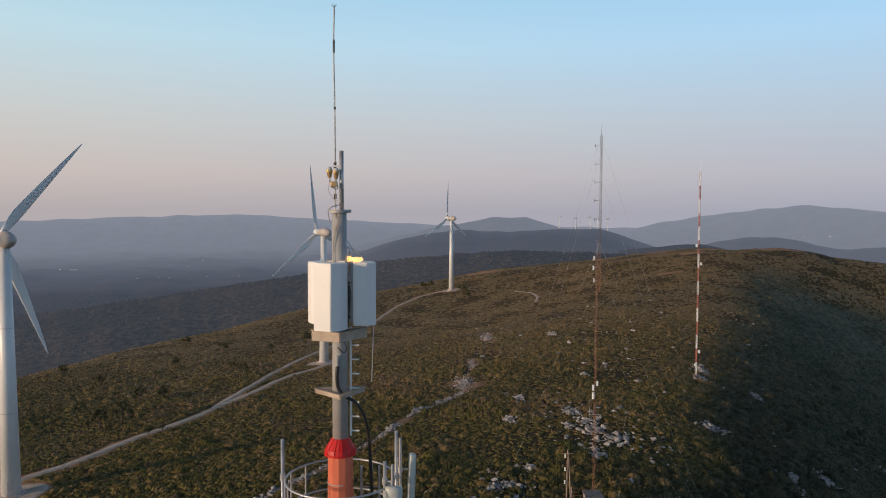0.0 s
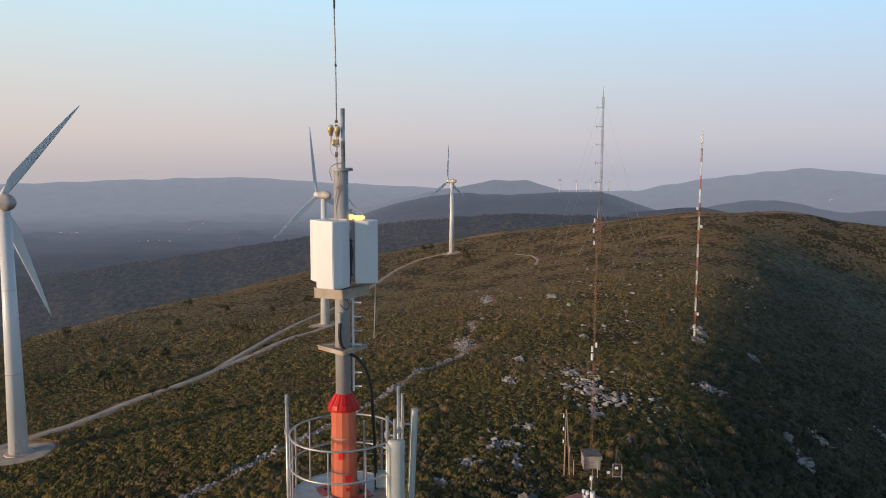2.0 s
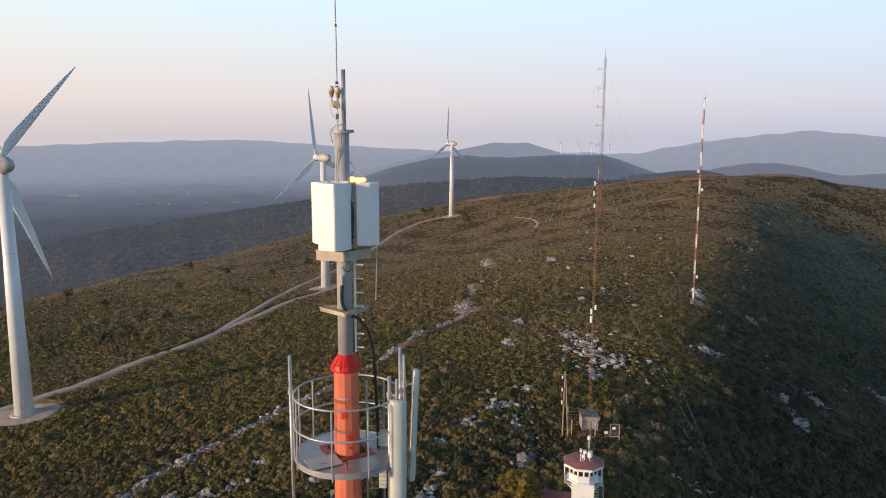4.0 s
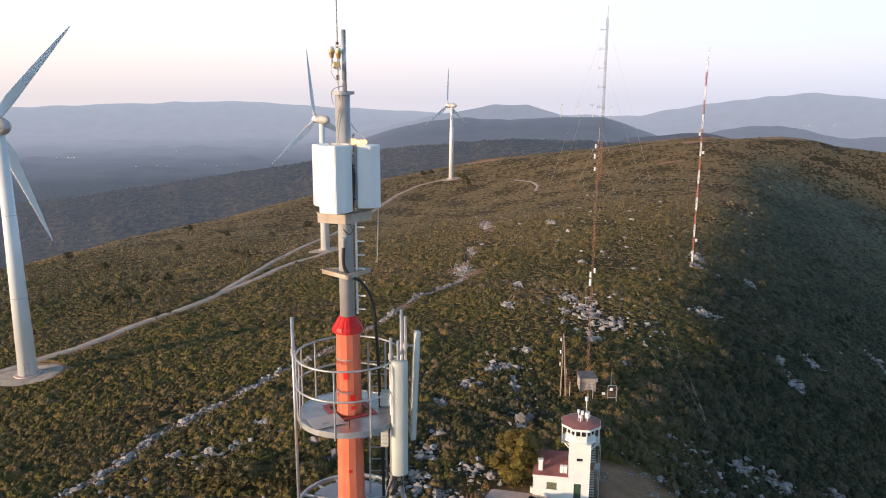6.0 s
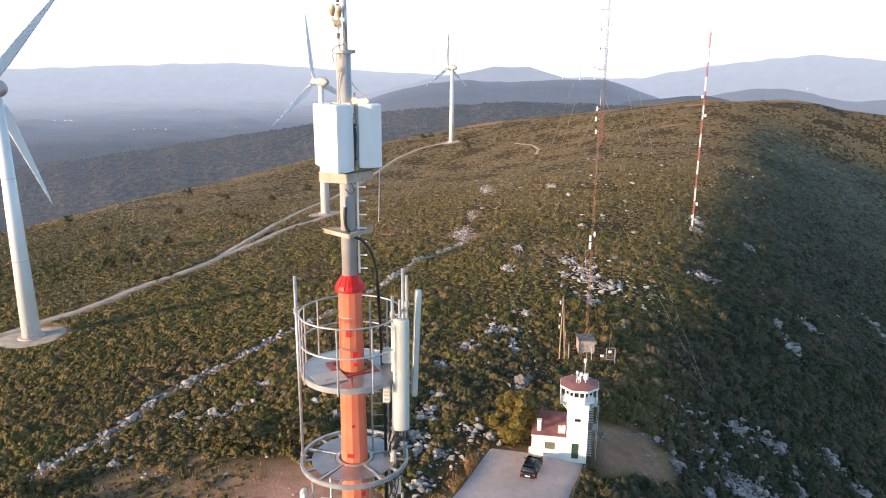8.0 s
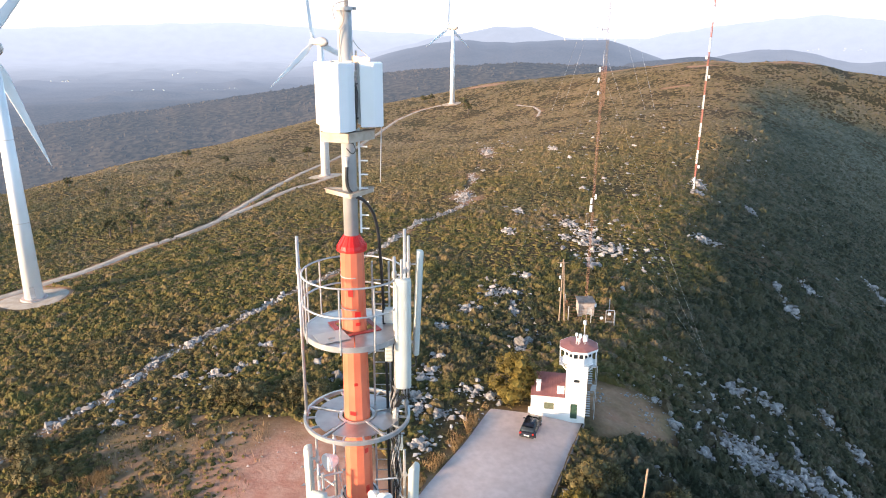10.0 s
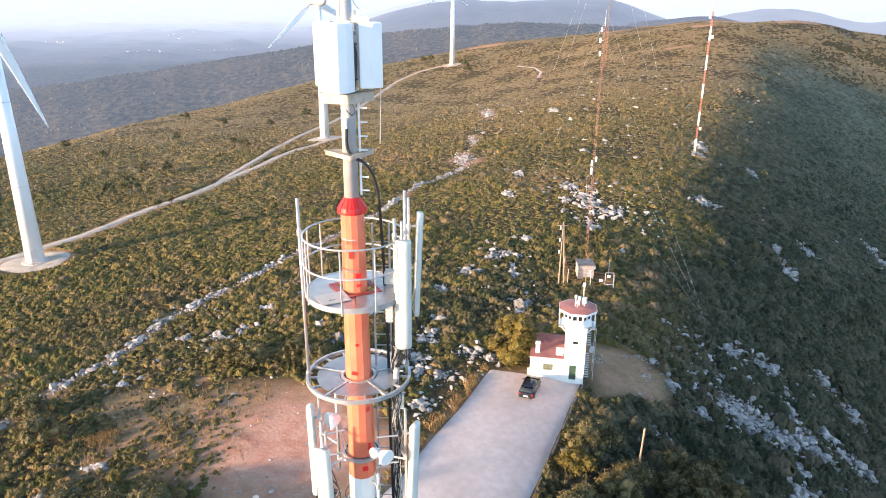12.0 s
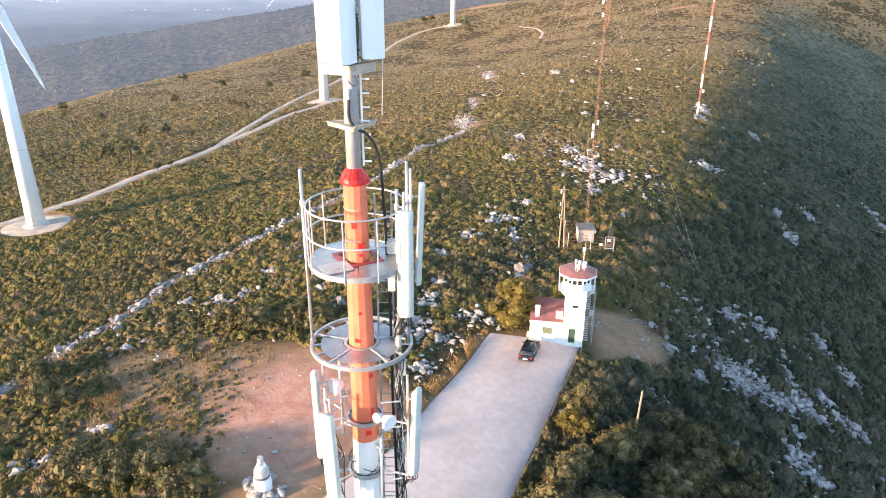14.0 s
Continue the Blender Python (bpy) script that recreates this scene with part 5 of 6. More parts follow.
for n_, lo, hi in (("tower_side_wall", (TW0, 0.22, 2.6), (TW0 + 0.22, TD, 7.3)), ("tower_side_wall", (TW1 - 0.22, 0.22, -0.5), (TW1, TD, 7.3)), ("tower_back_wall", (TW0 + 0.22, TD - 0.22, -0.5), (TW1 - 0.22, TD, 7.3))):
    bm = bmesh.new()
    box(bm, lo, hi)
    hpart(n_, bm, M_WHITE)
bm = bmesh.new()
box(bm, (4.76, 0.06, 0.0), (5.59, 0.12, 2.04), 0.01)
for k in range(2):
    box(bm, (4.84, 0.045, 0.2 + k * 0.95), (5.51, 0.06, 0.95 + k * 0.95), 0.01)
door = hpart("door", bm, M_GREEN, "dark green wooden door")
bm = bmesh.new()
rod(bm, (5.5, 0.0, 1.0), (5.5, 0.06, 1.0), 0.035)
hpart("handle", bm, M_STEEL, parent=door)
bm = bmesh.new()
box(bm, (4.95, 0.06, 4.95), (5.65, 0.1, 5.35))
hpart("tower_window", bm, M_GLASS, "narrow dark slit window")
tcx, tcy = (TW0 + TW1) / 2, TD / 2


def octagon(bm, r, z0, z1, r1=None):
    bmesh.ops.create_cone(bm, cap_ends=True, segments=8, radius1=r, radius2=r if r1 is None else r1, depth=z1 - z0,
                          matrix=Matrix.Translation((tcx, tcy, (z0 + z1) / 2)) @ Matrix.Rotation(radians(22.5), 4, "Z"))


bm = bmesh.new()
octagon(bm, 1.95, 7.3, 7.48)
hpart("balcony_slab", bm, M_WHITE)
bm = bmesh.new()
octagon(bm, 1.75, 7.48, 8.25)
hpart("cabin_base", bm, M_WHITE)
bm = bmesh.new()
octagon(bm, 1.62, 8.25, 9.15)
hpart("cabin_glass", bm, M_GLASS, "dark band of lookout windows")
for k in range(16):
    a = radians(22.5 * k)
    rr0 = 1.71 if k % 2 else 1.60
    bm = bmesh.new()
    m = Matrix.Translation((tcx + math.cos(a) * rr0, tcy + math.sin(a) * rr0, 8.7)) @ Matrix.Rotation(a, 4, "Z")
    box(bm, (-0.06, -0.085, -0.45), (0.06, 0.085, 0.45), 0.01, m)
    hpart("mullion", bm, M_WHITE)
bm = bmesh.new()
octagon(bm, 2.45, 9.15, 9.42)
hpart("roof_slab", bm, M_WHITE)
bm = bmesh.new()
octagon(bm, 2.42, 9.42, 9.62, 1.2)
hpart("tower_roof", bm, M_ROOF, "dull red octagonal roof")
for sx_, sy_ in ((-1, 0.2), (1, 0.2), (-1, 1.0), (1, 1.0)):
    bm = bmesh.new()
    ex = tcx + sx_ * 2.15
    rod(bm, (tcx + sx_ * 1.26, tcy + sy_ - 0.4, 6.0), (ex, tcy + sy_ - 0.4, 7.0), 0.07)
    rod(bm, (ex, tcy + sy_ - 0.4, 6.95), (ex, tcy + sy_ - 0.4, 9.2), 0.05)
    hpart("balcony_strut", bm, M_WHITE)
for sx_ in (-1, 1):
    bm = bmesh.new()
    box(bm, (tcx + sx_ * 1.75 - 0.45, tcy - 0.9, 6.95), (tcx + sx_ * 1.75 + 0.45, tcy + 1.3, 7.05))
    for k in range(3):
        rod(bm, (tcx + sx_ * 2.18, tcy - 0.9, 7.35 + 0.3 * k), (tcx + sx_ * 2.18, tcy + 1.3, 7.35 + 0.3 * k), 0.025)
    hpart("balcony", bm, M_STEEL, "grey metal balcony with rails")
for flight in range(3):
    bm = bmesh.new()
    for k in range(11):
        yy = 0.9 + k * 0.24 if flight % 2 == 0 else 3.3 - k * 0.24
        xx = TW1 + 0.1 + 0.55 * (flight % 2)
        zz = flight * 2.25 + k * 0.2
        box(bm, (xx, yy, zz), (xx + 0.55, yy + 0.26, zz + 0.05))
    hpart("stair_flight", bm, M_GREYPAINT, "grey metal outside stair")
for yy in (1.0, 3.3):
    bm = bmesh.new()
    rod(bm, (TW1 + 1.15, yy, -0.4), (TW1 + 1.15, yy, 6.9), 0.035)
    hpart("stair_post", bm, M_GREYPAINT)
for nm, xx, yy, z1, r in (("roof_antenna", -0.35, -0.3, 11.1, 0.16), ("roof_antenna", 0.1, -0.1, 10.9, 0.2), ("roof_antenna", 0.55, 0.3, 12.5, 0.2), ("roof_antenna", 0.7, -0.2, 10.8, 0.3), ("roof_antenna", -0.1, -0.5, 10.5, 0.16)):
    bm = bmesh.new()
    rod(bm, (tcx + xx, tcy + yy, 9.5), (tcx + xx, tcy + yy, z1), 0.04)
    rod(bm, (tcx + xx, tcy + yy - 0.1, z1 - r * 2.2), (tcx + xx, tcy + yy - 0.1, z1), r, seg=14)
    hpart(nm, bm, M_WHITE, "white drum antenna on a short pole")
bm = bmesh.new()
rod(bm, (tcx + 0.65, tcy + 0.4, 9.5), (tcx + 0.65, tcy + 0.4, 13.2), 0.05)
hpart("roof_pole", bm, M_WOOD)
bm = bmesh.new()
rod(bm, (-0.05, 0.05, -0.3), (-0.05, 0.05, 2.7), 0.04)
box(bm, (-0.4, 0.1, 0.2), (-0.05, 0.5, 0.9), 0.05)
hpart("drainpipe", bm, M_WHITE)


# ---- parked car ----
def car_at(x, y, turn):
    car = thing("car", (x, y, z_at(x, y) + 0.06), "dark navy estate car parked on the concrete yard", "car", turn=turn)
    car.scale = (1.1, 1.1, 1.1)

    def loft(name, sections, mat, label="", parent=car):
        """Body shell: sections along y of (y, half width, z low, z high, shoulder)."""
        bm = bmesh.new()
        rows = []
        for yv, hw, zl, zh, sh in sections:
            pts = [(-hw * 0.92, zl), (-hw, zl + 0.12), (-hw, zh - sh), (-hw * 0.9, zh), (0, zh + 0.02), (hw * 0.9, zh), (hw, zh - sh), (hw, zl + 0.12), (hw * 0.92, zl)]
            rows.append([bm.verts.new((px, yv, pz)) for px, pz in pts])
        for p, q in zip(rows, rows[1:]):
            for k in range(9):
                bm.faces.new((p[k], p[(k + 1) % 9], q[(k + 1) % 9], q[k]))
        bm.faces.new(rows[0]), bm.faces.new(rows[-1][::-1])
        bmesh.ops.recalc_face_normals(bm, faces=bm.faces)
        return part(name, bm, mat, parent, label, True)
    loft("body", [(-2.12, 0.70, 0.36, 0.74, 0.06), (-2.0, 0.82, 0.26, 0.9, 0.08), (-1.2, 0.85, 0.22, 0.93, 0.08), (0.6, 0.85, 0.22, 0.92, 0.08), (1.5, 0.83, 0.24, 0.84, 0.1), (2.0, 0.76, 0.3, 0.72, 0.12), (2.12, 0.6, 0.36, 0.6, 0.08)], M_CAR)
    glass = loft("cabin_glass", [(-2.0, 0.72, 0.86, 0.93, 0.03), (-1.72, 0.68, 0.86, 1.36, 0.3), (-0.2, 0.69, 0.86, 1.42, 0.3), (0.35, 0.68, 0.86, 1.36, 0.3), (1.05, 0.70, 0.84, 0.9, 0.03)], M_GLASS, "tinted window glass")
    loft("roof", [(-1.75, 0.60, 1.33, 1.39, 0.03), (-1.0, 0.62, 1.37, 1.44, 0.03), (0.1, 0.62, 1.36, 1.43, 0.03), (0.38, 0.58, 1.32, 1.37, 0.03)], M_CAR)
    for sx_ in (-1, 1):
        for yy in (-1.6, -0.55, 0.35):
            bm = bmesh.new()
            rod(bm, (sx_ * 0.72, yy - (0.22 if yy < -1 else (-0.45 if yy > 0 else 0)), 0.9), (sx_ * 0.62, yy, 1.38), 0.035, seg=6)
            part("pillar", bm, M_CAR, car)
        bm = bmesh.new()
        box(bm, (sx_ * 0.93 - 0.1, 0.55, 0.9), (sx_ * 0.93 + 0.1, 0.68, 1.03), 0.03)
        part("mirror", bm, M_CAR, car)
        bm = bmesh.new()
        box(bm, (sx_ * 0.68 - 0.1, -2.14, 0.66), (sx_ * 0.68 + 0.1, -2.02, 0.86), 0.02)
        part("tail_light", bm, M_TAIL, car)
        bm = bmesh.new()
        box(bm, (sx_ * 0.56 - 0.15, 2.0, 0.56), (sx_ * 0.56 + 0.15, 2.1, 0.68), 0.02)
        part("headlight", bm, M_GLASS, car)
        for yy in (-1.3, 1.32):
            bm = bmesh.new()
            bmesh.ops.create_cone(bm, cap_ends=True, segments=24, radius1=0.31, radius2=0.31, depth=0.2, matrix=Matrix.Translation((sx_ * 0.77, yy, 0.31)) @ Matrix.Rotation(radians(90), 4, "Y"))
            tyre = part("tyre", bm, M_BLACK, car)
            bm = bmesh.new()
            bmesh.ops.create_cone(bm, cap_ends=True, segments=18, radius1=0.19, radius2=0.17, depth=0.04, matrix=Matrix.Translation((sx_ * 0.88, yy, 0.31)) @ Matrix.Rotation(radians(90), 4, "Y"))
            part("rim", bm, M_STEEL, tyre)
    bm = bmesh.new()
    box(bm, (-0.27, -2.155, 0.5), (0.27, -2.12, 0.62))
    part("number_plate", bm, M_WHITE, car, "plain pale number plate")
    bm = bmesh.new()
    box(bm, (-0.78, -2.17, 0.32), (0.78, -2.02, 0.5), 0.04)
    part("rear_bumper", bm, M_BLACK, car)
    for sx_ in (-1, 1):
        bm = bmesh.new()
        rod(bm, (sx_ * 0.56, -1.6, 1.47), (sx_ * 0.56, 0.1, 1.47), 0.02, seg=6)
        part("roof_rail", bm, M_BLACK, car)


car_at(10.7, 75.2, -20)

# ---- hut, fence and poles behind the lookout ----
hz = z_at(23.4, 108)
hut = thing("equipment_hut", (22.1, 107.6, hz), "small pale block equipment hut with dark slab roof", "hut")
bm = bmesh.new()
wall_with_hole(bm, 0, 2.5, -0.3, 2.7, [(1.4, 2.15, 0, 2.0)], 0, 0.2)
box(bm, (0, 0.2, -0.3), (0.2, 2.6, 2.7)), box(bm, (2.3, 0.2, -0.3), (2.5, 2.6, 2.7)), box(bm, (0.2, 2.4, -0.3), (2.3, 2.6, 2.7))
part("walls", bm, M_PINK, hut, "unpainted pale block walls")
bm = bmesh.new()
box(bm, (-0.15, -0.2, 2.71), (2.65, 2.8, 2.88), 0.02)
part("roof", bm, M_MASTGREY, hut)
bm = bmesh.new()
box(bm, (1.41, 0.06, 0), (2.14, 0.12, 1.99), 0.01)
part("door", bm, M_GREYPAINT, hut)
bm = bmesh.new()
box(bm, (2.5, 0.3, 2.0), (2.85, 0.8, 2.5), 0.03)
part("cabinet", bm, M_WHITE, hut)
fence = thing("fence", (20.2, 106.3, z_at(20.2, 106.3)), "rusty wire fence round the equipment hut", "fence")
FP = [(0, 0), (3.6, -0.3), (7.3, -0.6), (7.6, 4.5), (4, 4.8), (0.2, 4.8)]
for (x0, y0), (x1, y1) in zip(FP, FP[1:] + FP[:1]):
    za, zb = z_at(20.2 + x0, 106.3 + y0) - z_at(20.2, 106.3), z_at(20.2 + x1, 106.3 + y1) - z_at(20.2, 106.3)
    bm = bmesh.new()
    rod(bm, (x0, y0, za - 0.3), (x0, y0, za + 2.6), 0.07, seg=6)
    part("post", bm, M_STEEL, fence)
    bm = bmesh.new()
    for k in range(5):
        rod(bm, (x0, y0, za + 0.3 + k * 0.55), (x1, y1, zb + 0.3 + k * 0.55), 0.018, seg=4)
    part("wire", bm, M_RUST, fence)
bm = bmesh.new()
for a_, b_ in (((5.9, -0.55, 0), (5.9, -0.55, 2.2)), ((7.2, -0.65, 0), (7.2, -0.65, 2.2)), ((5.9, -0.55, 2.2), (7.2, -0.65, 2.2)), ((5.9, -0.55, 0.2), (7.2, -0.65, 0.2))):
    rod(bm, a_, b_, 0.05)
part("gate_frame", bm, M_STEEL, fence, "pale tubular gate frame")
for xx, zz in ((6.4, 1.6), (5.2, 0.9)):
    bm = bmesh.new()
    box(bm, (xx - 0.25, -0.75, zz - 0.2), (xx + 0.25, -0.6, zz + 0.2), 0.02)
    part("sign", bm, M_WHITE, fence, "small blank pale sign")

for x, y, h, leanx, two, lab in ((18.7, 106.0, 10.6, 0.15, True, "weathered double wooden utility pole beside the hut"), (20.9, 63.1, 6.4, 0.25, False, "short grey wooden post among oak bushes")):
    z0 = z_at(x, y)
    pole = thing("utility_pole", (x, y, z0), lab, "pole")
    bm = bmesh.new()
    rod(bm, (0, 0, -0.4), (leanx, 0, h), 0.13, 0.1, 10)
    part("post", bm, M_WOOD, pole)
    if two:
        bm = bmesh.new()
        rod(bm, (0.9, 0.2, -0.4), (leanx + 0.1, 0, h - 0.5), 0.13, 0.1, 10)
        part("post", bm, M_WOOD, pole)
        bm = bmesh.new()
        rod(bm, (-0.8, 0, h - 0.6), (0.9, 0, h - 0.6), 0.06)
        part("crossarm", bm, M_WOOD, pole)
        for zz in (h - 1.2, h - 3.2, h - 5.2):
            bm = bmesh.new()
            rod(bm, (-0.25, -0.15, zz), (-0.25, -0.15, zz + 0.5), 0.12)
            part("insulator", bm, M_WHITE, pole)

# ---- survey pillar on its stone heap ----
tx, ty = -16.35, 51.3
tz = z_at(tx, ty)
trig = thing("survey_pillar", (tx, ty, tz), "stepped white survey pillar on a heap of stones", "survey pillar")
for nm, z0, z1, r0, r1, m in (("base_drum", -0.2, 1.5, 0.82, 0.79, M_WHITE), ("band", 1.5, 1.72, 0.74, 0.74, M_KERB), ("middle_drum", 1.72, 2.3, 0.70, 0.68, M_TURB_GREY), ("cone", 2.3, 2.75, 0.60, 0.36, M_GREYPAINT), ("collar", 2.6, 2.82, 0.45, 0.43, M_WHITE), ("neck", 2.82, 3.0, 0.2, 0.2, M_KERB), ("top_drum", 3.0, 3.6, 0.29, 0.27, M_TURB_GREY)):
    bm = bmesh.new()
    rod(bm, (0, 0, z0), (0, 0, z1), r0, r1, 28)
    part(nm, bm, m, trig)
g = np.random.default_rng(5)
for k in range(26):
    a, r = g.uniform(0, 6.28), g.uniform(0.9, 1.9)
    x, y = tx + math.cos(a) * r, ty + math.sin(a) * r
    s = g.uniform(0.25, 0.5)
    ob = new("heap_stone", block_meshes[k % 7])
    ob.matrix_world = Matrix.LocRotScale((x, y, z_at(x, y) + 0.3 * s + 0.25 * max(0, 1.3 - r)), Euler((0, 0, a * 3)), (s, s, s))
    tagged(ob, "grey limestone block heaped round the survey pillar", "stone", group="stones round the pillar")


# ---- the telecom mast beside the camera ----
X0, Y0 = -1.915, 14.0
mast = thing("telecom_mast", (X0, Y0, z_at(X0, Y0)), "orange and white steel telecom mast with galvanised platforms", "telecom mast")
OZ = mast.matrix_world.translation.z


def mpart(name, bm, mat, label="", smooth=False, parent=None, raw=False):
    """A part of the mast, its mesh given in world heights about the mast's axis."""
    if not raw:
        bmesh.ops.translate(bm, verts=bm.verts, vec=(0, 0, -OZ))
    return part(name, bm, mat, parent or mast, label, smooth)


def pole_r(z):
    return 0.255 - 0.0125 * (z - 41.4)


def shaft(z0, z1, mat, label):
    bm = bmesh.new()
    rod(bm, (0, 0, z0), (0, 0, z1), pole_r(z0), pole_r(z1), 12)
    return mpart("shaft", bm, mat, label)


shaft(OZ - 0.3, 35.9, M_WHITE, "white painted twelve-sided shaft")
shaft(35.9, 42.42, M_ORANGE, "faded orange painted twelve-sided shaft")
bm = bmesh.new()
rod(bm, (0, 0, 42.52), (0, 0, 42.72), 0.29, 0.16, 12)
rod(bm, (0, 0, 42.40), (0, 0, 42.44), 0.315, seg=24)
rod(bm, (0, 0, 42.44), (0, 0, 42.52), 0.305, 0.29, seg=24)
cap = mpart("flange_cap", bm, M_RED, "glossy fresh red flange cap")
for k in range(12):
    a = radians(30 * k + 15)
    bm = bmesh.new()
    vs = [bm.verts.new((r, t, z)) for t in (-0.008, 0.008) for r, z in ((0.15, 42.45), (0.31, 42.45), (0.31, 42.50), (0.16, 42.73))]
    for f in ((0, 1, 2, 3), (7, 6, 5, 4), (0, 4, 5, 1), (1, 5, 6, 2), (2, 6, 7, 3), (3, 7, 4, 0)):
        bm.faces.new([vs[i] for i in f])
    bmesh.ops.rotate(bm, verts=bm.verts, cent=(0, 0, 0), matrix=Matrix.Rotation(a, 3, "Z"))
    mpart("gusset", bm, M_RED, parent=cap)
# touched-up patches of newer red
for ang, z, w, h in ((-95, 41.52, 0.10, 0.17), (-62, 41.02, 0.12, 0.16), (-62, 40.82, 0.10, 0.07), (-86, 39.42, 0.08, 0.07), (-100, 38.72, 0.14, 0.10), (-45, 37.75, 0.10, 0.12), (-68, 36.18, 0.14, 0.13), (-45, 36.75, 0.1, 0.2)):
    bm = bmesh.new()
    a = radians(ang)
    fa = radians(round((ang - 15) / 30) * 30 + 15)
    r = pole_r(z) * math.cos(radians(15))
    m = Matrix.Rotation(fa, 4, "Z") @ Matrix.Translation((r, math.tan(a - fa) * r * 0.8, z))
    box(bm, (-0.01, -w / 2, -h / 2), (0.004, w / 2, h / 2), 0.003, m)
    mpart("paint_patch", bm, M_RED, "square patch of fresh red paint")
for z in (41.85, 41.15):
    bm = bmesh.new()
    ring(bm, (0, 0, z), pole_r(z) + 0.004, 0.012, 0.02, 24, 180, 290)
    mpart("hoop", bm, M_GREYPAINT)
bm = bmesh.new()
rod(bm, (0.0, 0, 42.7), (0.0, 0, 47.12), 0.15, 0.14, 28)
tube_ob = mpart("upper_tube", bm, M_GREYPAINT, "weathered grey steel tube", True)
bm = bmesh.new()
rod(bm, (0, 0, 47.08), (0, 0, 47.15), 0.185, seg=24)
rod(bm, (0.17, -0.02, 47.12), (0.23, -0.02, 47.12), 0.03)
mpart("top_flange", bm, M_GREYPAINT)
bm = bmesh.new()
rod(bm, (0.045, 0, 47.15), (0.045, 0, 48.27), 0.042, seg=14)
mpart("spigot_pipe", bm, M_STEEL, smooth=True)
# triangular outrigger frame and the bracket under the sector panels
for zc, h, tri in ((43.62, 0.10, [(0.07, -0.42), (-0.50, 0.10), (0.45, 0.22)]), (44.76, 0.20, [(0.06, -0.44), (-0.50, -0.22), (0.50, 0.16)])):
    bm = bmesh.new()
    for (xa, ya), (xb, yb) in zip(tri, tri[1:] + tri[:1]):
        d = Vector((xb - xa, yb - ya, 0))
        m = Matrix.Translation((xa, ya, zc)) @ d.to_track_quat("X", "Z").to_matrix().to_4x4()
        box(bm, (0, -0.012, -h / 2), (d.length, 0.012, h / 2), 0.004, m)
        box(bm, (0, -0.05, h / 2 - 0.012), (d.length, 0.05, h / 2), 0.002, m)
    for x, y in tri:
        rod(bm, (0, 0, zc), (x, y, zc), 0.035, seg=8)
    mpart("outrigger_frame", bm, M_PLATE, "weathered pale steel outrigger frame")
# climbing rail with pegs
bm = bmesh.new()
box(bm, (0.185, 0.0, 42.75), (0.225, 0.05, 44.9), 0.004)
rail = mpart("climbing_rail", bm, M_WHITE)
for k in range(8):
    bm = bmesh.new()
    z = 42.85 + k * 0.28
    rod(bm, (0.22, 0.02, z), (0.37, 0.0, z), 0.016)
    mpart("peg", bm, M_WHITE, parent=rail)
bm = bmesh.new()
rod(bm, (0.655, 0.0, 44.95), (0.615, 0.0, 43.82), 0.010, seg=6)
mpart("hanging_rod", bm, M_STEEL)
# upper platform: four sheets round the shaft, rim, hole frame
FZ = 40.65
for k in range(4):
    a0, a1 = 8 + 90 * k, 96 + 90 * k
    bm = bmesh.new()
    n = 20
    pts = [(math.cos(radians(a0 + (a1 - a0) * i / n)), math.sin(radians(a0 + (a1 - a0) * i / n))) for i in range(n + 1)]
    hole = 0.40
    inner = []
    for x, y in pts:
        s = hole / max(abs(x * math.cos(0.5) + y * math.sin(0.5)), abs(-x * math.sin(0.5) + y * math.cos(0.5)))
        inner.append((x * s, y * s))
    zt = FZ + 0.006 * k
    top_o = [bm.verts.new((x * 1.03, y * 1.03, zt)) for x, y in pts]
    top_i = [bm.verts.new((x, y, zt)) for x, y in inner]
    bot_o = [bm.verts.new((x * 1.03, y * 1.03, zt - 0.012)) for x, y in pts]
    bot_i = [bm.verts.new((x, y, zt - 0.012)) for x, y in inner]
    for i in range(n):
        bm.faces.new((top_i[i], top_o[i], top_o[i + 1], top_i[i + 1]))
        bm.faces.new((bot_i[i + 1], bot_o[i + 1], bot_o[i], bot_i[i]))
        bm.faces.new((bot_o[i], bot_o[i + 1], top_o[i + 1], top_o[i]))
        bm.faces.new((top_i[i], top_i[i + 1], bot_i[i + 1], bot_i[i]))
    mpart("floor_sheet", bm, M_FLOOR, "shiny galvanised floor sheet")
bm = bmesh.new()
ring(bm, (0, 0, FZ - 0.045), 1.045, 0.022, 0.12, 64)
mpart("platform_rim", bm, M_STEEL)
bm = bmesh.new()
hm = Matrix.Translation((0, 0, FZ + 0.02)) @ Matrix.Rotation(0.5, 4, "Z")
for lo, hi in (((-0.44, -0.44, 0), (0.44, -0.33, 0.016)), ((-0.44, 0.33, 0), (0.44, 0.44, 0.016)), ((-0.44, -0.33, 0), (-0.33, 0.33, 0.016)), ((0.33, -0.33, 0), (0.44, 0.33, 0.016))):
    box(bm, lo, hi, 0, hm)
mpart("hole_frame", bm, M_DARKRED, "dark red painted plates round the shaft")
bm = bmesh.new()
box(bm, (-0.34, -0.26, 0), (0.30, 0.26, 0.012), 0.003, Matrix.Translation((-0.38, -0.56, FZ + 0.026)) @ Matrix.Rotation(0.5, 4, "Z"))
hatch = mpart("floor_hatch", bm, M_GREYPAINT, "square grey steel access hatch")
bm = bmesh.new()
rod(bm, (-0.45, -0.72, FZ + 0.06), (-0.33, -0.66, FZ + 0.06), 0.012, seg=6)
for x, y in ((-0.45, -0.72), (-0.33, -0.66)):
    rod(bm, (x, y, FZ + 0.03), (x, y, FZ + 0.065), 0.012, seg=6)
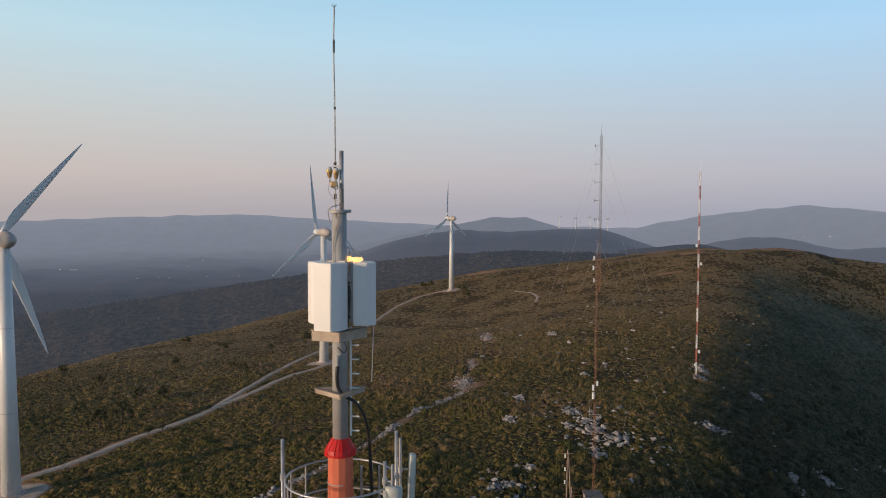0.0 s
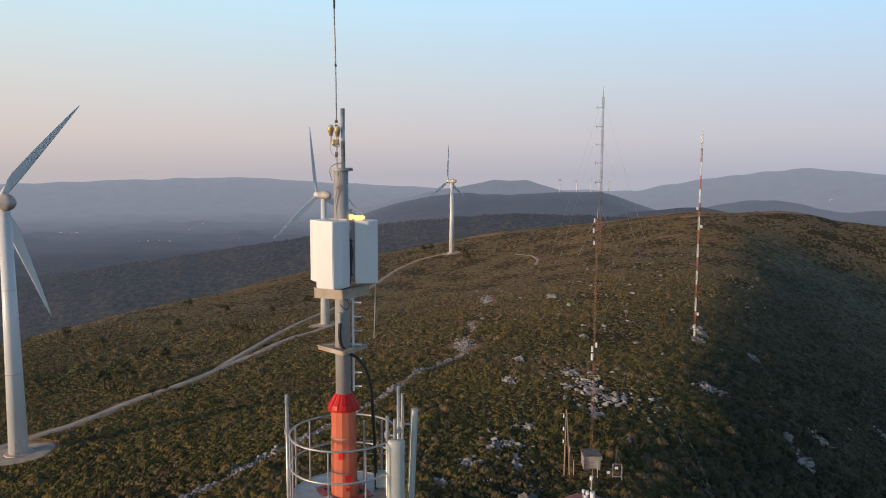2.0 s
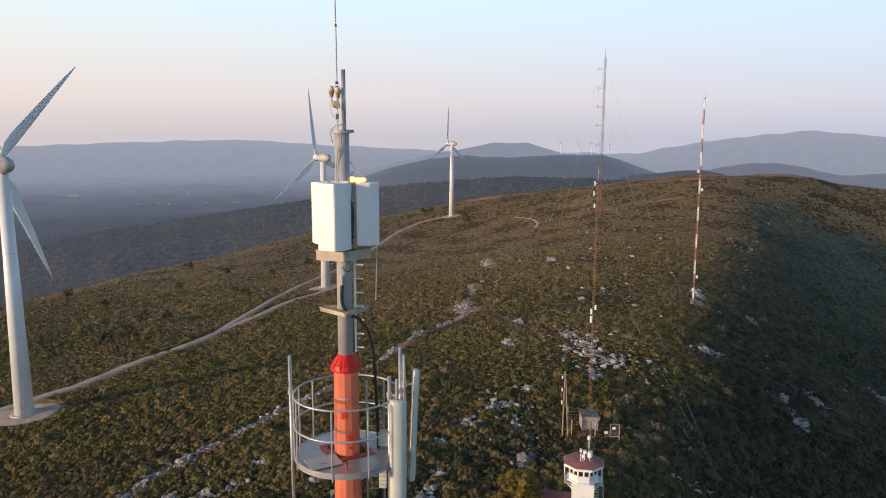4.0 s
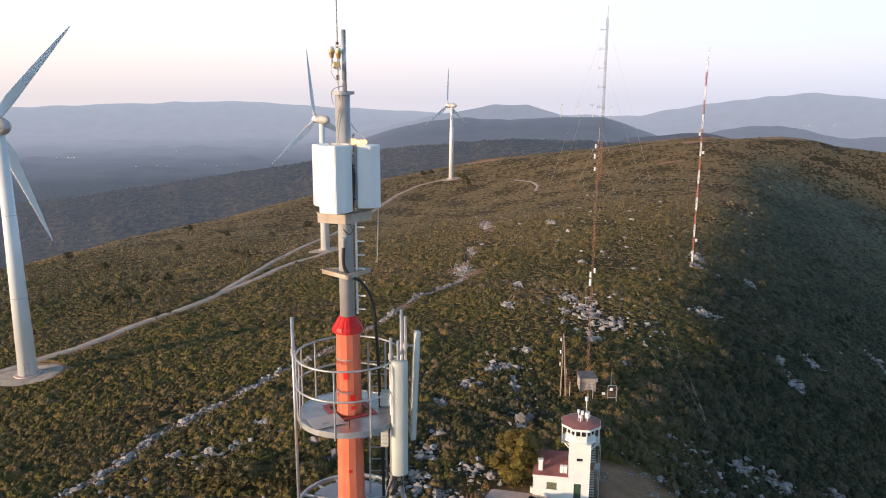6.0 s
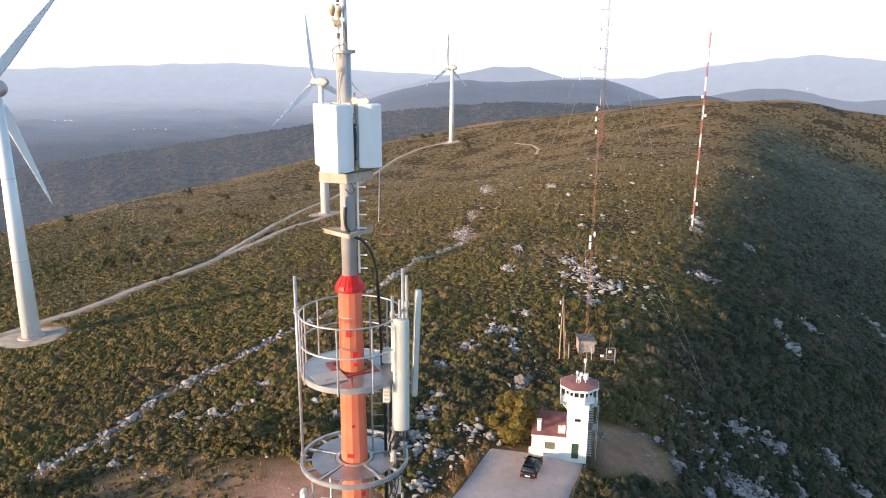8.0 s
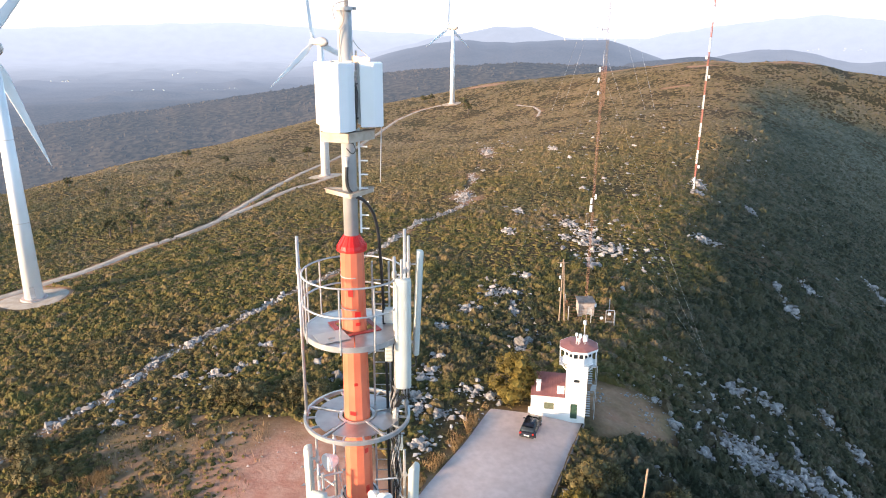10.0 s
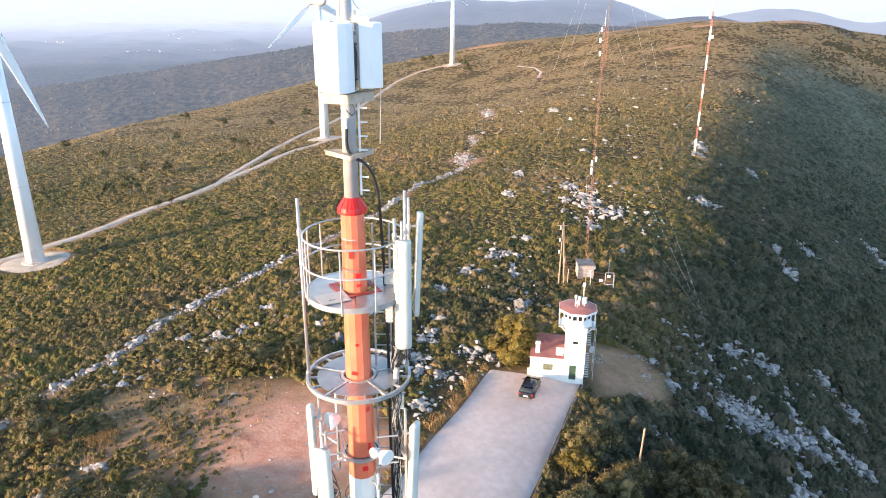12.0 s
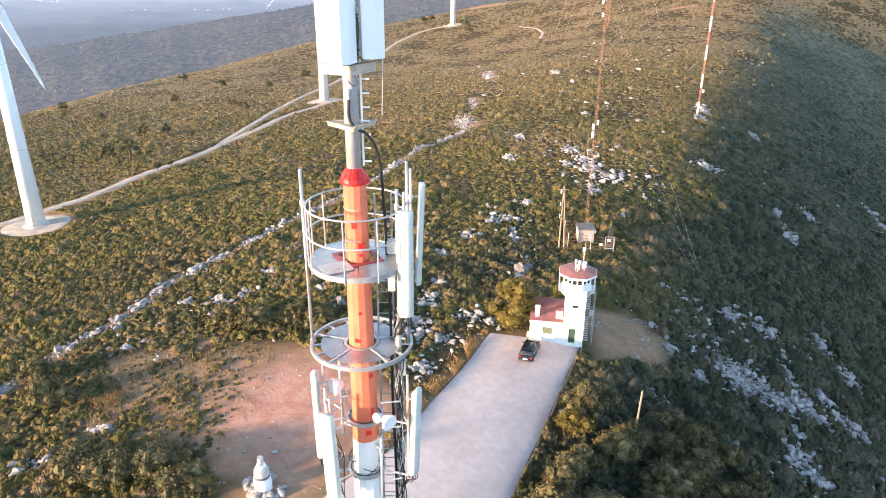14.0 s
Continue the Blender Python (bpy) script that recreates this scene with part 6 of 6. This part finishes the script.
mpart("hatch_handle", bm, M_STEEL, parent=hatch)
for k in range(8):
    a = radians(45 * k + 12)
    bm = bmesh.new()
    rod(bm, (math.cos(a) * 0.3, math.sin(a) * 0.3, FZ - 0.09), (math.cos(a) * 1.03, math.sin(a) * 1.03, FZ - 0.06), 0.028, seg=6)
    mpart("floor_beam", bm, M_STEEL)
def torus(bm, R, z, r, n=72, k=8):
    rows = []
    for i in range(n):
        a = 2 * math.pi * i / n
        rows.append([bm.verts.new(((R + r * math.cos(2 * math.pi * q / k)) * math.cos(a), (R + r * math.cos(2 * math.pi * q / k)) * math.sin(a), z + r * math.sin(2 * math.pi * q / k))) for q in range(k)])
    for i in range(n):
        p, q = rows[i], rows[(i + 1) % n]
        for e in range(k):
            bm.faces.new((p[e], q[e], q[(e + 1) % k], p[(e + 1) % k]))


for z in (41.92, 41.30):
    bm = bmesh.new()
    torus(bm, 1.06, z, 0.021)
    mpart("guard_rail", bm, M_STEEL, "galvanised guard rail ring", True)
for a in (-172, -150, -98, -60, -30, 20, 60, 100, 140, 165):
    a = radians(a)
    bm = bmesh.new()
    x, y = math.cos(a) * 1.06, math.sin(a) * 1.06
    rod(bm, (x, y, FZ - 0.15), (x, y, 41.93), 0.018)
    mpart("guard_post", bm, M_STEEL)
# lower open platform: rim, inner sheets with gaps, spokes
F2 = 38.53
bm = bmesh.new()
ring(bm, (0, 0, F2), 1.15, 0.055, 0.09, 64)
mpart("platform_rim", bm, M_STEEL)
bm = bmesh.new()
ring(bm, (0, 0, F2), 0.37, 0.07, 0.05, 40)
mpart("shaft_collar", bm, M_STEEL)
for k in range(5):
    a0 = 72 * k + 20
    bm = bmesh.new()
    ring(bm, (0, 0, F2 + 0.01), 0.68, 0.50, 0.012, 18, a0 + 5, a0 + 67)
    mpart("floor_sheet", bm, M_FLOOR, "shiny galvanised floor sheet")
    for d in (0.0,):
        bm = bmesh.new()
        a = radians(a0 + d)
        m = Matrix.Translation((0, 0, F2)) @ Matrix.Rotation(a, 4, "Z")
        box(bm, (0.33, -0.025, -0.03), (1.15, 0.025, 0.03), 0.004, m)
        mpart("spoke", bm, M_STEEL)
    for d in (24, 48):
        bm = bmesh.new()
        m = Matrix.Translation((0, 0, F2)) @ Matrix.Rotation(radians(a0 + d), 4, "Z")
        box(bm, (0.9, -0.02, -0.02), (1.15, 0.02, 0.02), 0, m)
        mpart("rim_bracket", bm, M_STEEL)
# clamps on the shaft
for z in (36.48, 34.93):
    bm = bmesh.new()
    ring(bm, (0, 0, z), pole_r(z) + 0.03, 0.05, 0.05, 36)
    ring(bm, (0, 0, z), pole_r(z) + 0.10, 0.05, 0.09, 36)
    mpart("clamp_ring", bm, M_STEEL)
    bm = bmesh.new()
    ring(bm, (0, 0, z + 0.03), pole_r(z) + 0.065, 0.03, 0.03, 36)
    mpart("clamp_gasket", bm, M_BLACK)
# ladder up the back of the shaft
LX0, LX1, LY = 0.36, 0.72, 0.42
for x in (LX0, LX1):
    bm = bmesh.new()
    box(bm, (x - 0.02, LY - 0.03, 30), (x + 0.02, LY + 0.03, 42.0))
    mpart("ladder_rail", bm, M_STEEL)
for k in range(42):
    bm = bmesh.new()
    z = 30.1 + k * 0.28
    rod(bm, (LX0, LY, z), (LX1, LY, z), 0.014, seg=6)
    mpart("ladder_rung", bm, M_STEEL)
for k in range(5):
    bm = bmesh.new()
    z = 31.5 + k * 2.1
    rod(bm, (0.15, 0.15, z), (LX0, LY, z), 0.02)
    rod(bm, (LX0, LY, z), (LX1 + 0.3, LY, z), 0.02)
    mpart("ladder_stay", bm, M_STEEL)


def hang(name, bm, mat, label, category, group="", parts=(), smooth=False):
    """A thing fixed to the mast, given in heights about the mast's axis; parts: (name, bmesh, material, label)."""
    t = thing(name, (X0, Y0, 0), label, category, group)
    part(name.split("_")[0] + "_body" if parts else "body", bm, mat, t, "", smooth)
    for n_, b_, m_, l_ in parts:
        part(n_, b_, m_, t, l_)
    return t


# three sector panels round the tube
SECTOR = [(-0.28, 0), (0.28, 0), (0.29, 0.26), (0.19, 0.44), (-0.19, 0.44), (-0.29, 0.26)]
for ang, off, zlo, zhi in ((-116, 0.14, 44.88, 46.15), (8, 0.25, 44.94, 46.14), (146, 0.22, 44.94, 46.14)):
    m = Matrix.Rotation(radians(ang), 4, "Z")
    bm = bmesh.new()
    lo = [bm.verts.new(m @ Vector((off + d, s, zlo))) for s, d in SECTOR]
    hi = [bm.verts.new(m @ Vector((off + d, s, zhi))) for s, d in SECTOR]
    bm.faces.new(lo[::-1]), bm.faces.new(hi)
    for k in range(6):
        bm.faces.new((lo[k], lo[(k + 1) % 6], hi[(k + 1) % 6], hi[k]))
    bmesh.ops.recalc_face_normals(bm, faces=bm.faces)
    bmesh.ops.bevel(bm, geom=bm.edges[:], offset=0.012, segments=2, affect="EDGES")
    b2 = bmesh.new()
    box(b2, (off - 0.05, -0.22, zlo + 0.05), (off - 0.002, 0.22, zhi + 0.03), 0.005, m)
    arms = []
    for zz in (zlo + 0.2, zhi - 0.2):
        b3 = bmesh.new()
        arms.append(("bracket", b3, M_STEEL, ""))
        box(b3, (0.1, -0.05, zz - 0.04), (off - 0.05, 0.05, zz + 0.04), 0.0, m)
    hang("sector_antenna", bm, M_PANELWHITE, "white faceted sector antenna at the mast's top", "antenna", "sector antennas round the tube", [("backplate", b2, M_GREYPAINT, ""), *arms])
# dark cable run between the panels
bm = bmesh.new()
for k in range(4):
    x = 0.12 + 0.03 * k
    tube(bm, curve_pts([(x, -0.22 + 0.03 * k, 46.0 - 0.1 * k), (x + 0.02, -0.24, 45.5), (x - 0.02, -0.24, 45.0), (x - 0.1, -0.2, 44.62)], 18), 0.014)
for zz in (45.1, 45.5, 45.75):
    box(bm, (0.08, -0.25, zz), (0.24, -0.2, zz + 0.03))
hang("cable_bundle", bm, M_BLACK, "black cable bundle between the sector antennas", "cables")
bm = bmesh.new()
tube(bm, curve_pts([(0.1, -0.17, 44.66), (0.16, -0.22, 44.5), (0.09, -0.19, 44.42), (-0.02, -0.18, 44.52)], 18), 0.010)
hang("cable_loop", bm, M_BLACK, "thin black cable loop under the antenna bracket", "cable")
bm = bmesh.new()
tube(bm, curve_pts([(-0.02, -0.18, 44.2), (-0.03, -0.2, 43.95), (0.0, -0.2, 43.72), (0.14, -0.24, 43.58), (0.3, -0.2, 43.48), (0.46, -0.08, 43.2), (0.545, 0.02, 42.75), (0.58, 0.1, 42.1), (0.61, 0.16, 41.3), (0.62, 0.2, 40.6), (0.66, 0.25, 39.0), (0.66, 0.25, 37.0), (0.70, 0.28, 34.5), (0.7, 0.3, 30.0)], 90), 0.034, 8)
b2 = bmesh.new()
rod(b2, (-0.02, -0.185, 44.16), (-0.02, -0.185, 44.30), 0.035, seg=12)
rod(b2, (-0.02, -0.185, 44.30), (-0.02, -0.185, 44.36), 0.045, seg=12)
hang("feeder_cable", bm, M_BLACK, "thick black feeder cable curving down the mast", "cable", parts=[("connector", b2, M_STEEL, "grey metal cable connector")], smooth=True)

# whip aerial, lamps and the glowing amber fitting
bm = bmesh.new()
tube(bm, curve_pts([(-0.075, 0, 47.1), (-0.075, 0, 48.0), (-0.08, 0, 49.2), (-0.095, 0, 50.2), (-0.078, 0, 50.98)], 24), 0.014, 8)
sleeves = []
for z0, z1, r in ((47.85, 48.05, 0.028), (47.35, 47.45, 0.028), (50.12, 50.36, 0.02), (49.05, 49.1, 0.02)):
    xx = -0.09 if z0 > 50 else -0.077
    b2 = bmesh.new()
    rod(b2, (xx, 0, z0), (xx, 0, z1), r, seg=10)
    sleeves.append(("joint_sleeve", b2, M_BLACK, "black joint sleeve"))
b3 = bmesh.new()
for dx, dy in ((0.04, 0.01), (-0.05, 0.02), (0.0, -0.04)):
    rod(b3, (-0.078, 0, 50.95), (-0.078 + dx, dy, 51.02), 0.006, seg=5)
whip_clamps = []
for zz in (47.98, 47.33):
    b4 = bmesh.new()
    box(b4, (-0.12, -0.03, zz - 0.015), (0.08, 0.03, zz + 0.015))
    whip_clamps.append(("clamp", b4, M_WHITE, "white clamp"))
hang("whip_aerial", bm, M_GREYPAINT, "tall thin grey whip aerial at the mast's tip", "aerial", parts=[*sleeves, ("tip_prongs", b3, M_BLACK, ""), *whip_clamps])
for lx_, lz_ in ((-0.165, 47.88), (-0.04, 47.86)):
    bm = bmesh.new()
    rod(bm, (lx_, -0.12, lz_ - 0.13), (lx_, -0.12, lz_ - 0.02), 0.032, 0.055, 14)
    rod(bm, (lx_, -0.12, lz_ - 0.02), (lx_, -0.12, lz_ + 0.02), 0.06, seg=16)
    b2 = bmesh.new()
    bmesh.ops.create_uvsphere(b2, u_segments=14, v_segments=8, radius=0.052, matrix=Matrix.Translation((lx_, -0.12, lz_ + 0.03)))
    b3 = bmesh.new()
    tube(b3, [Vector((lx_, -0.12, lz_ - 0.13)), Vector((lx_ + 0.03, -0.1, lz_ - 0.3)), Vector((-0.07, -0.03, lz_ - 0.33))], 0.014)
    b4 = bmesh.new()
    tube(b4, curve_pts([(lx_, -0.12, lz_ - 0.15), (lx_ - 0.01, -0.13, lz_ - 0.4), (-0.05, -0.1, lz_ - 0.6), (-0.06, -0.16, 47.0)], 16), 0.006)
    hang("obstruction_lamp", bm, M_BRASS, "small brass obstruction lamp with clear glass dome", "lamp", "obstruction lamps at the top", [("glass_dome", b2, M_RADOME, ""), ("arm", b3, M_STEEL, ""), ("wire", b4, M_GREYPAINT, "")])
bm = bmesh.new()
box(bm, (-0.14, -0.15, 47.58), (-0.02, -0.08, 47.68), 0.01)
hang("lamp_box", bm, M_BRASS, "small yellowish junction box on the whip", "box")


def glow_material(name, colour, strength):
    m = bpy.data.materials.new(name)
    m.use_nodes = True
    b = m.node_tree.nodes["Principled BSDF"]
    b.inputs["Base Color"].default_value = (*colour, 1)
    b.inputs["Emission Color"].default_value = (*colour, 1)
    b.inputs["Emission Strength"].default_value = strength
    return m


# emission added to a small fitting in place of its sunlit gleam
M_AMBER_GLINT = glow_material("amber_glint_glow", (1.0, 0.56, 0.2), 2.2)
bm = bmesh.new()
rod(bm, (0.24, -0.05, 46.19), (0.42, -0.06, 46.20), 0.05, 0.045, 16)
rod(bm, (0.42, -0.06, 46.20), (0.46, -0.06, 46.20), 0.045, 0.02, 16)
rod(bm, (0.19, -0.02, 46.15), (0.19, -0.02, 46.26), 0.04, seg=14)
b2 = bmesh.new()
tube(b2, curve_pts([(0.45, -0.06, 46.22), (0.38, -0.02, 46.3), (0.24, 0, 46.42), (0.15, 0, 46.55)], 12), 0.008)
rod(b2, (0.2, -0.02, 46.25), (0.2, -0.02, 46.36), 0.022)
b3 = bmesh.new()
rod(b3, (0.2, -0.02, 46.0), (0.2, -0.02, 46.16), 0.02)
hang("warning_light", bm, M_AMBER_GLINT, "small fitting above the sector antennas, glowing amber like sunlit metal", "lamp", parts=[("cable", b2, M_GREYPAINT, ""), ("stem", b3, M_STEEL, "")], smooth=True)
for pts in ([(0.0, -0.17, 47.1), (0.02, -0.19, 46.95), (-0.06, -0.17, 46.7), (-0.1, -0.14, 46.4), (-0.1, -0.15, 46.15)], [(0.05, -0.05, 47.25), (-0.12, -0.14, 47.2), (-0.2, -0.08, 47.1), (-0.16, -0.1, 46.9)], [(0.05, -0.06, 47.3), (0.08, -0.1, 47.2), (0.02, -0.18, 47.1), (0.0, -0.18, 46.9), (-0.08, -0.16, 46.75)]):
    bm = bmesh.new()
    tube(bm, curve_pts(pts, 20), 0.008)
    hang("loose_wire", bm, M_PINK, "thin pale wire taped to the grey tube", "wire")


def panel_antenna(bx, by, zb, tx_, ty_, zt, width, depth, face, label, pipe_dx=0.0):
    """A tall rounded panel from its foot to its top, facing so many degrees, with its pipe, brackets and plugs."""
    foot, top = Vector((bx - X0, by - Y0, zb)), Vector((tx_ - X0, ty_ - Y0, zt))
    d = (top - foot)
    f = Vector((math.cos(radians(face)), math.sin(radians(face)), 0))
    s = f.cross(d).normalized() * -1
    f = d.normalized().cross(s) * -1
    m = Matrix.Translation(foot) @ Matrix((s, f, d.normalized())).transposed().to_4x4()
    bm = bmesh.new()
    h = d.length
    prof = []
    n = 14
    for k in range(n + 1):
        a = math.pi * k / n
        prof.append((math.cos(a) * width / 2, -depth * 0.25 + math.sin(a) ** 0.6 * depth * 0.75))
    prof += [(-width / 2, -depth * 0.3), (width / 2, -depth * 0.3)]
    levels = [(0, 0.94), (0.03, 1), (h - 0.04, 1), (h, 0.9)]
    rows = [[bm.verts.new((x * k, y * k, z)) for x, y in prof] for z, k in levels]
    for p, q in zip(rows, rows[1:]):
        for i in range(len(prof)):
            j = (i + 1) % len(prof)
            bm.faces.new((p[i], p[j], q[j], q[i]))
    bm.faces.new(rows[0][::-1]), bm.faces.new(rows[-1])
    bmesh.ops.recalc_face_normals(bm, faces=bm.faces)
    bmesh.ops.transform(bm, matrix=m, verts=bm.verts)
    b2 = bmesh.new()
    back = m @ Vector((0, -depth * 0.3 - 0.14, 0))
    bt = m @ Vector((0, -depth * 0.3 - 0.14, h))
    px, py = (back.x + bt.x) / 2, (back.y + bt.y) / 2
    rod(b2, (px, py, zb - 0.25), (px, py, zt + 0.35), 0.032, seg=12)
    clamps = []
    for q in (0.12, 0.88):
        b3 = bmesh.new()
        clamps.append(("bracket", b3, M_STEEL, ""))
        c = m @ Vector((0, -depth * 0.3, h * q))
        for e in (-0.04, 0.04):
            rod(b3, c + s * e, (px, py, c.z), 0.014, seg=6)
        rod(b3, (px, py, c.z - 0.05), (px, py, c.z + 0.05), 0.05, seg=12)
    b4 = bmesh.new()
    for k in range(4):
        c = m @ Vector(((k - 1.5) * width * 0.2, 0, 0))
        rod(b4, c, c - Vector((0, 0, 0.09)), 0.018, seg=8)
        tube(b4, curve_pts([c - Vector((0, 0, 0.08)), c - Vector((0.03 - 0.02 * k, -0.05, 0.3)), Vector((px + 0.03 * k - 0.05, py + 0.05, zb - 0.35)), Vector((px * 0.8 + 0.02 * k, py * 0.8 + 0.1, zb - 0.7))], 15), 0.010, 5)
    t = hang("panel_antenna", bm, M_RADOME, label, "antenna", "tall panel antennas", [("pipe", b2, M_STEEL, "galvanised mounting pipe"), *clamps, ("cable_tail", b4, M_BLACK, "black cable tails")], True)
    return px, py


pipes = []
pipes.append((*panel_antenna(-0.84, 13.40, 39.55, -0.83, 13.40, 41.97, 0.33, 0.20, -80, "tall pale panel antenna at the upper platform's rim"), 41.3, FZ))
pipes.append((*panel_antenna(-0.62, 14.15, 39.97, -0.52, 14.2, 42.31, 0.26, 0.16, 12, "slim pale panel antenna seen edge-on beside the platform"), 41.9, FZ))
pipes.append((*panel_antenna(-3.0, 13.80, 35.44, -3.02, 13.80, 37.82, 0.30, 0.19, 175, "tall pale panel antenna on the lower outrigger"), 36.48, 34.93))
pipes.append((*panel_antenna(-2.64, 13.20, 34.66, -2.72, 13.22, 37.07, 0.36, 0.20, -102, "tall pale panel antenna on the lower outrigger"), 36.48, 34.93))
pipes.append((*panel_antenna(-0.72, 13.60, 35.1, -0.63, 13.60, 37.50, 0.33, 0.20, -25, "tall pale panel antenna on the lower outrigger"), 36.48, 34.93))
for px, py, za, zb in pipes:
    for z in (za, zb):
        r = math.hypot(px, py)
        k = (pole_r(z) + 0.1) / r if z < 37 else 1.04 / r
        bm = bmesh.new()
        rod(bm, (px, py, z), (px * k, py * k, z), 0.025)
        mpart("outrigger_arm", bm, M_STEEL)
# rim rods
for x, y, z0, z1 in ((-1.135, 0.02, 38.2, 42.66), (0.88, -0.18, 38.4, 42.3), (1.08, 0.15, 38.4, 42.8), (-0.86, -0.35, 34.6, 37.5), (-0.62, 0.45, 35.6, 37.9), (0.42, -0.5, 33.6, 36.2), (0.86, 0.2, 33.0, 38.6)):
    bm = bmesh.new()
    rod(bm, (x, y, z0), (x, y, z1), 0.034, seg=14)
    mpart("rim_pipe", bm, M_STEEL, "galvanised vertical pipe", True)
    for z in (z0 + 0.35, min(z1 - 0.35, 41.92)):
        bm = bmesh.new()
        rod(bm, (x, y, z - 0.06), (x, y, z + 0.06), 0.055, seg=12)
        r = math.hypot(x, y)
        k = (1.04 / r if r < 1 else 1 - 0.09 / r) if r > 0.85 and z0 > 38 else (pole_r(z) + 0.08) / r
        rod(bm, (x, y, z), (x * k, y * k, z), 0.022)
        mpart("pipe_clamp", bm, M_STEEL)
# drum dishes
for c, f, r, dp in (((0.60, -0.70, 36.85), (0.65, -0.75, -0.1), 0.19, 0.22), ((-0.62, -0.02, 37.35), (-0.75, -0.65, 0), 0.21, 0.28), ((0.40, -0.55, 36.85), (-0.5, -0.6, 0.1), 0.12, 0.2)):
    c, f = Vector(c), Vector(f).normalized()
    bm = bmesh.new()
    rod(bm, c - f * dp / 2, c + f * dp * 0.3, r * 0.45, r, 24)
    rod(bm, c + f * dp * 0.3, c + f * dp * 0.5, r, r * 0.96, 24)
    b2 = bmesh.new()
    k = (pole_r(36.5) + 0.05) / max(0.1, math.hypot(c.x, c.y))
    rod(b2, c - f * dp / 2, (c.x * k, c.y * k, 36.5), 0.025)
    hang("dish_antenna", bm, M_WHITE, "small white drum dish clamped to the mast", "antenna", "drum dishes", [("arm", b2, M_STEEL, "")], False)
# radio boxes and cable tangle
for lo, hi in (((0.66, -0.22, 39.95), (0.82, -0.05, 40.45)), ((0.80, -0.2, 38.35), (0.92, -0.08, 38.75)), ((0.86, 0.1, 37.55), (1.0, 0.22, 37.9)), ((0.78, 0.15, 35.2), (0.92, 0.3, 35.6)), ((0.62, 0.12, 40.7), (0.86, 0.32, 41.0))):
    bm = bmesh.new()
    box(bm, lo, hi, 0.015)
    b2 = bmesh.new()
    for k in range(5):
        z = lo[2] + (hi[2] - lo[2]) * (0.15 + 0.17 * k)
        box(b2, (lo[0] + 0.01, lo[1] - 0.012, z), (hi[0] - 0.01, lo[1] + 0.002, z + 0.02))
    hang("radio_unit", bm, M_RADOME, "small pale radio unit strapped to a pipe", "radio unit", "radio units", [("cooling_fins", b2, M_STEEL, "")])
g = random.Random(12)
for k in range(16):
    bm = bmesh.new()
    x, y = 0.86 + g.uniform(-0.14, 0.14), g.uniform(-0.35, 0.25)
    z = 39.5 - g.uniform(0, 0.3)
    pts = [(x, y, z)]
    while z > 31.5:
        z -= g.uniform(0.35, 0.7)
        pts.append((0.84 + g.uniform(-0.12, 0.12), 0.1 + g.uniform(-0.22, 0.12), z))
    tube(bm, curve_pts(pts, len(pts) * 4), g.choice((0.008, 0.011, 0.014)), 5)
    hang("hanging_cable", bm, M_BLACK if k % 3 else M_GREYPAINT, "loose cable strung down the antenna pipes", "cable", "loose cables on the mast")
for k in range(7):
    bm = bmesh.new()
    pts = [(-0.78 + g.uniform(-0.1, 0.1), -0.3 + g.uniform(-0.2, 0.2), 36.2 - 0.1 * k), (-0.6 + g.uniform(-0.1, 0.1), -0.35, 35.6), (-0.62 + g.uniform(-0.15, 0.1), -0.35 + g.uniform(-0.1, 0.1), 35.0), (-0.55, -0.3, 34.2), (-0.4, 0.1, 33.4)]
    tube(bm, curve_pts(pts, 20), 0.011, 5)
    hang("hanging_cable", bm, M_BLACK, "loose cable strung down the antenna pipes", "cable", "loose cables on the mast")
for k in range(5):
    bm = bmesh.new()
    x = 0.70 + 0.045 * k
    tube(bm, [Vector((x, 0.5, 40.6)), Vector((x + 0.02, 0.5, 36)), Vector((x, 0.5, 30))], 0.016, 6)
    hang("feeder_cable", bm, M_BLACK, "straight black feeder cable beside the ladder", "cable", "feeder cables")

# outrigger bars between the lower pipes
for z in (36.48, 34.93, 37.2):
    for (xa, ya), (xb, yb) in (((-1.0, -0.2), (-0.62, 0.45)), ((-0.86, -0.35), (-0.45, -0.75)), ((0.86, 0.2), (1.05, -0.35)), ((0.42, -0.5), (0.9, -0.45))):
        if z > 37 and xa > 0.5:
            continue
        bm = bmesh.new()
        rod(bm, (xa, ya, z), (xb, yb, z + 0.02), 0.02, seg=8)
        mpart("cross_bar", bm, M_STEEL)
for k in range(6):
    bm = bmesh.new()
    a = radians(-150 + 55 * k)
    z = 35.15 + 0.1 * (k % 3)
    pts = [(math.cos(a + t) * (0.42 + 0.05 * math.sin(3 * t)), math.sin(a + t) * (0.42 + 0.05 * math.cos(2 * t)), z - 0.18 * math.sin(1.6 * t)) for t in np.linspace(0, 1.9, 6)]
    tube(bm, curve_pts(pts, 24), 0.012, 5)
    hang("hanging_cable", bm, M_BLACK, "loose cable strung round the shaft clamp", "cable", "loose cables on the mast")
